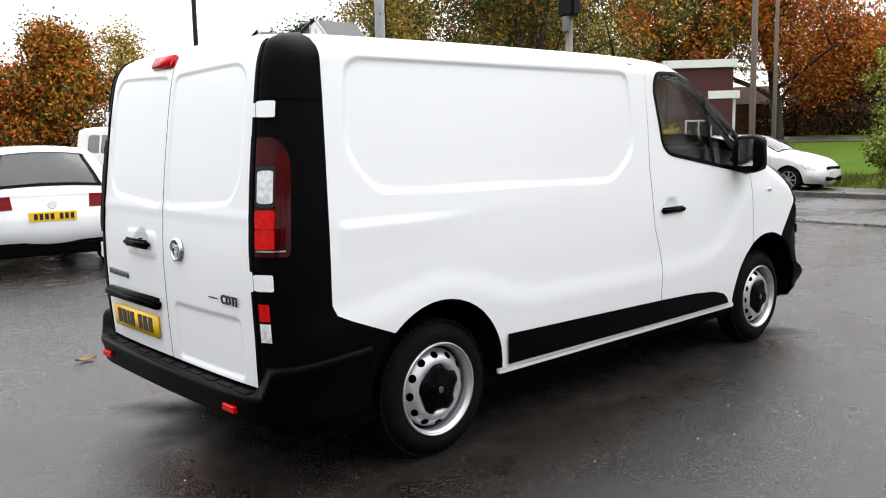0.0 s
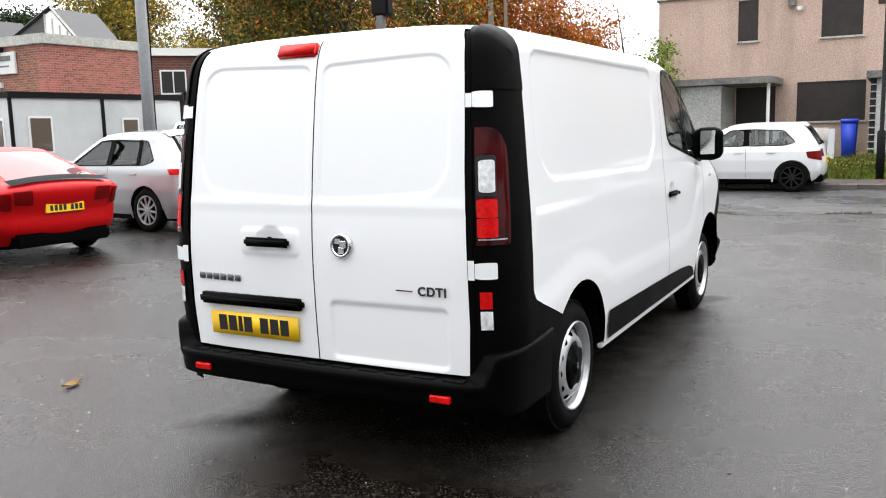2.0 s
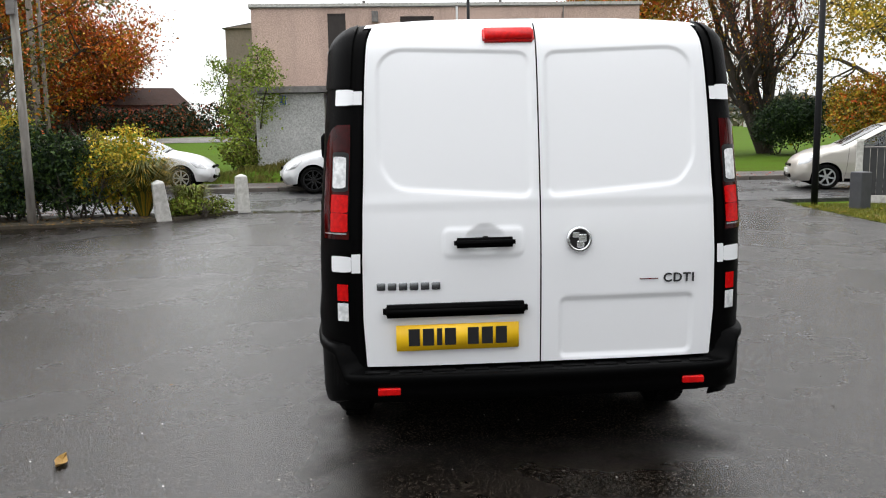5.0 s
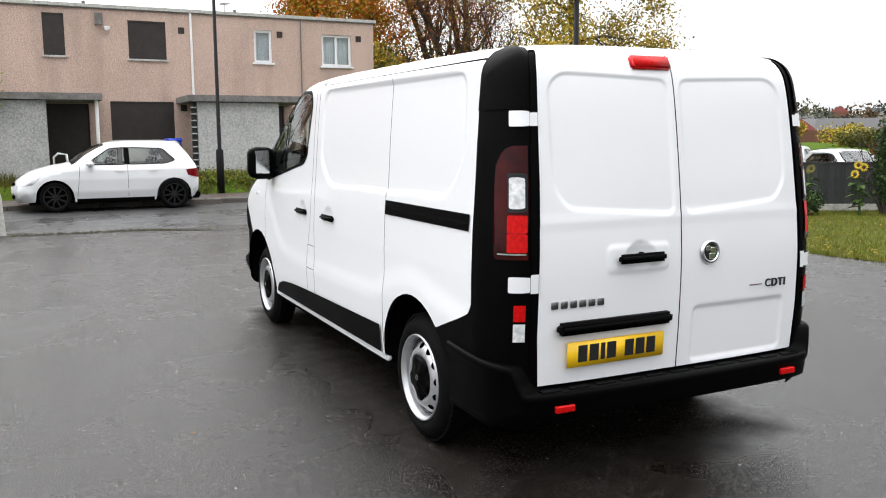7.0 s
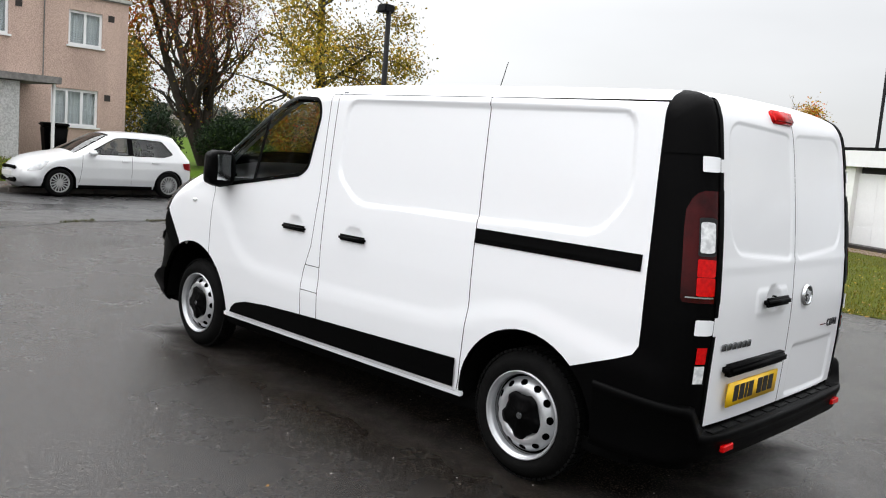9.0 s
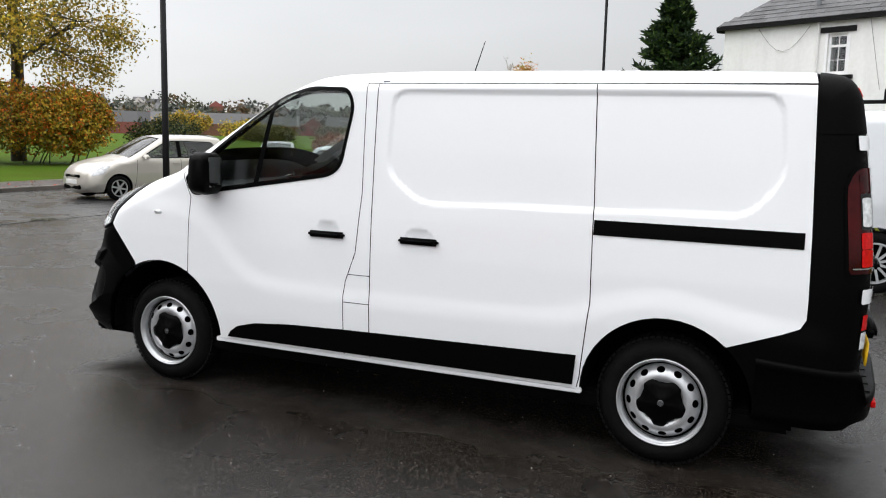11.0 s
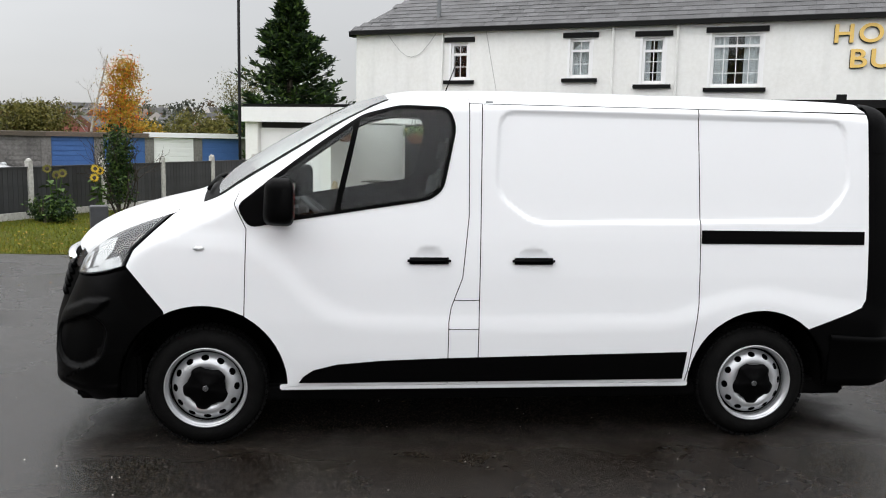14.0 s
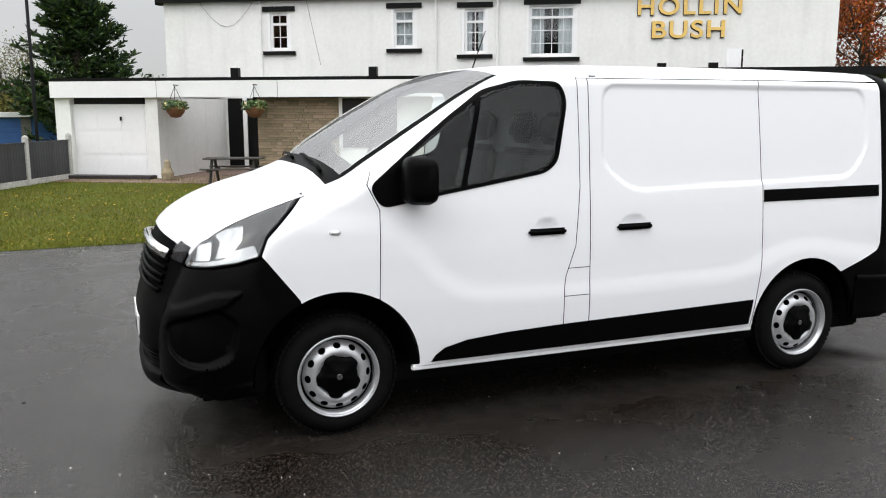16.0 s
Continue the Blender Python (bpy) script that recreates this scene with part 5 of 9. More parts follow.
        sh.skin("rear_window", (tail[0][0] + 0.05, tail[0][1] + 0.06), (tail[2][0] + 0.01, tail[2][1] - 0.01), GLASS_DARK, t, cols=14, inset=0.09, lift=0.008)
        sh.skin("spoiler", tail[2], tail[3], mat, t, cols=14, lift=0.018)
    sh.skin("roof", tail[3], (1.40, h - 0.08), mat, t, cols=14, lift=0.001)
    sh.skin("windscreen_seal", (1.38, h - 0.07), (wb - 0.34, hood), BLACK, t, cols=14)
    sh.skin("windscreen", (1.42, h - 0.09), (wb - 0.38, hood + 0.02), GLASS_DARK, t, cols=14, inset=0.04, lift=0.005)
    sh.skin("bonnet", (wb - 0.34, hood), (wb + 0.50, hood - 0.24), mat, t, cols=14)
    sh.skin("front_bumper", (wb + 0.50, hood - 0.24), (wb + 0.62, 0.20), mat, t, cols=14)
    part("grille", box(wb + 0.74, wb + 0.80, -0.36, 0.36, 0.55, 0.63, 0.02), BLACK, t)
    part("air_intake", box(wb + 0.76, wb + 0.815, -0.42, 0.42, 0.27, 0.38, 0.02), BLACK, t)
    i = sh.near((-0.79, 0.66))
    px = sh.p[i, 0] - 0.065 if rear != "suv" else sh.p[i, 0] - 0.06
    pz = 0.66 if rear != "suv" else 0.93
    pl = part("number_plate", box(px - 0.012, px + 0.03, -0.26, 0.26, pz - 0.055, pz + 0.055, 0.002), PLATE_Y, t, "yellow number plate with black bars")
    for yy, w in ((0.19, 0.04), (0.13, 0.04), (0.07, 0.04), (0.01, 0.04), (-0.09, 0.04), (-0.15, 0.04), (-0.21, 0.04)):
        part("plate_bar", box(px - 0.015, px - 0.0125, yy - w / 2, yy + w / 2, pz - 0.035, pz + 0.035), INK, pl)
    part("tail_badge", lathe([(0.0, 0.008), (0.05, 0.006), (0.055, 0)], 20, "z"), CHROME, t).matrix_basis = pose(px + (0.012 if rear == "suv" else -0.002), 0, pz + 0.14, 0, -82, 0)
    fp = part("front_plate", box(wb + 0.80, wb + 0.828, -0.26, 0.26, 0.40, 0.51, 0.002), PLATE_W, t, "white number plate")
    if rear != "coupe":
        part("rear_wiper", tube([(tail[1][0] - 0.14, 0.0, tail[1][1] - 0.11), (tail[1][0] - 0.13, 0.16, tail[1][1] - 0.095), (tail[1][0] - 0.11, 0.36, tail[1][1] - 0.085)], [0.022, 0.016, 0.008], 6), BLACK, t)
    part("floor_pan", box(-0.55 * bs0, wb + 0.5, -wd + 0.2, wd - 0.2, 0.17, 0.26), DARK, t)
    part("cabin_tub", box(-0.45 * bs0, wb - 0.5, -wd + 0.12, wd - 0.12, 0.26, wl - 0.12), DASH, t)
    for x in (0.35, 1.25):
        for y in (-0.36, 0.36):
            part("seat", box(x - 0.10, x + 0.06, y - 0.22, y + 0.22, 0.55, 1.12, 0.05), SEAT, t)
            part("headrest", box(x - 0.12, x - 0.02, y - 0.12, y + 0.12, 1.14, 1.28, 0.03), SEAT, t)
    for cx in (0.0, wb):
        for s in (1, -1):
            bm = bmesh.new()
            pts = arch(cx, r, ra - 0.005, -4, 184, 14)
            a = [bm.verts.new((qx, s * 0.45, qz)) for qx, qz in pts]
            b = [bm.verts.new((qx, s * (wd - 0.05), qz)) for qx, qz in pts]
            for k in range(len(pts) - 1):
                bm.faces.new((a[k], a[k + 1], b[k + 1], b[k]))
            bm.faces.new(a)
            part("arch_liner", bm, DARK, t)
            if black_arch:
                ring = arch(cx, r, ra + 0.045, 4, 176, 18) + arch(cx, r, ra - 0.004, 176, 4, 18)
                sh.side("arch_trim", ring, black_arch, t, sides=(s,), lift=0.010, step=0.05, rim=False)
    return t


car("hatchback", pose(0.87, 7.55, 0, 0, 0, 82), "white hatchback with dark tinted rear window, parked on wet asphalt", 2.69, 1.46, CAR_WHITE, "hatch", 10)
car("coupe", pose(3.37, 7.92, 0, 0, 0, 84), "bright red coupe with silver alloy wheels parked in the yard", 2.70, 1.40, RED, "coupe", 10, rim=0.225)
car("suv", pose(6.66, 8.28, 0, 0, 0, 85), "silver compact off-roader with roof rails parked by the shrubs", 2.60, 1.60, SILVER, "suv", 10, rim=0.235, r=0.345, black_arch=SILVER)
car("small_hatchback", pose(16.42, -0.26, 0.0, 0, 0, 90), "small white hatchback with black wheels parked at the kerb", 2.40, 1.46, CAR_WHITE, "hatch", 9, ALLOY_BLACK, rim=0.235, back_scale=0.72)
car("silver_hatchback", pose(16.45, -5.60, 0.0, 0, 0, 90) @ Matrix.Scale(0.95, 4), "silver five-door hatchback parked at the kerb", 2.60, 1.50, paint("pale_silver_paint", (0.70, 0.71, 0.72), 0.1), "hatch", 16, back_scale=0.82)
car("hatchback", pose(17.65, 7.75, 0.06, 0, 0, 270) @ Matrix.Scale(0.93, 4), "white older hatchback parked beside the grass", 2.46, 1.42, CAR_WHITE, "hatch", 8, ALLOY)
car("people_carrier", pose(13.07, -11.37, 0.0, 0, 0, 72) @ Matrix.Scale(0.86, 4), "pale gold people carrier parked along the road", 2.69, 1.62, PALE_GOLD, "mpv", 6)
car("saloon", pose(13.3, -18.2, -0.08, 0, 0, 160) @ Matrix.Scale(0.82, 4), "silver car parked behind the dark fence", 2.6, 1.45, SILVER, "hatch", 8)
car("small_hatchback", pose(17.5, -21.4, -0.08, 0, 0, 122) @ Matrix.Scale(0.86, 4), "grey hatchback parked behind the dark fence", 2.5, 1.42, SILVER, "hatch", 8)
car("estate_car", pose(20.5, 18.8, 0.0, 0, 0, 60), "white estate car parked far behind", 2.6, 1.46, CAR_WHITE, "hatch", 8)


def plain_van(name, m, label, mat, group="", windows=True):
    """A simpler medium van: nose towards +x, rear axle at its origin."""
    rows = [(-0.85, 0.30, 0.2, 0.14, 0.02), (-0.90, 0.7, 0.2, 0.14, 0.02), (-0.88, 1.3, 0.2, 0.14, 0.02), (-0.80, 1.80, 0.16, 0.14, 0.02), (-0.68, 1.94, 0.13, 0.15, 0.02),
            (0.5, 1.98, 0.11, 0.15, 0.02), (1.8, 1.96, 0.11, 0.15, 0.02), (2.15, 1.86, 0.11, 0.14, 0.04), (2.85, 1.38, 0.1, 0.14, 0.08), (3.2, 1.20, 0.14, 0.2, 0.05),
            (3.65, 1.04, 0.25, 0.3, 0.05), (3.85, 0.80, 0.4, 0.36, 0.07), (3.92, 0.5, 0.4, 0.36, 0.08), (3.85, 0.28, 0.35, 0.36, 0.06)]
    sh = Shell(rows, [(0.25, 0.88), (0.5, 0.94), (1.0, 0.95), (1.3, 0.92), (1.9, 0.84)], n=6)
    t = thing(name, m, label, "van", group)
    outline = arch(0, 0.33, 0.40, 180, 0, 14) + [(0.42, 0.30), (2.50, 0.30)] + arch(2.93, 0.33, 0.41, 180, 0, 14) + [(3.40, 0.28)] + sh.seg((3.85, 0.28), (-0.85, 0.30)) + [(-0.42, 0.30)]
    w = rounded([(1.55, 1.22), (1.58, 1.74), (2.05, 1.74), (2.60, 1.30), (2.55, 1.20)], 0.05)
    w2 = rounded([(0.35, 1.24), (0.35, 1.74), (1.38, 1.74), (1.38, 1.22)], 0.06)
    holes = (w, w2) if windows else (w,)
    for s in (1, -1):
        bs, = sh.side("body_side", outline, mat, t, sides=(s,), step=0.09, holes=holes)
        for q in holes:
            sh.side("side_window", q, GLASS_DARK, t, sides=(s,), lift=-0.006, step=0.15, rim=False)
        for line in ([(1.47, 1.85), (1.47, 0.35)], [(2.72, 1.2), (2.62, 0.7), (2.48, 0.40)], [(0.25, 1.85), (0.25, 0.75)]):
            vs, fs = ribbon_on_side(sh, curve(line, 6), 0.008, s)
            raw("shut_line", vs, fs, DARK, bs)
        sh.side("lower_trim", [(0.45, 0.34), (2.45, 0.34), (2.42, 0.44), (0.48, 0.44)], BLACK, t, sides=(s,), lift=0.008, step=0.1, rim=False)
        sh.side("tail_lamp", off(sh, (-0.90, 0.75), (-0.87, 1.35), 0.003) + [(-0.76, 1.35), (-0.76, 0.75)], RED_LENS, t, sides=(s,), lift=0.01, step=0.06)
        sh.side("headlamp", rounded(off(sh, (3.35, 1.14), (3.82, 0.86), 0.05) + [(3.55, 0.86), (3.35, 1.02)], 0.03), CLEAR_LENS, t, sides=(s,), lift=0.008, step=0.05)
        part("door_mirror", box(2.48, 2.62, s * 0.95, s * 1.15, 1.18, 1.42, 0.04, 3), BLACK, t)
        for x in (0.0, 2.93):
            alloy_wheel(t, x, 0.93, s, 0.34, 0.22, 12, STEEL)
    sh.skin("rear_door", (-0.85, 0.42), (-0.72, 1.92), mat, t, cols=14)
    sh.skin("roof", (-0.72, 1.92), (2.12, 1.87), mat, t, cols=12)
    sh.skin("windscreen_seal", (2.12, 1.87), (2.88, 1.36), BLACK, t, cols=12)
    sh.skin("windscreen", (2.16, 1.85), (2.85, 1.38), GLASS_DARK, t, cols=12, inset=0.05, lift=0.004)
    sh.skin("bonnet", (2.87, 1.365), (3.72, 0.98), mat, t, cols=12)
    sh.skin("grille", (3.72, 0.98), (3.88, 0.70), BLACK, t, cols=12)
    sh.skin("front_bumper", (3.88, 0.70), (3.85, 0.28), BLACK, t, cols=12)
    part("rear_bumper", box(-0.98, -0.82, -0.86, 0.86, 0.32, 0.46, 0.03), BLACK, t)
    part("floor_pan", box(-0.7, 3.5, -0.7, 0.7, 0.25, 0.34), DARK, t)
    part("dashboard", box(2.2, 3.0, -0.78, 0.78, 0.6, 1.12, 0.05), DASH, t)
    for y in (-0.45, 0.15, 0.55):
        part("seat", box(1.6, 1.8, y - 0.22, y + 0.22, 0.8, 1.5, 0.05), SEAT, t)
    return t


plain_van("white_van", pose(7.7, 22.4, 0, 0, 0, -93), "white crew van with side windows parked by the office cabin", CAR_WHITE)
plain_van("white_van", pose(11.0, 25.2, 0, 0, 0, -82), "white van parked at the back of the yard", CAR_WHITE)
plain_van("white_van", pose(17.2, 17.6, 0, 0, 0, 215), "white van seen through the branches", CAR_WHITE, windows=False)
plain_van("silver_van", pose(-1.2, -6.0, 0, 0, 0, 186), "pale silver panel van parked behind the white van", paint("van_silver", (0.62, 0.64, 0.66), 0.15), windows=False)

# ---- building materials ----
PINK = material("pink_pebbledash", (0.66, 0.49, 0.41), 0.92, color2=(0.38, 0.27, 0.225), grain=0.75, scale=32, stain=0.30, stain_scale=0.5, bump=0.9, bump_scale=40, streak=0.45, streak_scale=1.3)
GREY_DASH = material("grey_pebbledash", (0.56, 0.56, 0.55), 0.92, color2=(0.30, 0.30, 0.29), grain=0.75, scale=24, stain=0.4, stain_scale=0.9, bump=0.9, bump_scale=45)
CONCRETE = material("weathered_concrete", (0.22, 0.21, 0.20), 0.85, streak=0.5, color2=(0.09, 0.085, 0.08), grain=0.5, scale=12, stain=0.7, stain_scale=1.2, bump=0.4, bump_scale=60)
BOARD = material("brown_boarding", (0.016, 0.011, 0.009), 0.6, color2=(0.034, 0.027, 0.024), grain=0.4, scale=6, stain=0.6, stain_scale=1.4)
UPVC = material("white_window_frame", (0.84, 0.84, 0.84), 0.35, grain=0.06, stain=0.12)
CURTAIN = material("net_curtain", (0.80, 0.82, 0.84), 0.9, color2=(0.55, 0.58, 0.61), grain=0.6, scale=9, stretch=(1, 6, 0.2))
# near-black colour stands in for the shade of unlit rooms, openings and gaps
ROOM = material("interior_shade", (0.03, 0.03, 0.032), 0.9, grain=0.4)
PANE = glass("window_glass", (0.86, 0.88, 0.88))
PUB_WHITE = material("white_masonry_paint", (0.80, 0.80, 0.78), 0.8, streak=0.14, color2=(0.62, 0.61, 0.57), grain=0.2, scale=9, stain=0.28, stain_scale=0.8, bump=0.35, bump_scale=30)
BLACK_PAINT = material("black_gloss_paint", (0.006, 0.006, 0.006), 0.4, grain=0.2, spec=0.12)
SLATE = material("roof_slate", (0.062, 0.062, 0.066), 0.6, color2=(0.05, 0.048, 0.046), grain=0.5, scale=12, stain=0.4, per_object=0.35, island=0.3, bump=0.3)
BRICK = material("red_brick", (0.33, 0.125, 0.068), 0.85, color2=(0.19, 0.07, 0.05), grain=0.6, scale=9, stain=0.35, stain_scale=0.8, island=0.25, per_object=0.25, bump=0.5)


def coursed(m, mortar=(0.30, 0.26, 0.22)):
    """Lays brick courses into a wall material: real-size bricks with sunk pale joints."""
    n, l = m.node_tree.nodes, m.node_tree.links
    b = n["Principled BSDF"]
    co = next(k for k in n if k.type == "TEX_COORD")
    sep, add, com, br = (n.new("ShaderNode" + k) for k in ("SeparateXYZ", "Math", "CombineXYZ", "TexBrick"))
    l.new(co.outputs["Object"], sep.inputs[0])
    l.new(sep.outputs["X"], add.inputs[0])
    l.new(sep.outputs["Y"], add.inputs[1])
    l.new(add.outputs[0], com.inputs["X"])
    l.new(sep.outputs["Z"], com.inputs["Y"])
    l.new(com.outputs[0], br.inputs["Vector"])
    br.inputs["Scale"].default_value, br.inputs["Mortar Size"].default_value = 1.0, 0.007
    br.inputs["Brick Width"].default_value, br.inputs["Row Height"].default_value = 0.225, 0.075
    br.inputs["Color1"].default_value, br.inputs["Color2"].default_value = (0.62, 0.62, 0.62, 1), (1.2, 1.15, 1.1, 1)
    br.inputs["Mortar"].default_value = (0, 0, 0, 1)
    old = b.inputs["Base Color"].links[0].from_socket
    tone, mix = n.new("ShaderNodeMix"), n.new("ShaderNodeMix")
    tone.data_type = mix.data_type = "RGBA"
    tone.blend_type = "MULTIPLY"
    tone.inputs["Factor"].default_value = 1.0
    l.new(old, tone.inputs["A"])
    l.new(br.outputs["Color"], tone.inputs["B"])
    mix.inputs["B"].default_value = (*mortar, 1)
    l.new(br.outputs["Fac"], mix.inputs["Factor"])
    l.new(tone.outputs["Result"], mix.inputs["A"])
    l.new(mix.outputs["Result"], b.inputs["Base Color"])
    return m


coursed(BRICK)
MORTAR = material("mortar", (0.26, 0.20, 0.17), 0.95, grain=0.4, scale=30)
STONE = material("sandstone", (0.36, 0.29, 0.19), 0.9, color2=(0.22, 0.17, 0.11), grain=0.6, scale=10, stain=0.4, per_object=0.25, bump=0.7, bump_scale=40)
CABIN = material("cabin_panel", (0.62, 0.64, 0.64), 0.5, grain=0.12, stain=0.25)
FENCE_DARK = material("dark_fence_panel", (0.030, 0.031, 0.034), 0.6, color2=(0.05, 0.05, 0.052), grain=0.4, scale=12, stain=0.3, per_object=0.2)
POST_WHITE = material("concrete_post", (0.55, 0.54, 0.51), 0.8, color2=(0.30, 0.29, 0.26), grain=0.5, scale=16, stain=0.5, stain_scale=2)
GOLD = material("gold_letters", (0.78, 0.53, 0.15), 0.4, 0.2, grain=0.15)
IRON = material("black_iron", (0.006, 0.006, 0.007), 0.55, grain=0.3, spec=0.15)
GALV = material("galvanised_mast", (0.20, 0.21, 0.22), 0.5, 0.4, grain=0.3, stain=0.4, stain_scale=3)
WOOD = material("weathered_wood", (0.13, 0.10, 0.075), 0.85, color2=(0.06, 0.05, 0.04), grain=0.6, scale=10, stretch=(1, 1, 6), stain=0.3, per_object=0.2, bump=0.4)
BLUE_DOOR = material("blue_garage_door", (0.045, 0.13, 0.36), 0.55, grain=0.25, stain=0.4, stain_scale=1.5)
SIGN_WHITE = material("sign_white", (0.75, 0.75, 0.74), 0.4, grain=0.05, stain=0.1)
SIGN_BLUE = material("sign_blue", (0.02, 0.06, 0.30), 0.4, grain=0.05)


def slab(name, x0, x1, y0, y1, z0, z1, mat, parent, label="", bevel=0.0):
    return part(name, box(x0, x1, y0, y1, z0, z1, bevel), mat, parent, label)


def wall_with_holes(name, x, thick, y0, y1, z0, z1, holes, mat, parent):
    """A wall across y at x, facing -x, with openings (y0, y1, z0, z1) cut through."""
    ys = sorted({y0, y1, *[v for h in holes for v in h[:2]]})
    zs = sorted({z0, z1, *[v for h in holes for v in h[2:]]})
    bm = bmesh.new()
    for a, b in zip(ys, ys[1:]):
        for c, d in zip(zs, zs[1:]):
            m0, m1 = (a + b) / 2, (c + d) / 2
            if not any(h[0] < m0 < h[1] and h[2] < m1 < h[3] for h in holes):
                box(x, x + thick, a, b, c, d, bm=bm)
    bmesh.ops.remove_doubles(bm, verts=bm.verts, dist=1e-5)
    seen = {}
    for f in bm.faces:
        key = tuple(round(v, 4) for v in f.calc_center_median())
        seen.setdefault(key, []).append(f)
    bmesh.ops.delete(bm, geom=[f for fs in seen.values() if len(fs) > 1 for f in fs], context="FACES")
    return part(name, bm, mat, parent)


def window(parent, y0, y1, z0, z1, x, lights=1, mat=None, bars=(0, 0), curtain=None, transom=0.0, deep=0.09):
    """A framed window set back in its opening, facing -x."""
    mat = mat or UPVC
    w = slab("window", x + deep, x + deep + 0.05, y0, y1, z0, z0 + 0.072, mat, parent)
    slab("frame", x + deep, x + deep + 0.05, y0, y1, z1 - 0.072, z1, mat, w)
    for k in range(lights + 1):
        yy = y0 + (y1 - y0 - 0.072) * k / lights
        slab("frame", x + deep - 0.002, x + deep + 0.052, yy, yy + 0.072, z0 + 0.072, z1 - 0.072, mat, w)
    if transom:
        slab("frame", x + deep - 0.003, x + deep + 0.05, y0 + 0.072, y1 - 0.072, transom - 0.035, transom + 0.035, mat, w)
    for k in range(1, bars[0] + 1):
        yy = y0 + (y1 - y0) * k / (bars[0] + 1)
        slab("glazing_bar", x + deep + 0.01, x + deep + 0.035, yy - 0.011, yy + 0.011, z0 + 0.05, z1 - 0.05, mat, w)
    for k in range(1, bars[1] + 1):
        zz = z0 + ((transom or z1) - z0) * k / (bars[1] + 1)
        slab("glazing_bar", x + deep + 0.008, x + deep + 0.033, y0 + 0.05, y1 - 0.05, zz - 0.011, zz + 0.011, mat, w)
    pn = slab("pane", x + deep + 0.020, x + deep + 0.026, y0 + 0.04, y1 - 0.04, z0 + 0.04, z1 - 0.04, PANE, w)
    # dark sheet in place of the shade inside the room
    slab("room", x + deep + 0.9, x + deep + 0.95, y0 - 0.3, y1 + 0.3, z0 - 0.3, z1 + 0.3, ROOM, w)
    if curtain:
        bm = bmesh.new()
        n = 40
        row = [(x + deep + 0.12 + 0.018 * math.sin(k * 1.9), y0 + 0.03 + (y1 - y0 - 0.06) * k / n) for k in range(n + 1)]
        for a, b in ((0.0, 1.0),) if curtain == "full" else ((0.0, 0.34), (0.66, 1.0)):
            prev = None
            for k in range(int(a * n), int(b * n) + 1):
                cx, cy = row[k]
                pair = bm.verts.new((cx, cy, z0 + 0.03)), bm.verts.new((cx, cy, z1 - 0.03))
                if prev:
                    bm.faces.new((prev[0], pair[0], pair[1], prev[1]))
                prev = pair
        part("curtain", bm, CURTAIN, w, smooth=True)
    return w


# ---- pebbledashed terrace across the road ----
terrace = thing("terrace_house", pose(0, 0, 0), "two-storey pink pebbledashed terrace with flat roof and boarded windows", "house")
X0 = 22.4
boards = [(1.47, 2.02, 3.82, 4.97), (-1.24, -0.20, 3.79, 4.87), (-1.38, 0.38, 1.48, 2.58)]
lit = [(-4.37, -3.82, 3.80, 4.78), (-6.95, -5.97, 3.76, 4.74), (-6.88, -5.53, 1.46, 2.52)]
doors = [(0.95, 2.05, 0.5, 2.50), (-4.70, -3.95, 0.5, 2.50)]
wall_with_holes("front_wall", X0, 0.28, -7.72, 4.32, 0.2, 5.14, boards + lit + doors, PINK, terrace)
slab("side_wall", X0 + 0.28, X0 + 8, 4.04, 4.32, 0.2, 5.14, PINK, terrace)
slab("side_wall", X0 + 0.28, X0 + 8, -7.72, -7.44, 0.2, 5.14, PINK, terrace)
slab("back_wall", X0 + 7.7, X0 + 8, -7.44, 4.04, 0.2, 5.14, PINK, terrace)
rf = slab("roof", X0 - 0.05, X0 + 8.05, -7.78, 4.38, 5.14, 5.24, CONCRETE, terrace, "flat roof with thin grey edge")
slab("roof_flashing", X0 - 0.07, X0 - 0.045, -7.79, 4.39, 5.17, 5.26, POST_WHITE, rf)
for y in (0.9, -3.4, -6.2):
    part("vent_pipe", lathe([(0.05, 5.24), (0.05, 5.42), (0.0, 5.42)], 10, "z"), CONCRETE, rf).matrix_basis = pose(X0 + 0.6, y, 0)
aer = part("roof_aerial", tube([(X0 + 1.5, -3.3, 5.2), (X0 + 1.5, -3.3, 5.75)], 0.015, 6), GALV, rf)
for k in range(6):
    part("aerial_rod", tube([(X0 + 1.3 + 0.09 * k, -3.45, 5.72), (X0 + 1.3 + 0.09 * k, -3.15, 5.72)], 0.006, 5), GALV, aer)
for y0, y1, z0, z1 in boards:
    bd = slab("boarded_window", X0 + 0.03, X0 + 0.06, y0, y1, z0, z1, BOARD, terrace, "brown steel boarding over a window")
    slab("sill", X0 - 0.06, X0 + 0.03, y0 - 0.04, y1 + 0.04, z0 - 0.05, z0, POST_WHITE, bd)
    slab("boarding_rail", X0 + 0.015, X0 + 0.03, y0, y1, z0, z0 + 0.05, BOARD, bd)
    slab("boarding_rail", X0 + 0.015, X0 + 0.03, y0, y1, z1 - 0.05, z1, BOARD, bd)
for (y0, y1, z0, z1), n in zip(lit, (1, 2, 3)):
    w = window(terrace, y0, y1, z0, z1, X0, n, curtain="full", deep=0.05)
    slab("sill", X0 - 0.06, X0 + 0.05, y0 - 0.06, y1 + 0.06, z0 - 0.05, z0, UPVC, w)
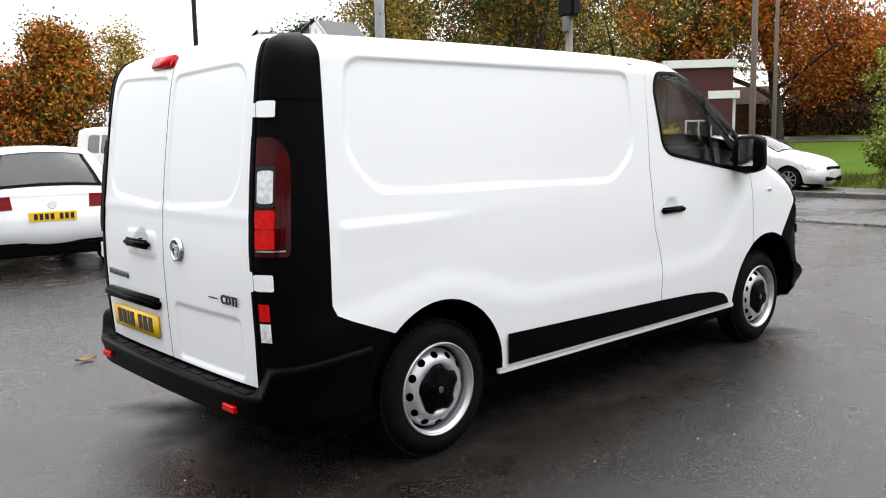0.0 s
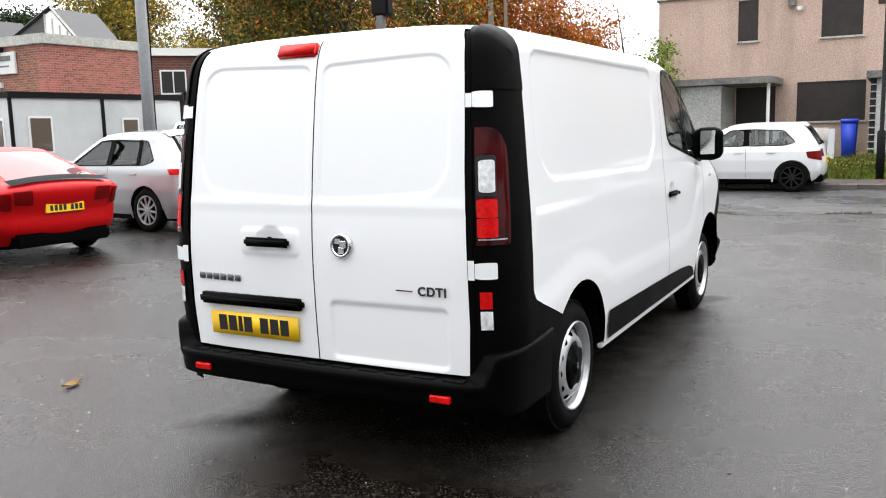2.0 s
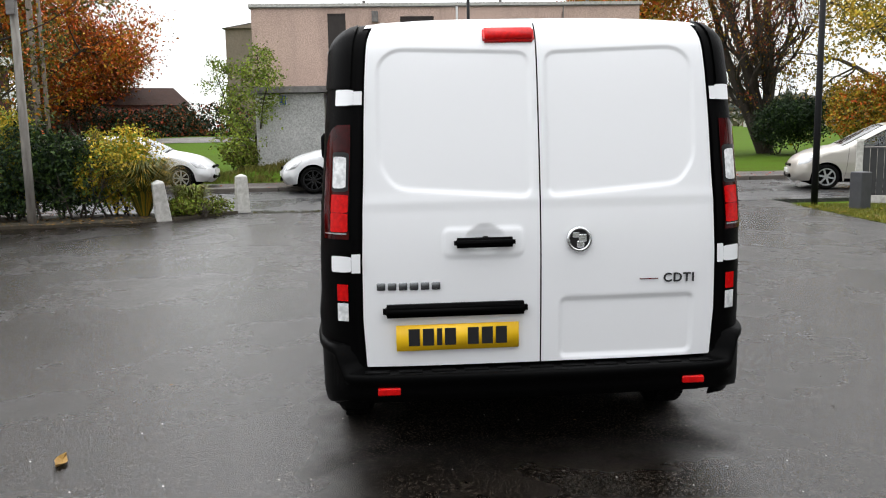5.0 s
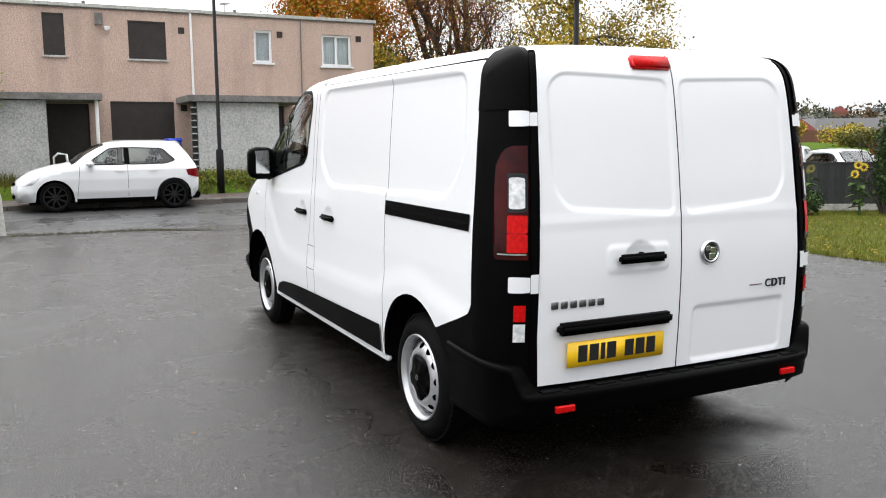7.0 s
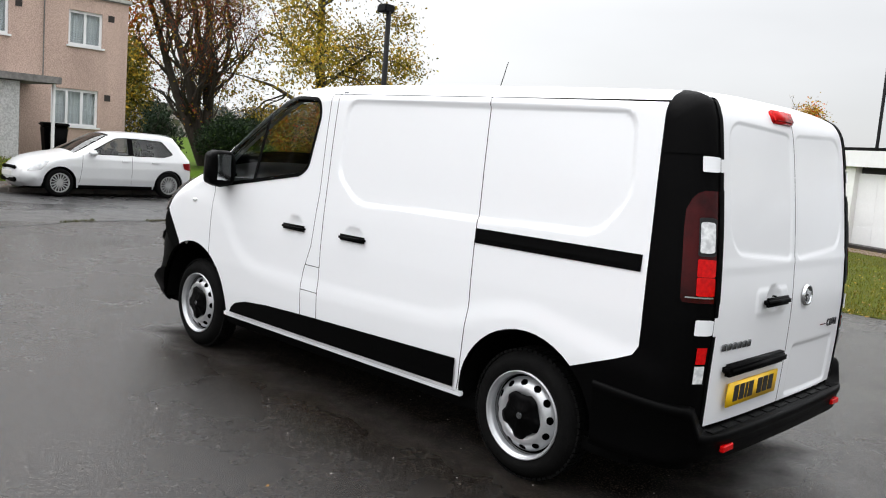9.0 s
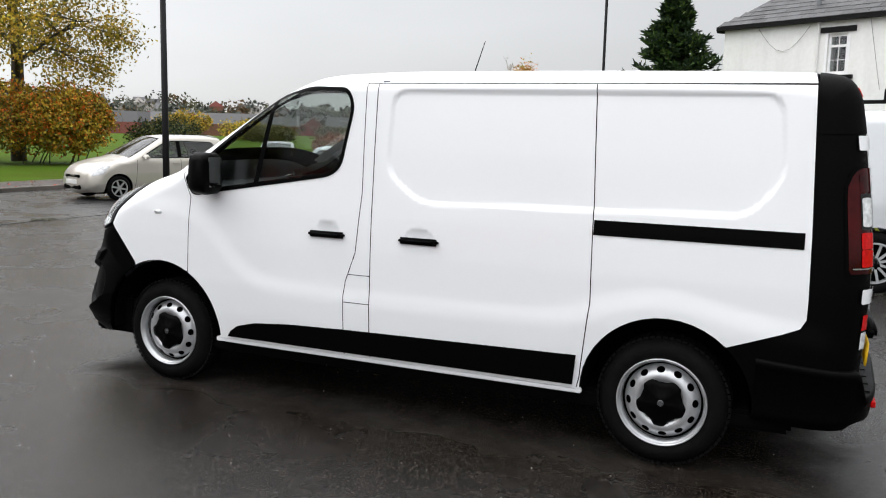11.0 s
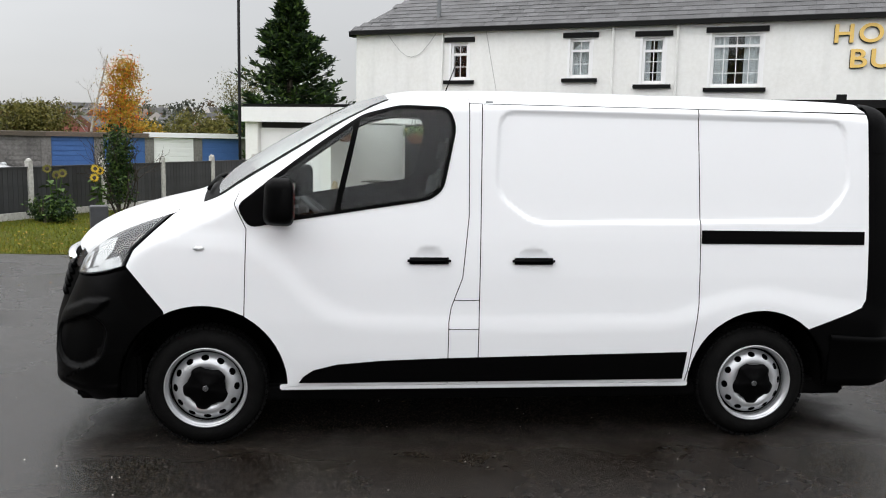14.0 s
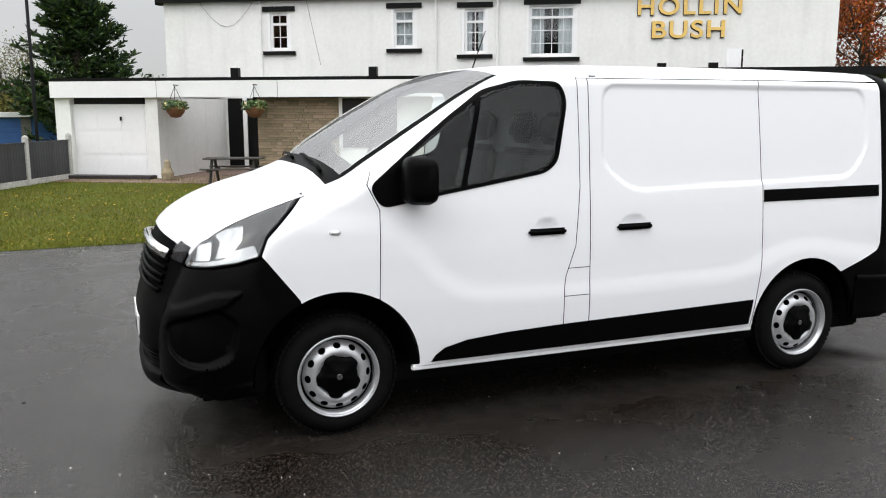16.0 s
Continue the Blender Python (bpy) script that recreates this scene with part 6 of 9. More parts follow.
for y, z in ((-1.68, 4.65), (-4.62, 4.67), (-7.2, 4.65), (-1.66, 2.40), (-7.15, 2.35)):
    slab("vent_block", X0 - 0.015, X0 + 0.01, y - 0.09, y + 0.09, z - 0.09, z + 0.09, BOARD, terrace)
slab("dark_door", X0 + 0.10, X0 + 0.14, 0.95, 2.05, 0.5, 2.50, BOARD, terrace, "dark boarded doorway")
fd = slab("front_door", X0 + 0.10, X0 + 0.14, -4.70, -3.95, 0.5, 2.50, material("dark_door_paint", (0.02, 0.012, 0.012), 0.4, grain=0.2), terrace, "dark panelled front door with glazing")
for y in (-4.55, -4.25):
    slab("door_pane", X0 + 0.09, X0 + 0.10, y, y + 0.18, 1.45, 2.25, PANE, fd)
part("downpipe", tube([(X0 - 0.05, -1.95, 0.5), (X0 - 0.05, -1.95, 5.15)], 0.035, 8), UPVC, terrace)
part("downpipe", tube([(X0 - 0.05, -5.28, 2.7), (X0 - 0.05, -5.28, 5.15)], 0.02, 6), CONCRETE, terrace)
fl = slab("floodlight", X0 - 0.14, X0, 0.47, 0.67, 4.70, 5.02, CONCRETE, terrace, "grey floodlight on the wall")
part("dome_camera", lathe([(0.0, -0.09), (0.06, -0.07), (0.08, 0.0), (0.08, 0.04)], 14, "z"), UPVC, fl).matrix_basis = pose(X0 - 0.10, 0.36, 4.62)
# porches and bin stores in front
for y0, y1, ry0, ry1, py, louv in ((2.10, 4.05, 0.75, 4.12, 0.89, None), (-3.98, -1.55, -4.95, -1.45, -4.84, -1.55)):
    st = slab("porch_store", 20.4, 20.55, y0 + 0.42 if louv is None else y0, y1 if louv is None else y1 - 0.38, 0.42, 2.50, GREY_DASH, terrace, "grey pebbledashed store under the porch roof")
    if louv is None:
        slab("store_panel", 20.402, 20.55, y0, y0 + 0.415, 0.42, 2.50, GREY_DASH, st)
        slab("store_side", 20.55, 22.38, y0, y0 + 0.12, 0.42, 2.50, GREY_DASH, st)
        slab("store_side", 20.55, 22.38, y1 - 0.12, y1, 0.42, 2.50, GREY_DASH, st)
    else:
        slab("store_panel", 20.402, 20.55, y1 - 0.375, y1 - 0.14, 0.42, 2.50, GREY_DASH, st)
        slab("store_side", 20.55, 22.38, y0, y0 + 0.12, 0.42, 2.50, GREY_DASH, st)
        for k in range(11):
            lv = slab("louvre", 20.38, 20.60, y1 - 0.13, y1 + 0.02, 0.55 + 0.18 * k, 0.58 + 0.18 * k, GREY_DASH, st)
            # dark fill coloured as the shade between two louvres
            slab("louvre_gap", 20.46, 20.60, y1 - 0.13, y1, 0.58 + 0.18 * k, 0.73 + 0.18 * k, ROOM, lv)
    slab("plinth", 20.37, 20.56, y0, y1, 0.1, 0.42, CONCRETE, st)
    pr = slab("porch_roof", 20.22, 22.39, ry0, ry1, 2.52, 2.70, CONCRETE, terrace, "weathered flat concrete porch roof", 0.01)
    part("porch_post", tube([(20.45, py, 0.4), (20.45, py, 2.52)], 0.045, 10), UPVC, terrace)
slab("street_sign", 20.36, 20.39, 3.16, 3.98, 2.18, 2.46, SIGN_WHITE, terrace, "white street name plate with bars and a blue square")
st_sign = terrace.children[-1]
slab("sign_square", 20.352, 20.36, 3.17, 3.36, 2.19, 2.45, SIGN_BLUE, st_sign)
for z, w in ((2.36, 0.40), (2.25, 0.28)):
    slab("sign_bar", 20.354, 20.36, 3.92 - w, 3.92, z - 0.022, z + 0.03, INK, st_sign)
# wheelie bin, rubble and white rail
def wheelie_bin(m, label, mat):
    t = thing("wheelie_bin", m, label, "bin")
    bm = bmesh.new()
    lo = [bm.verts.new(p) for p in ((-0.22, -0.22, 0.06), (0.22, -0.22, 0.06), (0.22, 0.22, 0.06), (-0.22, 0.22, 0.06))]
    hi = [bm.verts.new(p) for p in ((-0.29, -0.28, 0.96), (0.29, -0.28, 0.96), (0.29, 0.28, 0.96), (-0.29, 0.28, 0.96))]
    bm.faces.new(lo), bm.faces.new(hi)
    for k in range(4):
        bm.faces.new((lo[k], lo[(k + 1) % 4], hi[(k + 1) % 4], hi[k]))
    bmesh.ops.bevel(bm, geom=bm.edges[:], offset=0.03, segments=2, affect="EDGES")
    part("body", bm, mat, t, smooth=True)
    part("lid", box(-0.32, 0.34, -0.30, 0.30, 0.955, 1.06, 0.03, 2), mat, t, smooth=True)
    for s in (1, -1):
        part("wheel", lathe([(0.0, 0.03), (0.09, 0.03), (0.10, 0.0), (0.09, -0.03), (0.0, -0.03)], 16, "y"), RUBBER, t).matrix_basis = pose(0.24, s * 0.22, 0.10)
    part("handle", tube([(0.36, -0.2, 1.0), (0.36, 0.2, 1.0)], 0.015, 6), mat, t)
    return t


wheelie_bin(pose(20.9, -1.08, 0.46) @ Matrix.Diagonal((0.8, 0.72, 1.0, 1)), "bright blue wheelie bin beside the boarded house", material("blue_plastic", (0.02, 0.06, 0.55), 0.45, grain=0.1))
wheelie_bin(pose(21.4, -5.25, 0.46), "black wheelie bin beside the front door", BLACK)
tagged(part("mattress", box(21.0, 21.25, -0.62, 0.55, 0.46, 1.30, 0.06, 3), material("dirty_mattress", (0.62, 0.60, 0.56), 0.9, color2=(0.35, 0.22, 0.12), grain=0.3, stain=0.7, stain_scale=1.3), smooth=True), "stained white mattress leaning on the pink wall", "mattress")
tagged(part("hand_rail", tube([(20.2, 2.0, 0.45), (20.2, 2.0, 1.05), (20.15, 1.9, 1.15), (20.15, 1.7, 1.12), (20.15, 1.65, 0.45)], 0.03, 8), UPVC, smooth=True), "white tubular hand rail beside the doorway", "rail")

# grass bank up to the terrace
bm = bmesh.new()
rows = []
for i in range(60):
    y = 14 - 28 * i / 59 if i else 14
    row = []
    for x, z in ((18.4, 0.06), (18.9, 0.20), (19.4, 0.36), (20.0, 0.44), (20.5, 0.46), (31.0, 0.46)):
        f = min(1.0, max(0.0, (9.0 + y) / 1.5)) * min(1, max(0, (7.0 - y) / 3.0))
        row.append(bm.verts.new((x, y, -0.05 + (z + 0.05) * f + 0.03 * noise.noise(Vector((x * 2, y * 2, 0))) * (18.5 < x < 20.1))))
    rows.append(row)
for a, b in zip(rows, rows[1:]):
    for j in range(5):
        bm.faces.new((a[j], b[j], b[j + 1], a[j + 1]))
tagged(part("verge", bm, MEADOW, smooth=True), "grass bank in front of the terrace", "grass", kind="structure")

# ---- kerbs ----
kerb_mesh = None
kerb = thing("kerb", pose(0, 0, 0), "row of worn grey kerb stones along the road", "kerb", kind="structure")
for k in range(58):
    y = 20 - 0.915 * k
    if kerb_mesh is None:
        ob = part("kerb_stone", box(16.55, 16.70, -0.453, 0.453, -0.2, 0.105, 0.012, 1), KERB, kerb)
        kerb_mesh = ob.data
    else:
        ob = new("kerb_stone", kerb_mesh)
        ob.parent = kerb
    ob.location = (0.004 * math.sin(k * 2.1), y, 0.004 * math.sin(k * 1.3))

# ---- the white pub ----
PUB_M = pose(2.2, -23.3, 0, 0, 0, math.degrees(math.atan2(0.502, -0.865)))   # local x runs along the front, -y faces the yard
pub = thing("pub", PUB_M, "long white-painted pub with slate roof and gold lettering", "pub")


def pub_slab(name, s0, s1, o0, o1, z0, z1, mat, parent=None, label="", bevel=0.0):
    """A block along the front: s along it, o outwards from the wall."""
    ob = part(name, box(s0, s1, -o1, -o0, z0, z1, bevel), mat, parent or pub, label)
    return ob


# front wall with openings, built across y and turned
pub_holes = [(3.42, 4.00, 3.52, 4.62), (7.27, 7.90, 3.55, 4.65), (9.40, 10.02, 3.36, 4.63), (11.30, 12.62, 3.26, 4.68)]


def pub_front(ob):
    """Turn a child built by the x-facing tools (y along, -x outwards) so that it runs along the pub's front."""
    ob.matrix_parent_inverse = Matrix()
    ob.matrix_basis = Matrix(((0, 1, 0, 0), (1, 0, 0, 0), (0, 0, 1, 0), (0, 0, 0, 1)))
    return ob


pub_front(wall_with_holes("front_wall", 0.0, 0.35, 0.0, 19.85, -0.3, 5.0, pub_holes, PUB_WHITE, pub))
pub_slab("end_wall", 0.0, 0.3, -7.0, -0.35, -0.3, 5.0, PUB_WHITE)
pub_slab("end_wall", 19.55, 19.85, -7.0, -0.35, -0.3, 5.0, PUB_WHITE)
pub_slab("back_wall", 0.3, 19.55, -7.0, -6.7, -0.3, 5.0, PUB_WHITE)
for i, ((s0, s1, z0, z1), (bx, bz), tr) in enumerate(zip(pub_holes, ((1, 1), (1, 1), (1, 2), (3, 2)), (0.33, 0.33, 0.36, 0.32))):
    w = pub_front(window(pub, s0, s1, z0, z1, 0.0, 1, bars=(bx, bz), transom=z1 - tr, deep=0.06, curtain="pair" if i in (2, 3) else ("full" if i == 1 else None)))
    ext = 0.22 if i < 3 else 0.16
    pub_slab("lintel", s0 - ext, s1 + ext, -0.02, 0.05, z1 + 0.04, z1 + 0.19, BLACK_PAINT, label="black painted lintel")
    pub_slab("sill", s0 - ext, s1 + ext, -0.02, 0.09, z0 - 0.15, z0 - 0.04, BLACK_PAINT, label="black painted sill")
    pub_slab("surround", s0 - 0.07, s0, 0.0, 0.012, z0 - 0.03, z1 + 0.04, UPVC)
    pub_slab("surround", s1, s1 + 0.07, 0.0, 0.012, z0 - 0.03, z1 + 0.04, UPVC)
pub_slab("gutter", -0.18, 17.2, 0.02, 0.20, 4.97, 5.09, BLACK_PAINT, label="black gutter under the eaves")
pub_slab("gable_verge", -0.22, -0.10, -0.2, 0.12, 4.92, 5.10, BLACK_PAINT)
for s, mat in ((8.55, PUB_WHITE), (10.38, PUB_WHITE), (3.14, PUB_WHITE)):
    part("downpipe", tube([(s, -0.06, 2.6), (s, -0.06, 5.0)], 0.035, 8), mat, pub)
for s0, s1 in ((1.2, 2.9), (4.6, 5.0)):
    part("cable", tube([(s0 + (s1 - s0) * k / 8, -0.03, 4.95 - 1.2 * math.sin(math.pi * k / 8) * (0.6 if s0 < 2 else 0) - (1.9 * k / 8 if s0 > 2 else 0)) for k in range(9)], 0.006, 5), CONCRETE, pub)
# slate roof in courses
rv = bmesh.new()
eav = [rv.verts.new(p) for p in ((-0.15, -0.12, 5.08), (19.85, -0.12, 5.08), (19.85, 3.5, 7.35), (1.8, 3.5, 7.35))]
rv.faces.new(eav)
bk = [rv.verts.new(p) for p in ((-0.15, 7.1, 5.08), (19.85, 7.1, 5.08))]
rv.faces.new((eav[3], eav[2], bk[1], bk[0]))
rv.faces.new((eav[0], eav[3], bk[0]))
part("roof_deck", rv, SLATE, pub)
vs, fs = [], []
run, rise = 3.62 * 1.25 / 15, 2.27 * 1.25 / 15
unit = bpy.data.meshes.new("slate")
unit.from_pydata([(0, 0, 0.012), (0.38, 0, 0.012), (0.38, run, rise - 0.008), (0, run, rise - 0.008), (0, 0, 0), (0.38, 0, 0), (0.38, run, rise - 0.014), (0, run, rise - 0.014)], [],
                 [(0, 1, 2, 3), (0, 4, 5, 1), (1, 5, 6, 2), (3, 7, 4, 0), (7, 6, 5, 4)])
for c in range(15):
    f0, f1 = c / 15, (c + 1.25) / 15
    for k in range(52):
        s0 = -0.15 + 0.39 * k + (0.19 if c % 2 else 0)
        if s0 < -0.15 + 1.95 * f0 or s0 > 19.6:
            continue
        s1 = s0 + 0.38
        z = lambda f: 5.08 + 2.27 * min(f, 1)
        o = lambda f: -0.14 + 3.62 * min(f, 1)
        lift = 0.020 + 0.006 * random.random()
        if c < 6:                                    # the lower courses, slate by slate
            piece = link_mesh("slate", unit, SLATE, pub)
            piece.matrix_basis = pose(s0, o(f0), z(f0) + lift, random.uniform(-0.6, 0.6), 0, random.uniform(-0.5, 0.5))
            continue
        b = len(vs)
        vs += [(s0, o(f0), z(f0) + lift + 0.012), (s1, o(f0), z(f0) + lift + 0.012), (s1, o(f1), z(f1) + lift - 0.008), (s0, o(f1), z(f1) + lift - 0.008),
               (s0, o(f0), z(f0) + lift), (s1, o(f0), z(f0) + lift)]
        fs += [(b, b + 1, b + 2, b + 3), (b, b + 4, b + 5, b + 1)]
sl = raw("upper_slating", vs, fs, SLATE, pub, "upper courses of dark wet slates", smooth=False)
tagged(sl, kind="stuff")
part("roof_vent", tube([(2.7, 0.6, 5.5), (2.7, 0.6, 6.2)], 0.07, 10), GALV, pub)
part("ridge", tube([(1.8, 3.5, 7.38), (19.85, 3.5, 7.38)], 0.09, 8), SLATE, pub)
# gold letters with a dark backing
for text, s, z, size in (("HOLLIN", 15.82, 4.575, 0.67), ("BUSH", 15.81, 3.93, 0.67)):
    wide = Matrix.Diagonal((1.11 if len(text) > 4 else 1.19, 1, 1, 1))
    fr = PUB_M @ pose(s, -0.05, z, 90, 0, 0) @ wide
    lettering(text, size, 0.02, GOLD, pub, fr, "sign_lettering", 1.16 if len(text) > 4 else 1.12)
    lettering(text, size, 0.012, INK, pub, PUB_M @ pose(s - 0.02, -0.02, z - 0.025, 90, 0, 0) @ wide, "letter_shadow", 1.16 if len(text) > 4 else 1.12)
# flat-roofed front extension with garage
EX = 5.5
fas = pub_slab("fascia", -0.40, 13.0, EX - 0.10, EX + 0.12, 2.02, 2.42, UPVC, label="deep white fascia board")
for s0, s1, o0 in ((-0.38, 2.42, 0.02), (2.424, 4.80, EX - 0.9), (4.804, 13.0, 0.02)):
    pub_slab("felt_roof", s0, s1, o0, EX + 0.10, 2.42, 2.50, BLACK_PAINT)
pub_slab("fascia_joint", 2.45, 2.46, EX + 0.12, EX + 0.123, 2.02, 2.42, CONCRETE, fas)
pub_slab("fascia_joint", 5.55, 5.56, EX + 0.12, EX + 0.123, 2.02, 2.42, CONCRETE, fas)
pub_slab("pier", -0.36, 0.05, EX - 0.35, EX, -0.2, 2.02, PUB_WHITE)
pub_slab("pier", 2.08, 2.40, EX - 0.35, EX, -0.2, 2.02, PUB_WHITE)
pub_slab("side_wall", -0.36, -0.10, 0.0, EX - 0.35, -0.2, 2.02, PUB_WHITE)
pub_slab("return_wall", 2.20, 2.402, 1.25, EX - 0.35, -0.2, 2.02, PUB_WHITE)
pub_slab("recess_wall", 2.20, 6.9, 1.0, 1.25, -0.2, 2.42, PUB_WHITE)
gd = pub_slab("garage_door", 0.05, 2.08, EX - 0.20, EX - 0.14, -0.15, 1.86, UPVC, label="white panelled up-and-over garage door")
pub_slab("door_shadow_gap", 0.05, 2.08, EX - 0.28, EX - 0.20, 1.86, 2.02, ROOM)
for k in range(3):
    for c in range(3):
        pub_slab("door_panel", 0.14 + 0.64 * c, 0.70 + 0.64 * c, EX - 0.142, EX - 0.130, 0.02 + 0.60 * k, 0.52 + 0.60 * k, UPVC, gd, bevel=0.01)
pub_slab("door_handle", 1.32, 1.36, EX - 0.13, EX - 0.10, 1.45, 1.55, IRON, gd)
pub_slab("step", -0.1, 2.30, EX, EX + 0.40, -0.3, 0.10, material("blue_brick_edge", (0.03, 0.025, 0.024), 0.6, grain=0.4), bevel=0.01)
en = pub_slab("entrance_door", 2.50, 2.98, 1.255, 1.31, -0.1, 2.05, BLACK_PAINT, label="black entrance door in a deep recess")
pub_slab("entrance_frame", 2.98, 3.10, 1.255, 1.36, -0.1, 2.10, UPVC, en)
pub_slab("entrance_door", 3.10, 3.60, 1.255, 1.31, -0.1, 2.05, BLACK_PAINT)
pub_slab("wall_end", 4.76, 4.868, 1.255, EX - 0.31, -0.2, 2.30, BLACK_PAINT)
sw0 = pub_slab("stone_wall", 4.87, 6.95, EX - 0.60, EX - 0.31, -0.2, 2.02, MORTAR, label="coursed sandstone wall")
pub_slab("long_wall", 6.95, 13.0, EX - 0.60, EX - 0.30, -0.2, 2.02, PUB_WHITE)
wb0 = pub_slab("extension_window", 7.05, 8.4, EX - 0.30, EX - 0.27, 0.8, 1.98, ROOM)
pub_slab("frame", 6.97, 7.05, EX - 0.30, EX - 0.25, 0.8, 2.0, UPVC, wb0)
# dark timber shelter at the far end
sh0 = pub_slab("shelter_roof", 12.9, 20.4, 2.5, EX + 0.3, 2.46, 2.62, BLACK_PAINT, label="dark felt roof of a timber shelter")
for k in range(6):
    pub_slab("shelter_post", 13.2 + 1.35 * k, 13.3 + 1.35 * k, EX, EX + 0.1, -0.2, 2.46, GALV)
    pub_slab("shelter_panel", 13.3 + 1.35 * k, 14.55 + 1.35 * k, EX + 0.02, EX + 0.07, -0.2, 1.05, material("dark_grey_board", (0.06, 0.065, 0.07), 0.7, grain=0.3) if k == 0 else bpy.data.materials["dark_grey_board"])
pub_slab("shelter_back", 13.0, 20.3, 2.4, 2.5, -0.2, 2.46, ROOM)
for s in (4.3, 7.8, 14.6, 15.75):
    sp = pub_slab("floodlight", s - 0.10, s + 0.10, EX - 0.5, EX - 0.34, 2.50 if s < 12 else 2.62, 2.74 if s < 12 else 2.76, BLACK_PAINT, label="black floodlight on the flat roof")
ac = pub_slab("air_unit", 16.02, 16.34, EX - 0.6, EX - 0.3, 2.62, 3.06, UPVC, label="white air unit with dark sides", bevel=0.02)
pub_slab("unit_grille", 16.34, 16.38, EX - 0.58, EX - 0.32, 2.64, 3.04, BLACK_PAINT, ac)
# stones of the coursed wall
stone_mesh = []
for v in range(3):
    bm = box(-0.5, 0.5, 0.0, 1.0, -0.5, 0.5, 0.06, 1)
    mesh = bpy.data.meshes.new("stone")
    bm.to_mesh(mesh)
    bm.free()
    mesh.materials.append(STONE)
    stone_mesh.append(mesh)
rnd = random.Random(4)
z = -0.12
while z < 1.98:
    hgt = min(rnd.uniform(0.05, 0.095), 2.02 - z)
    s = 4.88
    while s < 6.92:
        wid = min(rnd.uniform(0.12, 0.34), 6.94 - s)
        ob = new("stone", rnd.choice(stone_mesh))
        ob.parent = sw0
        ob.matrix_basis = Matrix.Translation((s + wid / 2, -EX + 0.315, z + hgt / 2)) @ Matrix.Diagonal((wid - 0.012, -rnd.uniform(0.025, 0.05), hgt - 0.012, 1))
        s += wid
    z += hgt


def hanging_basket(m, label):
    t = thing("hanging_basket", m, label, "hanging basket", "baskets on the pub front")
    part("bowl", lathe([(0.0, -0.22), (0.10, -0.20), (0.18, -0.10), (0.21, 0.0), (0.19, 0.0)], 20, "z"), material("coir", (0.20, 0.09, 0.04), 0.9, grain=0.5, scale=30) if "coir" not in bpy.data.materials else bpy.data.materials["coir"], t, smooth=True)
    for k in range(3):
        a = 2.1 * k
        part("chain", tube([(0.2 * math.cos(a), 0.2 * math.sin(a), 0.0), (0, 0, 0.42)], 0.006, 5), IRON, t)
    part("bracket", tube([(0, 0.35, 0.45), (0, -0.05, 0.45), (0, 0.0, 0.42)], 0.012, 6), IRON, t)
    r2 = random.Random(9)
    vs, fs, vs2, fs2 = [], [], [], []
    for k in range(420):
        a, rr = r2.uniform(0, 6.28), 0.27 * math.sqrt(r2.random())
        p = Vector((rr * math.cos(a), rr * math.sin(a), 0.02 + r2.uniform(-0.10, 0.14) * (1 - rr * 1.5)))
        u, w = Vector((r2.gauss(0, 1), r2.gauss(0, 1), r2.gauss(0, 0.5))).normalized() * 0.035, Vector((r2.gauss(0, 1), r2.gauss(0, 1), r2.gauss(0, 1))).normalized() * 0.03
        tv, tf = (vs2, fs2) if k % 9 == 0 else (vs, fs)
        b = len(tv)
        tv += [p - u, p + w, p + u, p - w]
        tf.append((b, b + 1, b + 2, b + 3))
    raw("leaves", vs, fs, material("basket_leaf", (0.06, 0.11, 0.03), 0.7, island=0.4) if "basket_leaf" not in bpy.data.materials else bpy.data.materials["basket_leaf"], t, smooth=False)
    raw("flowers", vs2, fs2, material("basket_flower", (0.65, 0.55, 0.25), 0.7, island=0.4) if "basket_flower" not in bpy.data.materials else bpy.data.materials["basket_flower"], t, smooth=False)
    return t


hanging_basket(PUB_M @ pose(3.02, -EX - 0.30, 1.78) @ Matrix.Scale(1.18, 4), "hanging basket of green plants and pale flowers on the fascia")
hanging_basket(PUB_M @ pose(5.04, -EX - 0.30, 1.78) @ Matrix.Scale(1.18, 4), "hanging basket of green plants and pale flowers on the fascia")
hanging_basket(PUB_M @ pose(19.0, -EX - 0.40, 1.75), "hanging basket with white flowers by the dark shelter")


OLD_WOOD = material("dark_wet_wood", (0.045, 0.040, 0.034), 0.75, color2=(0.02, 0.018, 0.015), grain=0.6, scale=10, stain=0.4, per_object=0.2)


def picnic_table(m):
    t = thing("picnic_table", m, "weathered dark wooden picnic table on the paving", "table")
    for k in range(5):
        part("top_plank", box(-0.85, 0.85, -0.36 + 0.15 * k, -0.225 + 0.15 * k, 0.70, 0.74, 0.005, 1), OLD_WOOD, t)
    for s in (1, -1):
        for k in (0, 1):
            part("bench_plank", box(-0.85, 0.85, s * (0.62 + 0.14 * k) - 0.06, s * (0.62 + 0.14 * k) + 0.06, 0.42, 0.455, 0.005, 1), OLD_WOOD, t)
        for x in (0.6, -0.6):
            part("leg", tube([(x, s * 0.62, 0.0), (x, s * 0.20, 0.70)], 0.045, 4), OLD_WOOD, t)
    for x in (0.6, -0.6):
        part("cross_beam", box(x - 0.04, x + 0.04, -0.78, 0.78, 0.36, 0.42), OLD_WOOD, t)
    return t


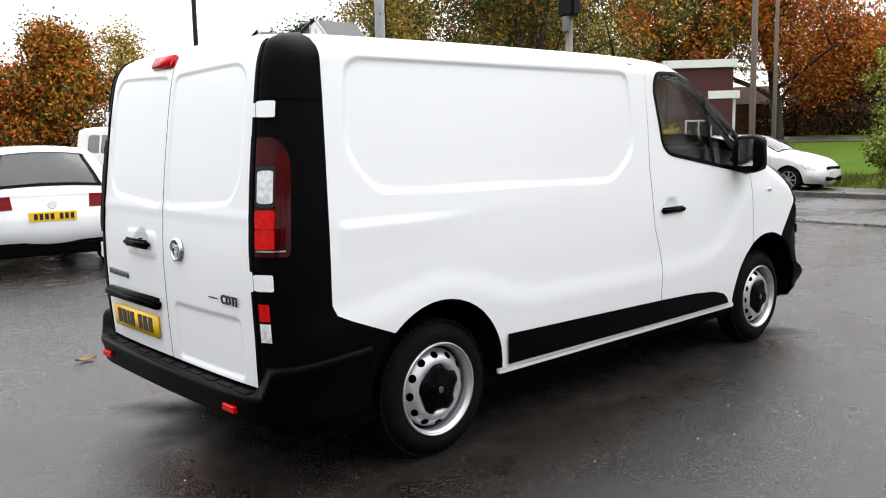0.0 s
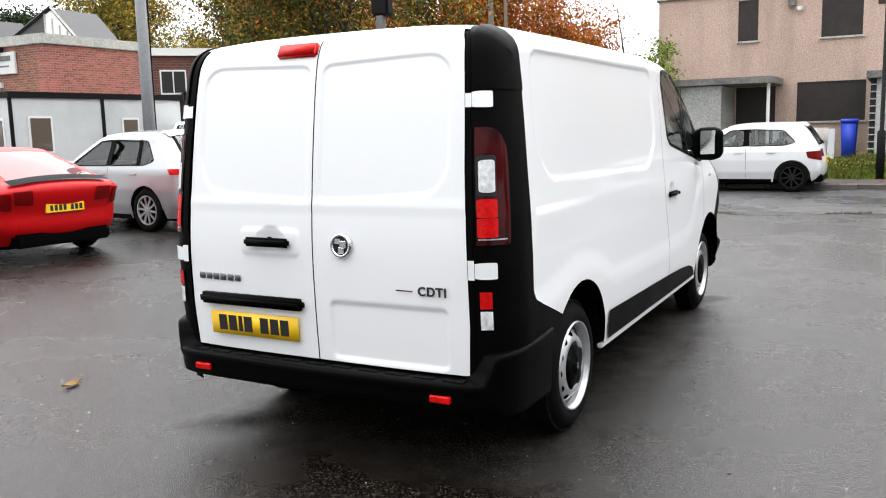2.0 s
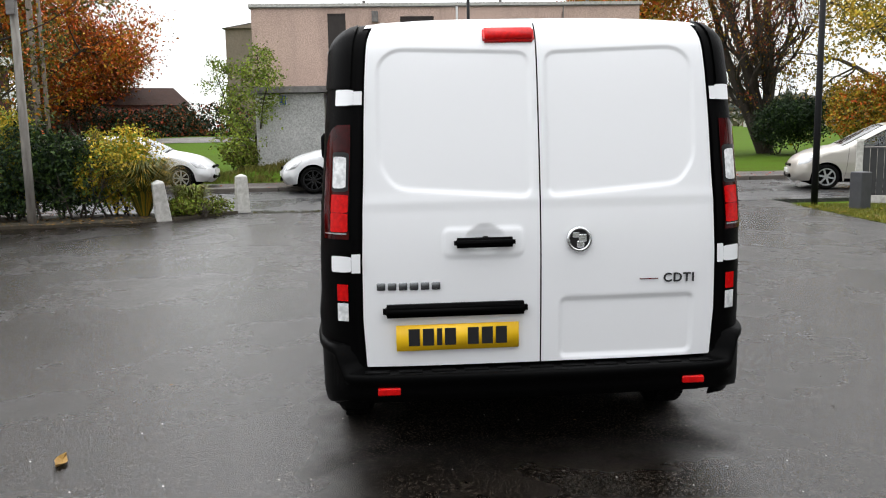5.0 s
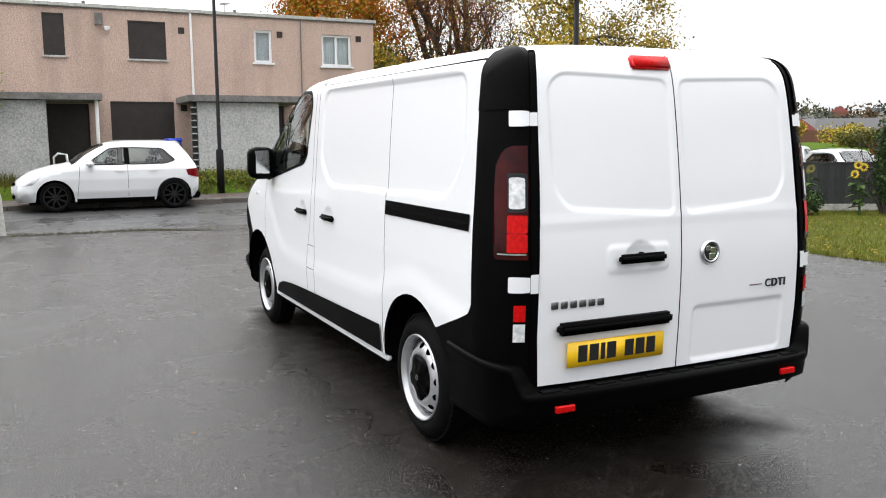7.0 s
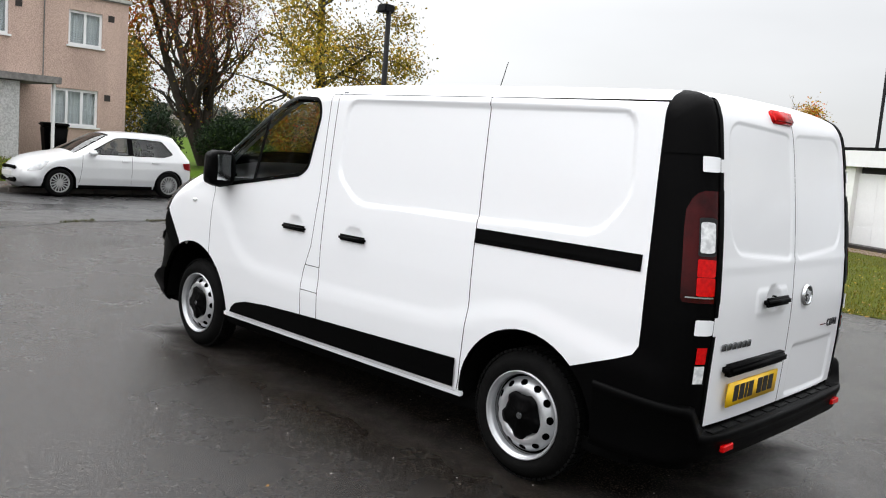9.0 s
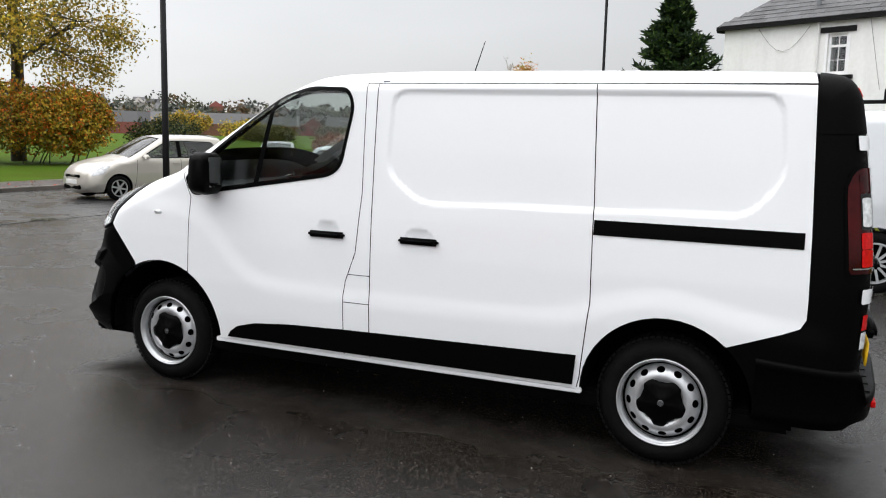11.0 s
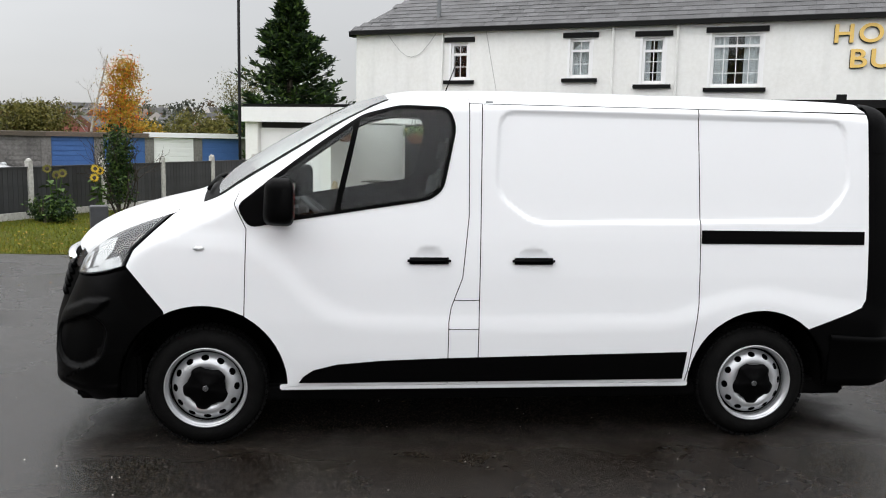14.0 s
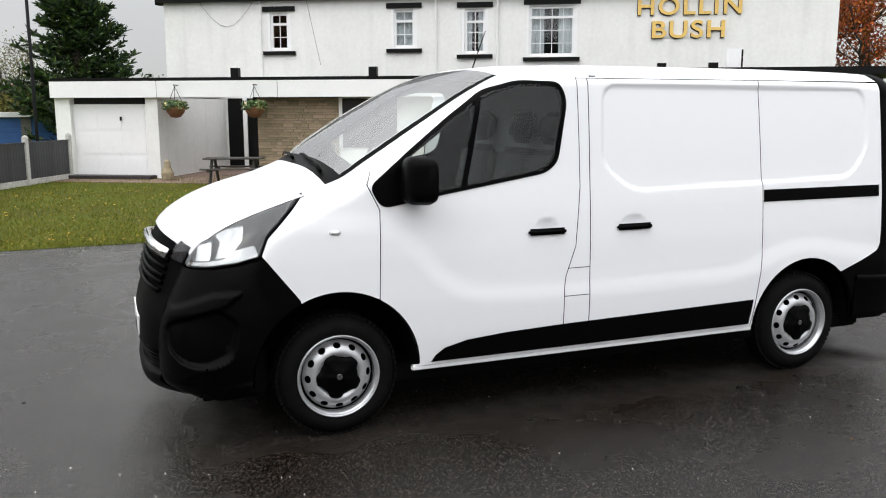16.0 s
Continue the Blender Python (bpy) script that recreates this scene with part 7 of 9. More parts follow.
picnic_table(PUB_M @ pose(4.75, -EX - 1.0, 0.016, 0, 0, 12) @ Matrix.Scale(0.80, 4))
tagged(part("ornament", lathe([(0.0, 0.0), (0.16, 0.02), (0.17, 0.2), (0.10, 0.34), (0.08, 0.5), (0.0, 0.58)], 10, "z"), STONE, smooth=False), "pale stone garden ornament by the pub wall", "ornament").matrix_world = PUB_M @ pose(2.80, -EX - 0.45, 0.016) @ Matrix.Scale(0.9, 4)
PATIO = material("patio_paving", (0.20, 0.13, 0.10), 0.7, color2=(0.12, 0.08, 0.06), grain=0.5, scale=10, stain=0.4)
pt = part("patio", box(-0.2, 13.0, -EX - 1.25, -1.2, -0.3, 0.016), PATIO)
pt.matrix_world = PUB_M
tagged(pt, "reddish paving in front of the pub", "paving", kind="structure")

# ---- lawn, fence, bollards ----
tagged(part("lawn", prism([(-25, -6.75), (1.0, -6.80), (2.6, -6.72), (4.0, -6.50), (5.2, -6.46), (6.4, -6.52), (7.6, -6.60), (9.0, -6.66), (9.8, -6.85), (10.1, -7.7), (5.2, -18.0), (2, -19.5), (-25, -8)], -0.3, 0.005, axis="z"), GRASS), "short green lawn with fallen leaves", "lawn", kind="structure")
FA, FB = Vector((10.1, -7.9, 0)), Vector((5.0, -18.3, 0))
fence = thing("fence", pose(0, 0, 0), "low dark panel fence between white concrete posts", "fence")
fdir = (FB - FA).normalized()
fang = math.degrees(math.atan2(fdir.y, fdir.x))
flen = (FB - FA).length / 6
slat_mesh = None
for k in range(7):
    p = FA + fdir * flen * k
    ps = part("post", box(-0.055, 0.055, -0.055, 0.055, -0.25, 1.10, 0.01, 1), POST_WHITE, fence)
    ps.matrix_world = pose(p.x, p.y, 0, 0, 0, fang)
    tp = part("post_cap", lathe([(0.075, 1.10), (0.06, 1.13), (0.0, 1.15)], 4, "z"), POST_WHITE, ps)
    if k < 6:
        gb = part("gravel_board", box(0.056, flen - 0.056, -0.025, 0.025, -0.2, 0.14, 0.005, 1), POST_WHITE, fence)
        gb.matrix_world = pose(p.x, p.y, 0, 0, 0, fang)
        rail = part("panel_rail", box(0.056, flen - 0.056, -0.03, 0.03, 0.96, 0.99), FENCE_DARK, fence)
        rail.matrix_world = pose(p.x, p.y, 0, 0, 0, fang)
        n = 16
        for j in range(n):
            wd0 = (flen - 0.112) / n
            if slat_mesh is None:
                sl0 = part("slat", box(0.002, wd0 - 0.006, -0.012, 0.012, 0.14, 0.965), FENCE_DARK, fence)
                slat_mesh = sl0.data
            else:
                sl0 = new("slat", slat_mesh)
                sl0.parent = fence
            q = p + fdir * (0.056 + wd0 * j)
            sl0.matrix_basis = pose(q.x, q.y, 0, 0, 0, fang)


def bollard(x, y, label, mat, w=0.12, h=0.62, taper=1.0, tilt=0.0, group=""):
    bm = bmesh.new()
    lo = [bm.verts.new((sx * w, sy * w, -0.1)) for sx, sy in ((-1, -1), (1, -1), (1, 1), (-1, 1))]
    hi = [bm.verts.new((sx * w * taper, sy * w * taper, h)) for sx, sy in ((-1, -1), (1, -1), (1, 1), (-1, 1))]
    top = bm.verts.new((0, 0, h + (0.05 if taper < 1 else 0.004)))
    bm.faces.new(lo)
    for k in range(4):
        bm.faces.new((lo[k], lo[(k + 1) % 4], hi[(k + 1) % 4], hi[k]))
        bm.faces.new((hi[k], hi[(k + 1) % 4], top))
    bmesh.ops.bevel(bm, geom=bm.edges[:], offset=0.012, segments=1, affect="EDGES")
    ob = part("bollard", bm, mat)
    ob.matrix_world = pose(x, y, 0, tilt, tilt, 20)
    return tagged(ob, label, "bollard", group)


GREYB = material("grey_recycled_plastic", (0.05, 0.052, 0.058), 0.6, grain=0.4, scale=12, stain=0.3)
for x, y in ((2.15, -7.05), (5.95, -7.2), (9.1, -7.35), (-1.7, -7.0)):
    bollard(x, y, "square dark grey bollard at the lawn's edge", GREYB, group="lawn bollards")
for x, y, tl in ((9.74, 7.28, 3), (9.95, 9.05, -2), (11.45, 3.16, 0), (10.25, 4.3, -6)):
    bollard(x, y, "weathered white concrete bollard beside the shrubs", POST_WHITE, 0.13, 0.66, 0.75, tl, "shrub bed bollards")

# ---- masts, poles and lamps ----
def pole(name, x, y, h, r0, r1, mat, label, cat="pole", base=0.0):
    t = thing(name, pose(x, y, 0), label, cat)
    part("shaft", tube([(0, 0, -0.2), (0, 0, 1.2), (0, 0, 1.25), (0, 0, h)], [r0 + base, r0 + base, r0, r1], 12), mat, t, smooth=True)
    return t


sl1 = pole("street_lamp", 10.2, -7.15, 4.25, 0.06, 0.05, IRON, "black street lamp with a small flood head", "street lamp")
part("lamp_head", box(-0.05, 0.22, -0.13, 0.13, 4.18, 4.34, 0.03), IRON, sl1)
part("lamp_glass", box(0.225, 0.235, -0.10, 0.10, 4.20, 4.32), CLEAR_LENS, sl1)
pole("street_lamp", 18.55, -1.88, 8.0, 0.05, 0.035, IRON, "tall thin black street lamp with a wider base", "street lamp", 0.045)
tb = pole("lamp_mast", 13.7, 16.7, 9.0, 0.17, 0.13, GALV, "thick grey lamp mast with cables", "mast")
part("mast_cable", tube([(0.20, -0.05, 0), (0.20, -0.05, 9)], 0.02, 6), IRON, tb)
pole("pole", 5.0, 11.3, 9.0, 0.045, 0.04, IRON, "thin black pole behind the parked cars")
fp0 = pole("floodlight_pole", 9.8, 6.28, 3.7, 0.070, 0.062, material("grey_timber", (0.24, 0.225, 0.20), 0.85, color2=(0.10, 0.09, 0.08), grain=0.6, scale=14, stretch=(1, 1, 0.2), stain=0.5, stain_scale=3), "grey weathered timber pole with a black floodlight on top", "pole")
part("floodlight", box(-0.12, 0.12, -0.18, 0.18, 3.62, 4.05, 0.04), IRON, fp0)
part("junction_box", box(-0.13, -0.07, -0.07, 0.07, 3.35, 3.62, 0.01), CONCRETE, fp0)
pole("pole", 6.05, -23.6, 10.0, 0.05, 0.045, IRON, "thin black pole beside the garages")
pole("telegraph_pole", 32.9, 14.78, 11.0, 0.14, 0.11, WOOD, "brown wooden telegraph pole")
pole("street_lamp", 37.8, 16.2, 11.5, 0.105, 0.075, WOOD, "weathered brown street lamp column", "street lamp")
tagged(part("overhead_wire", tube([(6.05 - 30 * k / 10, -23.6 + 9 * k / 10, 9.6 - 2.2 * math.sin(math.pi * k / 10) + 0.02 * k) for k in range(11)], 0.012, 4), IRON), "thin overhead wire from the pole", "wire")

# ---- row of lock-up garages behind the fence ----
ga, gb2 = Vector((5.2, -32.9, 0)), Vector((18.5, -29.1, 0))
gdir = (gb2 - ga).normalized()
gang = math.degrees(math.atan2(gdir.y, gdir.x))
gl = 1.96
ga = ga + gdir * -0.10
DOORS = [BLUE_DOOR, BLUE_DOOR, UPVC, BLUE_DOOR, BLUE_DOOR, CONCRETE, CONCRETE]
NAMES = ["dark blue", "blue", "white", "blue ribbed", "blue", "stained grey", "bare grey"]
for k in range(7):
    p = ga + gdir * gl * k
    t = thing("garage", pose(p.x, p.y, 0, 0, 0, gang), f"low lock-up garage with a {NAMES[k]} door", "garage", "row of lock-up garages")
    part("wall", box(0.0, 0.18, -5.0, 0.0, -0.4, 1.42), CONCRETE, t)
    part("wall", box(gl - 0.18, gl, -5.0, 0.0, -0.4, 1.42), CONCRETE, t)
    part("roof", box(-0.02, gl + 0.02, -5.05, 0.12, 1.42 + 0.03 * (k < 3), 1.60 + 0.04 * (k < 3)), UPVC if k < 3 else WOOD, t)
    dr = part("door", box(0.18, gl - 0.18, -0.10, -0.05, -0.4, 1.42), DOORS[k], t)
    for j in range(9):
        part("door_rib", box(0.2, gl - 0.2, -0.05, -0.035, -0.35 + 0.2 * j, -0.19 + 0.2 * j, 0.01, 1), DOORS[k], dr)

# ---- plants ----
def leaf_mat(name, c, c2):
    m = material(name, c, 0.65, color2=c2, grain=0.5, scale=3, island=0.34, stain=0.45, stain_scale=0.5, spec=0.2)
    b = m.node_tree.nodes["Principled BSDF"]
    b.inputs["Subsurface Weight"].default_value = 0.0
    return m


L_YELLOW = leaf_mat("yellow_leaf", (0.42, 0.27, 0.02), (0.20, 0.17, 0.02))
L_OLIVE = leaf_mat("olive_leaf", (0.13, 0.12, 0.025), (0.06, 0.065, 0.015))
L_ORANGE = leaf_mat("orange_leaf", (0.56, 0.17, 0.016), (0.33, 0.085, 0.012))
L_RUST = leaf_mat("rust_leaf", (0.28, 0.08, 0.025), (0.13, 0.035, 0.015))
L_GREEN = leaf_mat("green_leaf", (0.055, 0.10, 0.02), (0.03, 0.055, 0.012))
L_DARK = leaf_mat("dark_green_leaf", (0.018, 0.036, 0.014), (0.009, 0.018, 0.008))
L_BRIGHT = leaf_mat("bright_green_leaf", (0.20, 0.27, 0.03), (0.11, 0.16, 0.02))
L_GOLD = leaf_mat("gold_leaf", (0.55, 0.40, 0.03), (0.25, 0.22, 0.03))
BARK = material("bark", (0.055, 0.042, 0.032), 0.9, color2=(0.02, 0.016, 0.013), grain=0.6, scale=12, stretch=(1, 1, 0.25), stain=0.4, bump=0.8, bump_scale=25)
BARK_PALE = material("birch_bark", (0.45, 0.42, 0.38), 0.8, color2=(0.10, 0.08, 0.06), grain=0.5, scale=6, stretch=(1, 1, 3))


class Sticks:
    """Gathers tapered branches into one mesh."""

    def __init__(self):
        self.v, self.f, self.tips = [], [], []

    def add(self, pts, r0, r1, sides=5):
        b = len(self.v)
        n = len(pts)
        for i, p in enumerate(pts):
            d = (pts[min(i + 1, n - 1)] - pts[max(i - 1, 0)]).normalized()
            u = d.orthogonal().normalized()
            w = d.cross(u)
            r = r0 + (r1 - r0) * i / (n - 1)
            self.v += [p + r * (math.cos(6.2832 * j / sides) * u + math.sin(6.2832 * j / sides) * w) for j in range(sides)]
        for i in range(n - 1):
            for j in range(sides):
                self.f.append((b + i * sides + j, b + i * sides + (j + 1) % sides, b + (i + 1) * sides + (j + 1) % sides, b + (i + 1) * sides + j))

    def limb(self, rng, p, d, length, r, depth, droop=0.0, up=0.1):
        """A bent limb that forks down to twigs; twig points are kept for the leaves."""
        pts = [p]
        n = 4
        for i in range(n):
            d = (d + Vector((rng.gauss(0, 0.16), rng.gauss(0, 0.16), rng.gauss(0, 0.10) + up - droop * (i + 1) / n))).normalized()
            pts.append(pts[-1] + d * length / n)
        self.add(pts, r, r * 0.45, 6 if depth > 2 else 4 if depth > 1 else 3)
        if depth <= 0:
            self.tips += pts[1:]
            return
        for k in range(rng.choice((3, 4)) if depth > 1 else 4):
            i = rng.choice((2, 3, 4)) if depth < 3 else rng.choice((1, 2, 3, 4))
            side = Vector((rng.gauss(0, 1), rng.gauss(0, 1), rng.gauss(0, 0.6))).normalized()
            self.limb(rng, pts[i], (d * 0.7 + side * 0.8).normalized(), length * rng.uniform(0.5, 0.72), r * 0.42, depth - 1, droop, up)


def leaves(rng, points, count, size, spread, keep=None):
    pts = np.array([tuple(p) for p in points])
    g = np.random.default_rng(rng.randrange(10 ** 6))
    c = pts[g.integers(0, len(pts), count)] + g.normal(0, 1, (count, 3)) * spread
    u = g.normal(0, 1, (count, 3))
    u /= np.linalg.norm(u, axis=1)[:, None]
    w = np.cross(u, g.normal(0, 1, (count, 3)))
    w /= np.linalg.norm(w, axis=1)[:, None]
    s = size * g.uniform(0.6, 1.3, (count, 1))
    u, w = u * s, w * s * 0.6
    v = np.stack([c - u, c + w * 0.9 - u * 0.1, c + u, c - w * 0.9 - u * 0.1], 1).reshape(-1, 3)
    v[:, 2] = np.maximum(v[:, 2], 0.02)
    f = np.arange(count * 4).reshape(-1, 4)
    return v, f


def fast_mesh(name, v, f, mat, parent, label="", kind=""):
    mesh = bpy.data.meshes.new(name)
    k = f.shape[1]
    mesh.vertices.add(len(v))
    mesh.vertices.foreach_set("co", np.asarray(v, np.float32).ravel())
    mesh.loops.add(len(f) * k)
    mesh.loops.foreach_set("vertex_index", np.asarray(f, np.int32).ravel())
    mesh.polygons.add(len(f))
    mesh.polygons.foreach_set("loop_start", np.arange(len(f), dtype=np.int32) * k)
    mesh.update(calc_edges=True)
    ob = link_mesh(name, mesh, mat, parent, label)
    return tagged(ob, kind=kind) if kind else ob


def tree(x, y, h, reach, r, label, mats, count, size, seed, depth=3, limbs=9, low=0.28, droop=0.05, spread=0.35, stems=1, bark=None, z=0.0, up=0.10, lean=0.0):
    rng = random.Random(seed)
    t = thing("tree", pose(x, y, z), label, "tree")
    st = Sticks()
    for k in range(stems):
        d = Vector((rng.gauss(0, 0.05 + 0.25 * (stems > 1)) + lean, rng.gauss(0, 0.05 + 0.25 * (stems > 1)), 1)).normalized()
        pts = [Vector((rng.gauss(0, 0.1) * (stems > 1), rng.gauss(0, 0.1) * (stems > 1), -0.2))]
        n = 8
        for i in range(n):
            d = (d + Vector((rng.gauss(0, 0.06), rng.gauss(0, 0.06), 0.03))).normalized()
            pts.append(pts[-1] + d * h * 0.85 / n)
        st.add(pts, r, r * 0.25, 9)
        for j in range(limbs):
            f = low + (0.98 - low) * (j + 0.5) / limbs
            i = min(n - 1, int(f * n))
            p = pts[i].lerp(pts[i + 1], f * n - i)
            a = j * 2.4 + rng.uniform(-0.4, 0.4)
            wide = reach * (1.0 - 0.55 * max(0, f - 0.35) / 0.65) * rng.uniform(0.75, 1.1)
            st.limb(rng, p, Vector((math.cos(a), math.sin(a), 0.35 + 0.6 * f)).normalized(), wide * 0.62, r * (0.45 - 0.25 * f), depth - 1, droop, up)
    fast_mesh("trunk", np.array([tuple(p) for p in st.v]), np.array(st.f), bark or BARK, t, "bare dark trunk and branches" if not mats else "")
    for mat, share in mats:
        v, f = leaves(rng, st.tips, int(count * share * 2.25), size * 0.535, spread * 0.8)
        fast_mesh("crown", v, f, mat, t)
    return t


def bush(x, y, w, d, h, label, mats, count, size, seed, ang=0, z=0.0, category="bush"):
    rng = random.Random(seed)
    g = np.random.default_rng(seed)
    t = thing("bush", pose(x, y, z, 0, 0, ang), label, category)
    st = Sticks()
    for k in range(9):
        a = rng.uniform(0, 6.28)
        st.limb(rng, Vector((rng.gauss(0, w * 0.2), rng.gauss(0, d * 0.2), -0.05)), Vector((math.cos(a) * 0.5, math.sin(a) * 0.5, 1)).normalized(), h * 0.55, 0.025, 2)
    fast_mesh("stem", np.array([tuple(p) for p in st.v]), np.array(st.f), BARK, t)
    # uneven outline: several overlapping mounds
    mounds = [(rng.uniform(-0.6, 0.6) * w, rng.uniform(-0.6, 0.6) * d, rng.uniform(0.35, 0.7) * h, rng.uniform(0.3, 0.55)) for _ in range(14)]
    pts = []
    for mx, my, mz, ms in mounds:
        n = 160
        q = g.normal(0, 1, (n, 3))
        q /= np.linalg.norm(q, axis=1)[:, None]
        q *= g.uniform(0.5, 1.0, (n, 1)) ** 0.4
        pts.append(q * (w * ms, d * ms, h * ms * 0.62) + (mx, my, mz))
    pts = np.concatenate(pts)
    pts = pts[pts[:, 2] > 0.03]
    for mat, share in mats:
        v, f = leaves(rng, pts, int(count * share * 1.85), size * 0.71, size * 1.2)
        fast_mesh("foliage", v, f, mat, t)
    return t


def conifer(x, y, h, reach, label, seed):
    """A cypress: upswept branches clad in flat feathery sprays."""
    rng = random.Random(seed)
    g = np.random.default_rng(seed)
    t = thing("conifer", pose(x, y, 0), label, "tree")
    st = Sticks()
    st.add([Vector((0, 0, -0.2)), Vector((0.05, 0, h * 0.5)), Vector((0, 0.05, h * 0.97))], 0.22, 0.03, 8)
    base, way = [], []
    for k in range(330):
        f = rng.random() ** 0.85
        a = rng.uniform(0, 6.28)
        ln = reach * (1 - f) ** 0.85 * rng.uniform(0.50, 1.15) + 0.18
        p0 = Vector((0, 0, 0.3 + (h - 0.5) * f))
        d = Vector((math.cos(a), math.sin(a), rng.uniform(-0.05, 0.30)))
        q = [p0 + d * ln * i / 6 + Vector((0, 0, -0.10 * ln * (i / 6) ** 2 + 0.28 * ln * (i / 6) ** 3)) for i in range(7)]
        st.add(q, 0.03, 0.006, 3)
        for i in range(1, 7):
            for _ in range(13 if i < 6 else 18):
                base.append(q[i - 1].lerp(q[i], rng.random()))
                way.append((q[i] - q[i - 1]).normalized())
    fast_mesh("trunk", np.array([tuple(p) for p in st.v]), np.array(st.f), BARK, t)
    base, way = np.array([tuple(p) for p in base]), np.array([tuple(p) for p in way])
    tone = g.random(len(base))
    for mat, lo, hi in ((L_DARK, 0.0, 0.62), (L_GREEN, 0.62, 1.0)):
        m = (tone >= lo) & (tone < hi)
        n = int(m.sum())
        side = g.normal(0, 1, (n, 3)) * (1, 1, 0.45)
        d = way[m] * 0.8 + side * 0.55 + (0, 0, 0.12)
        d /= np.linalg.norm(d, axis=1)[:, None]
        w = np.cross(d, g.normal(0, 1, (n, 3)))
        w /= np.linalg.norm(w, axis=1)[:, None]
        ln = g.uniform(0.16, 0.42, (n, 1))
        c = base[m] + g.normal(0, 0.03, (n, 3))
        v = np.stack([c, c + d * ln * 0.55 + w * 0.045, c + d * ln + (0, 0, -0.03), c + d * ln * 0.5 - w * 0.045], 1).reshape(-1, 3)
        fast_mesh("foliage", v, np.arange(n * 4).reshape(-1, 4), mat, t)
    return t


# near multi-stemmed tree in the shrub bed
tree(11.2, 8.7, 6.2, 3.6, 0.11, "dark multi-stemmed tree with sparse olive and brown autumn leaves", ((L_OLIVE, 0.62), (L_YELLOW, 0.16), (L_ORANGE, 0.08), (L_GREEN, 0.14)), 23000, 0.078, 3, depth=4, limbs=6, low=0.22, stems=4, spread=0.22)
bush(10.8, 8.2, 1.2, 2.2, 1.6, "dark green evergreen shrub under the tree", ((L_DARK, 0.75), (L_GREEN, 0.25)), 12000, 0.05, 11)
bush(10.6, 6.1, 0.8, 1.0, 1.7, "dark shrub with green leaves beside the pole", ((L_DARK, 0.6), (L_GREEN, 0.4)), 8000, 0.05, 12)
bush(10.9, 5.2, 0.75, 0.75, 1.75, "yellow variegated shrub at the bed's edge", ((L_GOLD, 0.65), (L_BRIGHT, 0.35)), 8000, 0.045, 13)
bush(10.9, 6.95, 0.55, 0.55, 2.0, "yellow variegated shrub at the bed's edge", ((L_GOLD, 0.6), (L_BRIGHT, 0.4)), 6000, 0.045, 16)
bush(10.35, 8.0, 0.7, 2.4, 0.75, "low dark green ground cover in the bed", ((L_DARK, 0.7), (L_GREEN, 0.3)), 7000, 0.045, 17)
bush(10.75, 3.85, 0.5, 0.6, 0.35, "low straggling green weeds at the bed's edge", ((L_BRIGHT, 0.5), (L_OLIVE, 0.5)), 3000, 0.04, 14)


def grass_clump(x, y, h, reach, count, seed, label, mats):
    """A mound of long arching blades."""
    t = thing("grass_clump", pose(x, y, 0.03), label, "plant")
    for k, (mat, share) in enumerate(mats):
        g = np.random.default_rng(seed + k)
        n = int(count * share)
        a, out, hh = g.uniform(0, 6.28, n), g.uniform(0.25, 1.0, n) * reach, h * g.uniform(0.6, 1.05, n)
        d, e2 = np.stack([np.cos(a), np.sin(a)], 1), np.stack([-np.sin(a), np.cos(a)], 1) * 0.007
        rows2 = []
        for f, w in ((0.0, 1.0), (0.35, 1.0), (0.7, 0.8), (1.0, 0.1)):
            c = d * (0.08 + out * f ** 1.3)[:, None] * 1.0
            z = hh * (1.9 * f - 1.25 * f * f)
            rows2.append(np.concatenate([c - e2 * w, z[:, None]], 1))
            rows2.append(np.concatenate([c + e2 * w, z[:, None]], 1))
        v = np.stack(rows2, 1).reshape(-1, 3)
        f = (np.array([(0, 1, 3, 2), (2, 3, 5, 4), (4, 5, 7, 6)])[None] + 8 * np.arange(n)[:, None, None]).reshape(-1, 4)
        fast_mesh("grass_tuft", v, f, mat, t)
    return t


grass_clump(10.75, 4.75, 1.35, 0.85, 2600, 24, "large mound of arching brown-green grass at the bed's edge", ((L_OLIVE, 0.5), (L_YELLOW, 0.25), (L_GREEN, 0.25)))
grass_clump(11.0, 4.0, 0.7, 0.45, 900, 25, "smaller tuft of long grass beside the bollard", ((L_OLIVE, 0.6), (L_BRIGHT, 0.4)))
bush(13.2, 11.0, 1.5, 2.2, 2.3, "tall dark shrubs at the back of the bed", ((L_DARK, 0.6), (L_GREEN, 0.25), (L_OLIVE, 0.15)), 9000, 0.07, 15)
# young tree at the corner of the terrace
tree(21.5, 4.35, 4.3, 1.15, 0.045, "slim green sapling at the terrace's corner", ((L_BRIGHT, 0.75), (L_OLIVE, 0.25)), 3400, 0.085, 21, depth=3, limbs=9, low=0.10, stems=3, spread=0.16, z=0.3)
bush(20.7, 4.55, 0.6, 0.6, 0.9, "tall grass and weeds by the store", ((L_BRIGHT, 0.5), (L_OLIVE, 0.5)), 2600, 0.06, 22, z=0.35)
bush(21.3, -8.3, 0.6, 0.5, 2.1, "dark clipped evergreen at the house's corner", ((L_DARK, 1.0),), 4000, 0.06, 23, z=0.3)
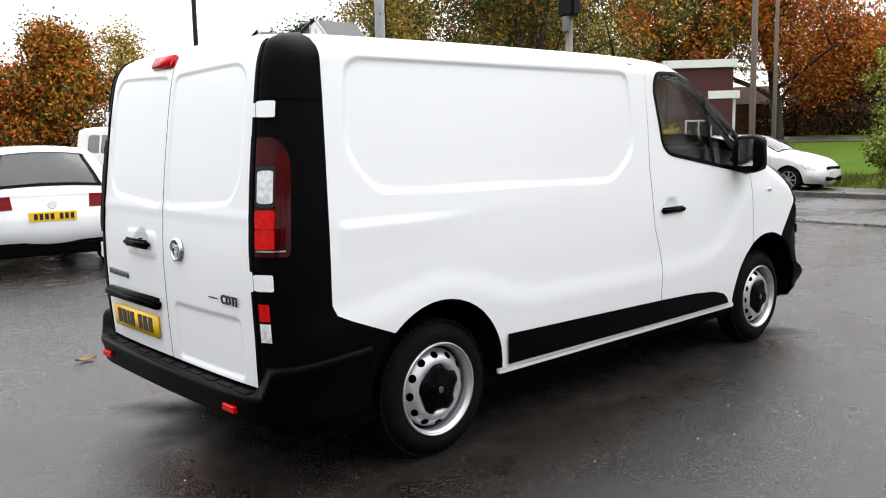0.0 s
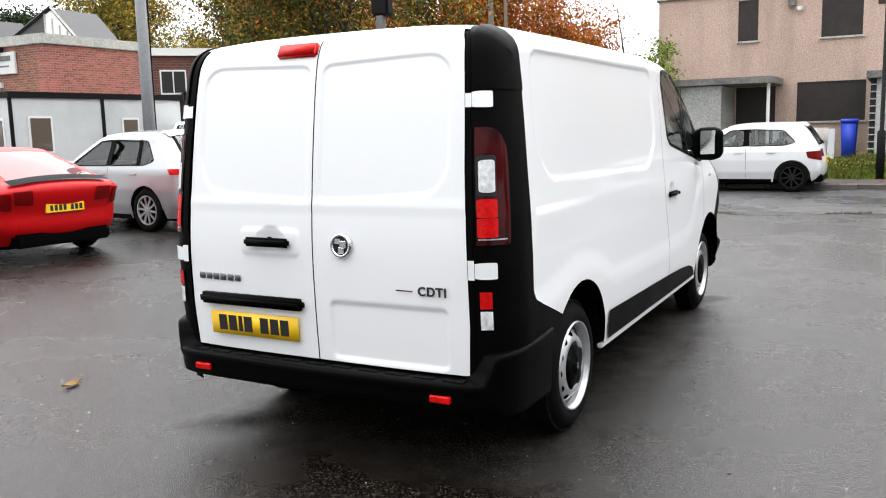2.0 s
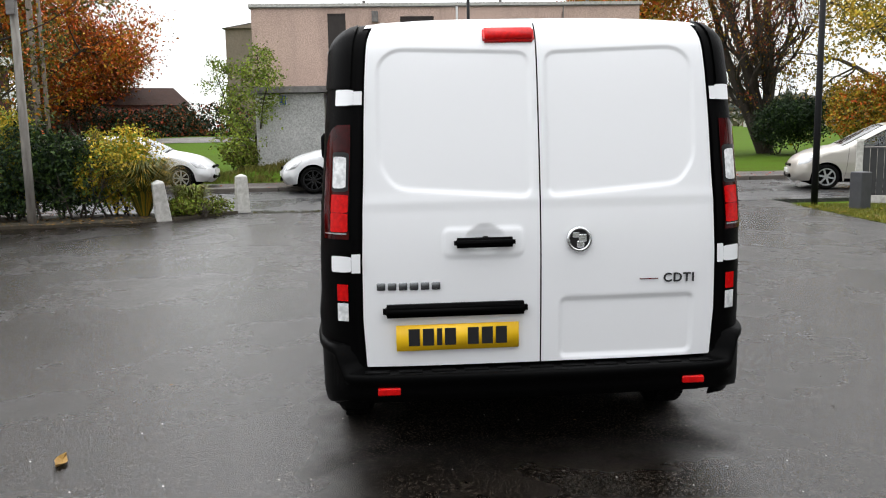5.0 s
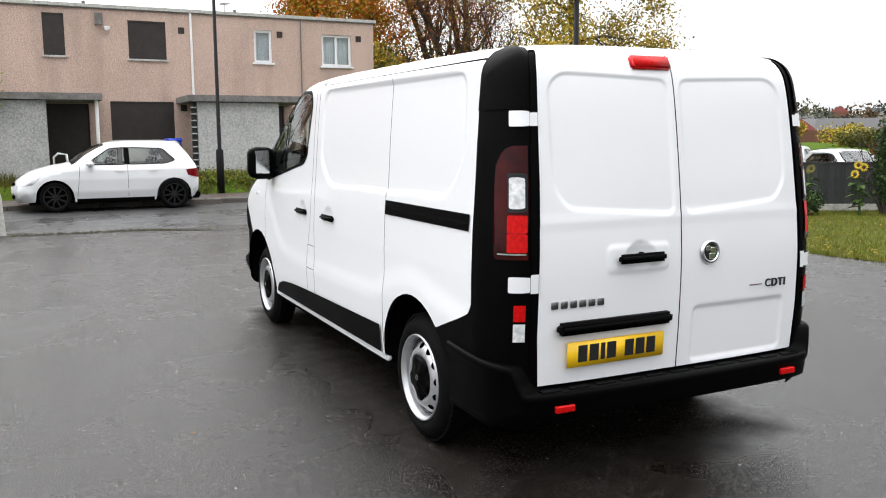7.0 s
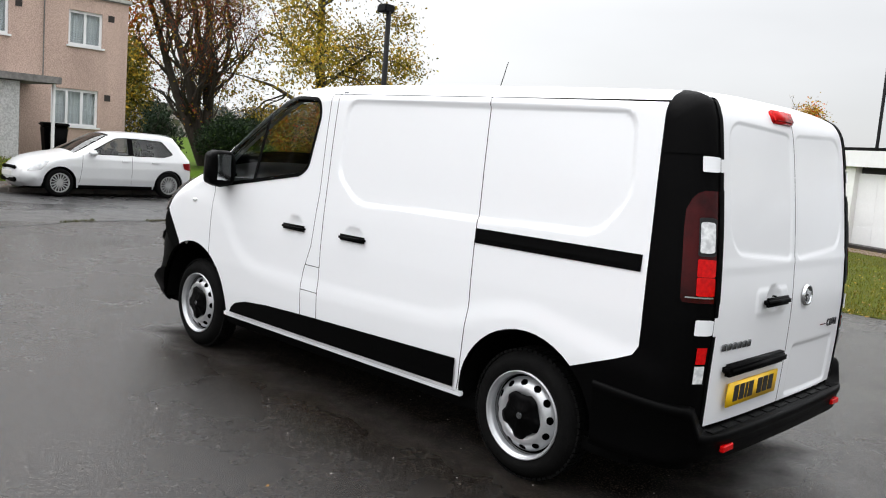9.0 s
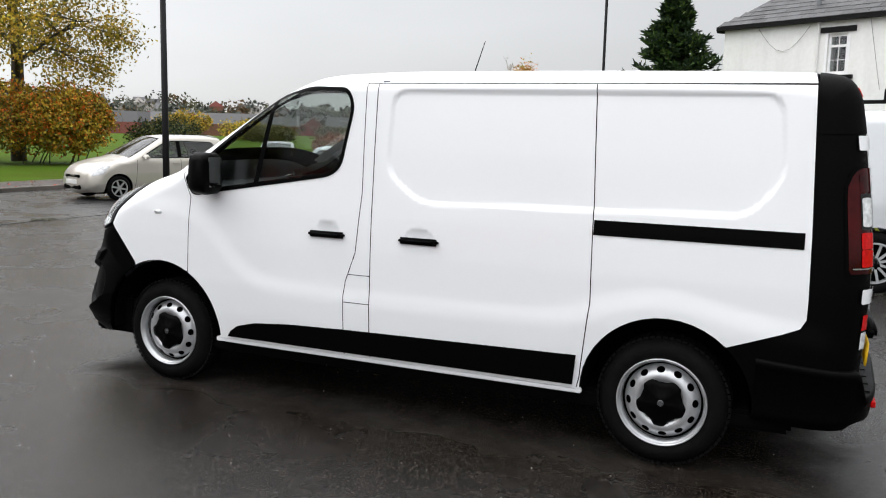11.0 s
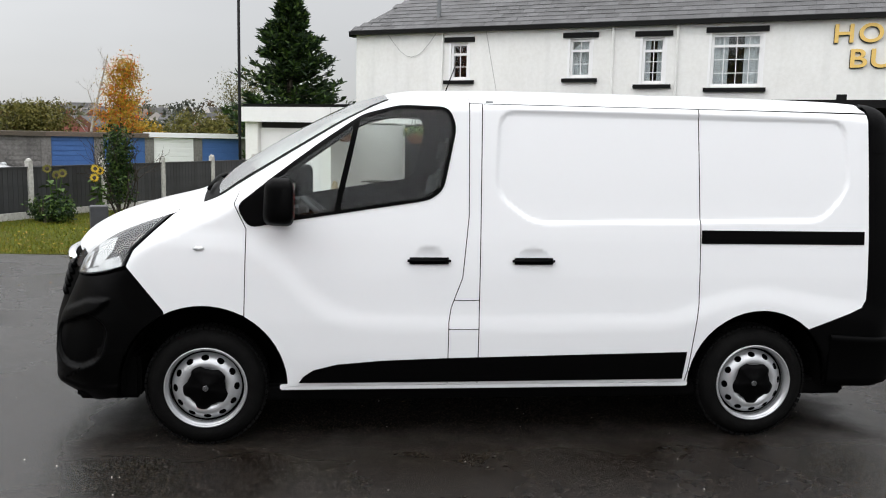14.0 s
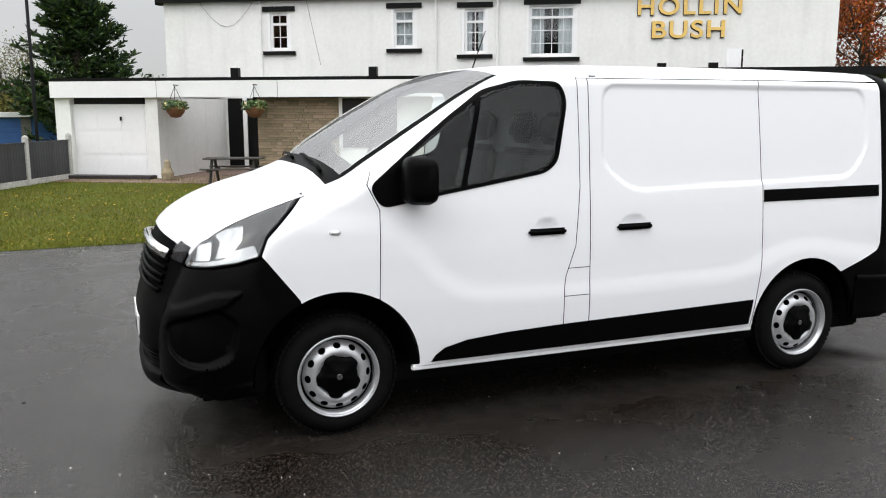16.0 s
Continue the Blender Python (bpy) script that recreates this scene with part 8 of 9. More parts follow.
# copper and orange trees behind
tree(47.0, 20.5, 15.0, 7.6, 0.40, "large copper beech in orange autumn leaf", ((L_ORANGE, 0.6), (L_RUST, 0.25), (L_YELLOW, 0.15)), 34000, 0.20, 31, depth=4, limbs=15, low=0.20, spread=0.75)
tree(44.0, 26.5, 13.0, 6.0, 0.33, "autumn tree in olive and yellow leaf", ((L_OLIVE, 0.6), (L_YELLOW, 0.3), (L_ORANGE, 0.1)), 15000, 0.21, 32, depth=4, limbs=10, low=0.26, spread=0.6)
tree(33.0, 27.0, 11.0, 6.5, 0.28, "broad tree thinning to olive and yellow leaves", ((L_OLIVE, 0.6), (L_YELLOW, 0.4)), 15000, 0.17, 33, depth=4, limbs=10, low=0.18, spread=0.5)
tree(38.5, 33.0, 12.5, 6.5, 0.3, "tall tree with olive green leaves", ((L_OLIVE, 0.8), (L_YELLOW, 0.2)), 14000, 0.19, 34, depth=4, limbs=10, low=0.18, spread=0.55)
tree(28.5, 33.0, 10.5, 5.5, 0.28, "half-bare tree with yellowing leaves", ((L_OLIVE, 0.5), (L_YELLOW, 0.5)), 9000, 0.17, 35, depth=4, limbs=10, low=0.18, spread=0.5)
tree(55.0, 19.5, 8.0, 4.6, 0.28, "bronze autumn tree beyond the green", ((L_RUST, 0.5), (L_ORANGE, 0.35), (L_OLIVE, 0.15)), 20000, 0.21, 38, depth=4, limbs=13, low=0.16, spread=0.75)
bush(53.0, 19.0, 2.2, 11.0, 3.6, "dark hedge beyond the green", ((L_DARK, 0.75), (L_RUST, 0.25)), 20000, 0.15, 36)
bush(47.0, 32.0, 2.2, 5.0, 2.6, "dark green hedge under the autumn trees", ((L_DARK, 0.7), (L_OLIVE, 0.3)), 9000, 0.13, 37)
# far left autumn group
tree(13.3, 42.6, 7.6, 3.0, 0.25, "orange autumn tree beyond the yard", ((L_ORANGE, 0.45), (L_OLIVE, 0.30), (L_YELLOW, 0.25)), 14000, 0.20, 41, depth=4, limbs=10, low=0.10, spread=0.6)
tree(11.0, 43.4, 5.0, 2.4, 0.2, "orange and green autumn tree beyond the yard", ((L_ORANGE, 0.55), (L_OLIVE, 0.45)), 12000, 0.19, 42, depth=4, limbs=10, low=0.10, spread=0.6)
tree(16.3, 41.5, 7.8, 2.6, 0.18, "nearly bare tree with a few yellow leaves", ((L_YELLOW, 1.0),), 3200, 0.15, 43, depth=4, limbs=11, low=0.15, spread=0.5)
tree(8.5, 44.5, 4.5, 3.0, 0.2, "rust-coloured autumn tree beyond the yard", ((L_RUST, 0.7), (L_ORANGE, 0.3)), 9000, 0.20, 44, depth=3, limbs=10, low=0.10, spread=0.7)
for i, (x, y, h) in enumerate(((33, 46, 10.0), (36.5, 43.5, 10.8), (30, 49, 9.2))):
    tree(x, y, h, 4.0, 0.25, "dark evergreen tree behind the workshop", ((L_DARK, 0.7), (L_GREEN, 0.3)), 8000, 0.22, 50 + i, depth=3, limbs=12, low=0.35, spread=0.6)
# yellow and bare trees by the green
tree(31.6, -22.0, 14.0, 6.5, 0.34, "tall tree with drooping yellow leaves, half bare", ((L_YELLOW, 0.6), (L_GOLD, 0.2), (L_OLIVE, 0.2)), 13000, 0.15, 61, depth=4, limbs=12, low=0.22, droop=0.28, spread=0.45)
tree(35.0, -18.0, 12.0, 5.0, 0.3, "bare multi-stemmed tree with fine twigs", ((L_RUST, 0.75), (L_YELLOW, 0.25)), 8500, 0.11, 62, depth=4, limbs=9, low=0.12, stems=5, spread=0.5, up=0.25)
tree(38.0, -12.5, 11.5, 5.5, 0.3, "golden orange autumn tree behind the houses", ((L_YELLOW, 0.5), (L_ORANGE, 0.5)), 13000, 0.17, 63, depth=4, limbs=10, low=0.15, spread=0.55)
bush(28.9, -21.7, 3.0, 4.2, 3.7, "wide golden beech hedge in autumn leaf", ((L_YELLOW, 0.42), (L_GOLD, 0.13), (L_ORANGE, 0.22), (L_OLIVE, 0.23)), 24000, 0.10, 64)
bush(33.0, -17.6, 2.4, 1.8, 2.6, "dark evergreen bushes beside the golden hedge", ((L_DARK, 0.85), (L_GREEN, 0.15)), 7000, 0.10, 67)
bush(33.0, -12.2, 2.2, 2.4, 6.4, "tall autumn shrubs in yellow and green leaf", ((L_OLIVE, 0.5), (L_YELLOW, 0.5)), 15000, 0.11, 65)
bush(27.0, -26.0, 1.6, 2.2, 2.0, "dark shrubs at the edge of the green", ((L_DARK, 0.6), (L_OLIVE, 0.4)), 6000, 0.09, 66)
# behind the lock-ups
conifer(4.9, -31.2, 7.35, 2.9, "dark green cypress with feathery outline", 71)
tree(14.6, -36.2, 6.6, 1.6, 0.09, "slender bare birch with pale trunk", (), 0, 0.1, 72, depth=3, limbs=9, low=0.25, bark=BARK_PALE, up=0.3)
tree(13.25, -35.8, 5.6, 1.25, 0.08, "small golden-brown autumn birch", ((L_ORANGE, 0.35), (L_YELLOW, 0.65)), 4600, 0.10, 73, depth=3, limbs=20, low=0.12, droop=0.10, spread=0.28)
for i, (x, y, w, h, mm) in enumerate(((17.5, -37, 2.6, 3.2, L_OLIVE), (9.0, -38, 2.4, 2.7, L_OLIVE), (6.5, -40, 2.6, 3.0, L_GREEN), (21.5, -35, 3.0, 1.5, L_RUST), (2.0, -36, 2.0, 3.2, L_GREEN), (14.0, -40, 2.4, 2.3, L_YELLOW))):
    bush(x, y, w, 1.6, h, "loose green shrubs behind the lock-up garages", ((mm, 0.7), (L_OLIVE, 0.3)), 6000, 0.10, 80 + i)
tree(8.0, -39.0, 4.8, 2.2, 0.08, "thin half-bare tree behind the garages", ((L_OLIVE, 1.0),), 1500, 0.09, 90, depth=3, limbs=9, low=0.2, stems=3, up=0.25)
# autumn trees along the far side of the playing field
for i, (x, y, h, mm) in enumerate(((67.7, -75.2, 3.4, L_YELLOW), (70.6, -90.7, 2.6, L_GOLD), (59.7, -81.3, 2.0, L_OLIVE), (60.3, -97.5, 2.0, L_DARK), (49.3, -87.6, 2.2, L_RUST), (48.8, -95.7, 1.9, L_DARK))):
    bush(x, y, 3.4, 2.2, h, "autumn trees beyond the playing field", ((mm, 0.7), (L_OLIVE, 0.3)), 3600, 0.24, 120 + i, z=-0.1, category="tree")
# red tree beyond the pub's end
tree(-21.5, -17.5, 8.5, 4.0, 0.25, "tree in dark red autumn leaf beside the pub", ((L_RUST, 0.8), (L_ORANGE, 0.2)), 11000, 0.12, 91, depth=4, limbs=10, low=0.1, spread=0.4)


def sunflower(x, y, h, seed, label, flowers=3, petal=None):
    rng = random.Random(seed)
    t = thing("sunflower", pose(x, y, -0.035), label, "plant", "sunflowers along the fence")
    for k in range(flowers):
        a = rng.uniform(0, 6.28)
        top = Vector((0.14 * math.cos(a), 0.14 * math.sin(a), h * rng.uniform(0.8, 1.0)))
        part("stem", tube([Vector((0.02 * k, 0, 0)), top * 0.5 + Vector((0, 0, 0.05)), top], [0.016, 0.012, 0.009], 6), L_GREEN, t)
        vs, fs = [], []
        fwd = Vector((-0.3, 0.9, 0.15)).normalized()
        u = fwd.cross(Vector((0, 0, 1))).normalized()
        w = u.cross(fwd)
        for j in range(14):
            b = 6.2832 * j / 14
            d = math.cos(b) * u + math.sin(b) * w
            e2 = -math.sin(b) * u + math.cos(b) * w
            n0 = len(vs)
            vs += [top + d * 0.03 - e2 * 0.014, top + d * 0.065 - e2 * 0.014 + fwd * 0.008, top + d * 0.09, top + d * 0.065 + e2 * 0.014 + fwd * 0.008, top + d * 0.03 + e2 * 0.014]
            fs.append(tuple(range(n0, n0 + 5)))
        hd = raw("flower", vs, fs, petal or L_GOLD, t, smooth=False)
        c = part("seed_head", lathe([(0.0, 0.012), (0.034, 0.006), (0.042, -0.01)], 14, "z"), BARK, hd)
        c.matrix_basis = Matrix.Translation(top) @ fwd.to_track_quat("Z", "Y").to_matrix().to_4x4()
        for j in range(7):
            p = top * (0.25 + 0.09 * j)
            b = j * 2.3 + a
            d = Vector((math.cos(b), math.sin(b), 0.1))
            e2 = Vector((-math.sin(b), math.cos(b), 0))
            raw("leaf", [p, p + d * 0.10 + e2 * 0.07, p + d * 0.24 - Vector((0, 0, 0.08)), p + d * 0.10 - e2 * 0.07], [(0, 1, 2, 3)], L_GREEN, t, smooth=False)
    return t


sunflower(7.75, -10.8, 1.05, 1, "faded sunflower plant with drooping leaves by the fence", 3, L_OLIVE)
sunflower(7.15, -11.65, 1.0, 2, "tall sunflower with yellow heads by the fence", 3)
bush(6.95, -12.1, 0.26, 0.26, 1.9, "slim young green shrub growing at the fence", ((L_GREEN, 0.6), (L_DARK, 0.4)), 2200, 0.05, 95)
bush(7.8, -10.7, 0.4, 0.4, 0.45, "low leafy plants along the fence", ((L_DARK, 0.5), (L_GREEN, 0.5)), 1500, 0.05, 96)

# rough grass on the bank in front of the terrace
g = np.random.default_rng(15)
n = 16000
gx, gy = g.uniform(18.45, 20.3, n), g.uniform(-9.0, 9.0, n)
clump = np.array([noise.noise(Vector((a * 1.1, b * 1.1, 3))) for a, b in zip(gx, gy)])
gz = np.interp(gx, [18.4, 18.9, 19.4, 20.0, 20.5], [0.06, 0.20, 0.36, 0.44, 0.46])
fade = np.clip((9.0 + gy) / 1.5, 0, 1) * np.clip((7.0 - gy) / 3.0, 0, 1)
gz = -0.05 + (gz + 0.05) * fade
hgt = np.clip(0.12 + 0.30 * clump, 0.04, 0.40) * g.uniform(0.5, 1.2, n)
a = g.uniform(0, 6.28, n)
v = np.stack([np.stack([gx - 0.014 * np.cos(a), gy - 0.014 * np.sin(a), gz - 0.02], 1), np.stack([gx + 0.014 * np.cos(a), gy + 0.014 * np.sin(a), gz - 0.02], 1),
              np.stack([gx + g.normal(0, 0.07, n), gy + g.normal(0, 0.07, n), gz + hgt], 1)], 1).reshape(-1, 3)
tagged(fast_mesh("bank_grass", v, np.arange(n * 3).reshape(-1, 3), leaf_mat("rough_grass", (0.085, 0.10, 0.014), (0.14, 0.10, 0.025)), None), "rough uncut grass on the bank", "grass", kind="stuff")

# ---- grass blades, fallen leaves and grit ----
g = np.random.default_rng(5)
n = 60000
gy = -6.48 - 11.3 * g.random(n) ** 1.6
gx = -2 + 12.0 * g.random(n)
lim = 10.1 - (gy + 7.7) / (-18.0 + 7.7) * 4.9
ok = (gx < lim) & (gy < -6.50 - 0.30 * np.clip((3.6 - gx) / 2.2, 0, 1) - 0.14 * np.clip((gx - 6.0) / 3.0, 0, 1))
gx, gy = gx[ok], gy[ok]
n = len(gx)
hgt = g.uniform(0.02, 0.06, n)
a = g.uniform(0, 6.28, n)
lean = g.normal(0, 0.02, (n, 2))
v = np.stack([np.stack([gx - 0.006 * np.cos(a), gy - 0.006 * np.sin(a), np.full(n, 0.0)], 1), np.stack([gx + 0.006 * np.cos(a), gy + 0.006 * np.sin(a), np.full(n, 0.0)], 1),
              np.stack([gx + lean[:, 0], gy + lean[:, 1], 0.005 + hgt], 1)], 1).reshape(-1, 3)
tagged(fast_mesh("lawn_grass", v, np.arange(n * 3).reshape(-1, 3), leaf_mat("grass_blade", (0.105, 0.125, 0.008), (0.17, 0.14, 0.014)), None), "short grass blades on the lawn", "grass", kind="stuff")


def litter(name, count, x0, x1, y0, y1, z, size, mat, label, seed, power=1.0):
    g = np.random.default_rng(seed)
    cx, cy = x0 + (x1 - x0) * g.random(count), y1 - (y1 - y0) * g.random(count) ** power
    a = g.uniform(0, 6.28, count)
    s = size * g.uniform(0.5, 1.2, count)
    u = np.stack([np.cos(a) * s, np.sin(a) * s, g.uniform(-0.1, 0.3, count) * s], 1)
    w = np.stack([-np.sin(a) * s * 0.6, np.cos(a) * s * 0.6, g.uniform(0.0, 0.3, count) * s], 1)
    c = np.stack([cx, cy, np.full(count, z) + 0.25 * s], 1)
    v = np.stack([c - u, c - w, c + u, c + w], 1).reshape(-1, 3)
    return tagged(fast_mesh(name, v, np.arange(count * 4).reshape(-1, 4), mat, None), label, "leaves", kind="stuff")


L_LITTER = leaf_mat("leaf_litter", (0.26, 0.16, 0.035), (0.12, 0.06, 0.02))
litter("fallen_leaves", 1600, -4, 9.6, -15, -6.7, 0.010, 0.026, L_YELLOW, "yellow and brown fallen leaves on the lawn", 1, 1.6)
litter("fallen_leaves", 2600, -4, 9.6, -15, -6.7, 0.010, 0.026, L_LITTER, "brown fallen leaves on the lawn", 2, 1.6)
litter("fallen_leaves", 110, -8, 10, -6.4, 12, 0.0, 0.016, L_LITTER, "a few fallen leaves on the wet asphalt", 3)
litter("fallen_leaves", 420, 9.5, 10.5, 4.5, 10, 0.05, 0.032, L_LITTER, "fallen leaves along the shrub bed", 4)
litter("fallen_leaves", 300, 16.2, 18.4, -12, 6, 0.10, 0.04, L_RUST, "fallen leaves on the footpath", 6)
for x, y, s in ((-0.55, 2.16, 0.075), (-1.6, 3.4, 0.06), (0.3, 5.6, 0.05)):
    rib = [(x + s * k, y + s * 0.12 * math.sin(3 * k), 0.006 + 0.010 * (k * k)) for k in (-1.0, -0.5, 0.0, 0.5, 1.0)]
    edge = [0.0, 0.30, 0.42, 0.28, 0.0]
    vs = rib + [(px, py + s * e2, pz + 0.014) for (px, py, pz), e2 in zip(rib, edge)] + [(px, py - s * e2, pz + 0.010) for (px, py, pz), e2 in zip(rib, edge)]
    fs = [(k, k + 1, 6 + k, 5 + k) for k in range(4)] + [(k + 1, k, 10 + k, 11 + k) for k in range(4)]
    lf = tagged(raw("leaf", vs, fs, L_LITTER, smooth=False), "single curled brown leaf lying on the asphalt", "leaf")
g = np.random.default_rng(8)
n = 2500
cx, cy = g.uniform(-9, 11, n), g.uniform(-6.5, 9, n)
s = g.uniform(0.002, 0.006, n)
base = np.stack([cx, cy, np.zeros(n)], 1)
v = np.concatenate([(base + np.stack([o[0] * s, o[1] * s, o[2] * s], 1))[:, None] for o in ((-1, -1, -0.2), (1, -1, -0.2), (0, 1, -0.2), (0, 0, 1))], 1).reshape(-1, 3)
f = np.concatenate([np.array([(0, 1, 3), (1, 2, 3), (2, 0, 3)]) + 4 * i for i in range(n)])
tagged(fast_mesh("grit", v, f, material("grit", (0.30, 0.28, 0.26), 0.8, island=0.5), None), "loose grit on the asphalt", "grit", kind="stuff")
# tufts along the joint between yard and road
g = np.random.default_rng(12)
n = 2600
ty = g.uniform(-5.5, 3.2, n)
tx = 11.18 - 0.62 * np.exp(-((ty + 0.2) / 0.95) ** 2) + 0.05 * np.sin(2.3 * ty) + g.normal(0, 0.05, n)
keep = (np.sin(ty * 3.1) + np.sin(ty * 1.3)) > -0.3
tx, ty = tx[keep], ty[keep]
n = len(tx)
a = g.uniform(0, 6.28, n)
hgt = g.uniform(0.01, 0.05, n)
v = np.stack([np.stack([tx - 0.008 * np.cos(a), ty - 0.008 * np.sin(a), np.full(n, -0.004)], 1), np.stack([tx + 0.008 * np.cos(a), ty + 0.008 * np.sin(a), np.full(n, -0.004)], 1),
              np.stack([tx + g.normal(0, 0.02, n), ty + g.normal(0, 0.02, n), hgt], 1)], 1).reshape(-1, 3)
tagged(fast_mesh("joint_weeds", v, np.arange(n * 3).reshape(-1, 3), leaf_mat("moss", (0.05, 0.06, 0.015), (0.08, 0.06, 0.02)), None), "moss and weeds in the joint beside the road", "weeds", kind="stuff")
def joint_x(y):
    """The wandering line between yard and road."""
    return 11.18 - 0.62 * math.exp(-((y + 0.2) / 0.95) ** 2) + 0.05 * math.sin(2.3 * y) + 0.03 * math.sin(7.1 * y)


ys = [3.2 - 9.7 * k / 90 for k in range(91)]
edge_a = [(joint_x(y) - 0.05 - 0.05 * abs(noise.noise(Vector((y * 3, 0, 0)))), y) for y in ys]
edge_b = [(joint_x(y) + 0.05 + 0.12 * abs(noise.noise(Vector((y * 2, 5, 0)))), y) for y in ys]
bm = bmesh.new()
lo, hi = ([bm.verts.new((x, y, 0.005)) for x, y in e4] for e4 in (edge_a, edge_b))
for k in range(90):
    bm.faces.new((lo[k], hi[k], hi[k + 1], lo[k + 1]))
solid = bmesh.ops.extrude_face_region(bm, geom=bm.faces[:])
bmesh.ops.translate(bm, verts=[q for q in solid["geom"] if isinstance(q, bmesh.types.BMVert)], vec=(0, 0, -0.03))
tagged(part("road_joint", bm, material("joint_tar", (0.012, 0.012, 0.012), 0.35, grain=0.5, scale=30, bump=0.5)), "dark broken tarred joint between yard and road", "joint", kind="structure")
tagged(part("shrub_bed", prism([(9.6, 10.5), (9.55, 8.8), (9.5, 6.9), (9.75, 5.2), (10.25, 4.1), (11.18, 3.2), (11.18, 14.0), (9.6, 14.0)], -0.2, 0.05, axis="z"), EARTH), "earth bed with leaves under the shrubs", "flower bed", kind="structure")
# crumpled red and blue cloth
bm = bmesh.new()
bmesh.ops.create_grid(bm, x_segments=14, y_segments=8, size=0.5)
for vv in bm.verts:
    vv.co = Vector((vv.co.x * 0.36, vv.co.y * 0.26, 0.035 + 0.05 * noise.noise(Vector((vv.co.x * 7, vv.co.y * 7, 2)))))
rag = tagged(part("cloth", bm, material("red_cloth", (0.22, 0.012, 0.03), 0.8, color2=(0.02, 0.03, 0.16), grain=0.2, scale=3, stain=1.0, stain_scale=3.0), smooth=True), "crumpled red and blue cloth on the asphalt", "cloth")
rag.matrix_world = pose(6.25, 6.2, 0, 0, 0, -30)

# ---- workshop, cabin and houses at the back of the yard ----
HM = pose(14.3, 21.8, 0)                           # local y: along the front, x: depth
shop = thing("car_showroom", HM, "red brick car workshop with a white sign board and flat roof", "workshop")
part("front_wall", box(0.0, 0.3, 0.3, 9.0, -0.1, 4.55), BRICK, shop)
part("side_wall", box(0.0, 4.3, 0.0, 0.3, -0.1, 4.55), BRICK, shop)
part("back_wall", box(4.0, 4.3, 0.3, 9.0, -0.1, 4.55), BRICK, shop)
part("far_wall", box(0.0, 4.3, 9.0, 9.3, -0.1, 4.55), BRICK, shop)
part("parapet", box(-0.08, 4.38, -0.08, 9.38, 4.55, 4.87, 0.02), POST_WHITE, shop, "pale concrete parapet")
sg = part("sign_board", box(-0.10, -0.02, 1.3, 8.05, 3.68, 4.38, 0.01), SIGN_WHITE, shop, "white sign board with dark bars")
for k in range(7):
    part("sign_bar", box(-0.115, -0.10, 7.60 - 0.31 * k, 7.82 - 0.31 * k, 4.06, 4.30), SIGN_BLUE, sg)
for k in range(4):
    part("sign_bar", box(-0.115, -0.10, 5.20 - 0.31 * k, 5.42 - 0.31 * k, 4.06, 4.30), SIGN_BLUE, sg)
for y0, y1, z0, z1 in ((2.6, 2.95, 4.10, 4.26), (1.5, 2.45, 4.10, 4.26), (1.6, 2.9, 3.90, 3.95), (4.4, 7.8, 3.84, 3.89)):
    part("sign_bar", box(-0.112, -0.10, y0, y1, z0, z1), CONCRETE, sg)
for y0, y1, z0, z1 in ((8.2, 9.1, 3.05, 4.04), (7.4, 8.8, 2.48, 2.88)):
    s2 = part("poster_board", box(-0.08, -0.01, y0, y1, z0, z1), SIGN_WHITE, shop, "white poster board")
    part("poster_shape", box(-0.09, -0.08, y0 + 0.3, y1 - 0.3, (z0 + z1) / 2 - 0.10, (z0 + z1) / 2 + 0.12), CONCRETE, s2)
# dark sheet on the wall for the unlit inside of the workshop
part("workshop_opening", box(-0.02, 0.0, 5.5, 7.1, -0.1, 3.14), ROOM, shop, "dark open workshop door")
part("door_lintel", box(-0.10, 0.0, 2.1, 5.4, 3.26, 3.42), SIGN_WHITE, shop)
for y0 in (2.25, 3.85):
    dl = part("shutter", box(-0.06, -0.02, y0, y0 + 1.5, -0.1, 3.24), POST_WHITE, shop, "pale panelled workshop door")
    part("pane", box(-0.08, -0.06, y0 + 0.35, y0 + 1.15, 1.5, 2.6), ROOM, dl)
for yy in (1.9, 7.9):
    part("security_lamp", box(-0.35, -0.05, yy, yy + 0.3, 4.40, 4.55), IRON, shop)
for y0 in (0.35, 4.45):                            # pitched roof lights with glazed ends
    ln = part("roof_light", prism([(y0, 4.87), (y0 + 3.0, 4.87), (y0 + 3.0, 5.15), (y0 + 1.1, 5.92)], 1.55, 3.4, axis="x"), SLATE, shop, "pitched roof light with white glazing bars")
    part("verge", tube([(1.52, y0 + 3.05, 5.15), (1.52, y0 + 1.1, 5.96)], 0.07, 4), IRON, ln)
    part("verge", tube([(1.52, y0 - 0.05, 4.9), (1.52, y0 + 1.1, 5.96)], 0.05, 4), POST_WHITE, ln)
    part("glazing", prism([(y0 + 0.1, 4.88), (y0 + 1.5, 4.88), (y0 + 1.5, 5.70), (y0 + 1.1, 5.85)], 1.535, 1.548, axis="x"), UPVC, ln, "pale glazing")
    for k in range(4):
        part("glazing_bar", tube([(1.52, y0 + 0.35 + 0.36 * k, 4.87), (1.52, y0 + 0.35 + 0.36 * k, 5.10 + 0.24 * k)], 0.03, 4), POST_WHITE, ln)

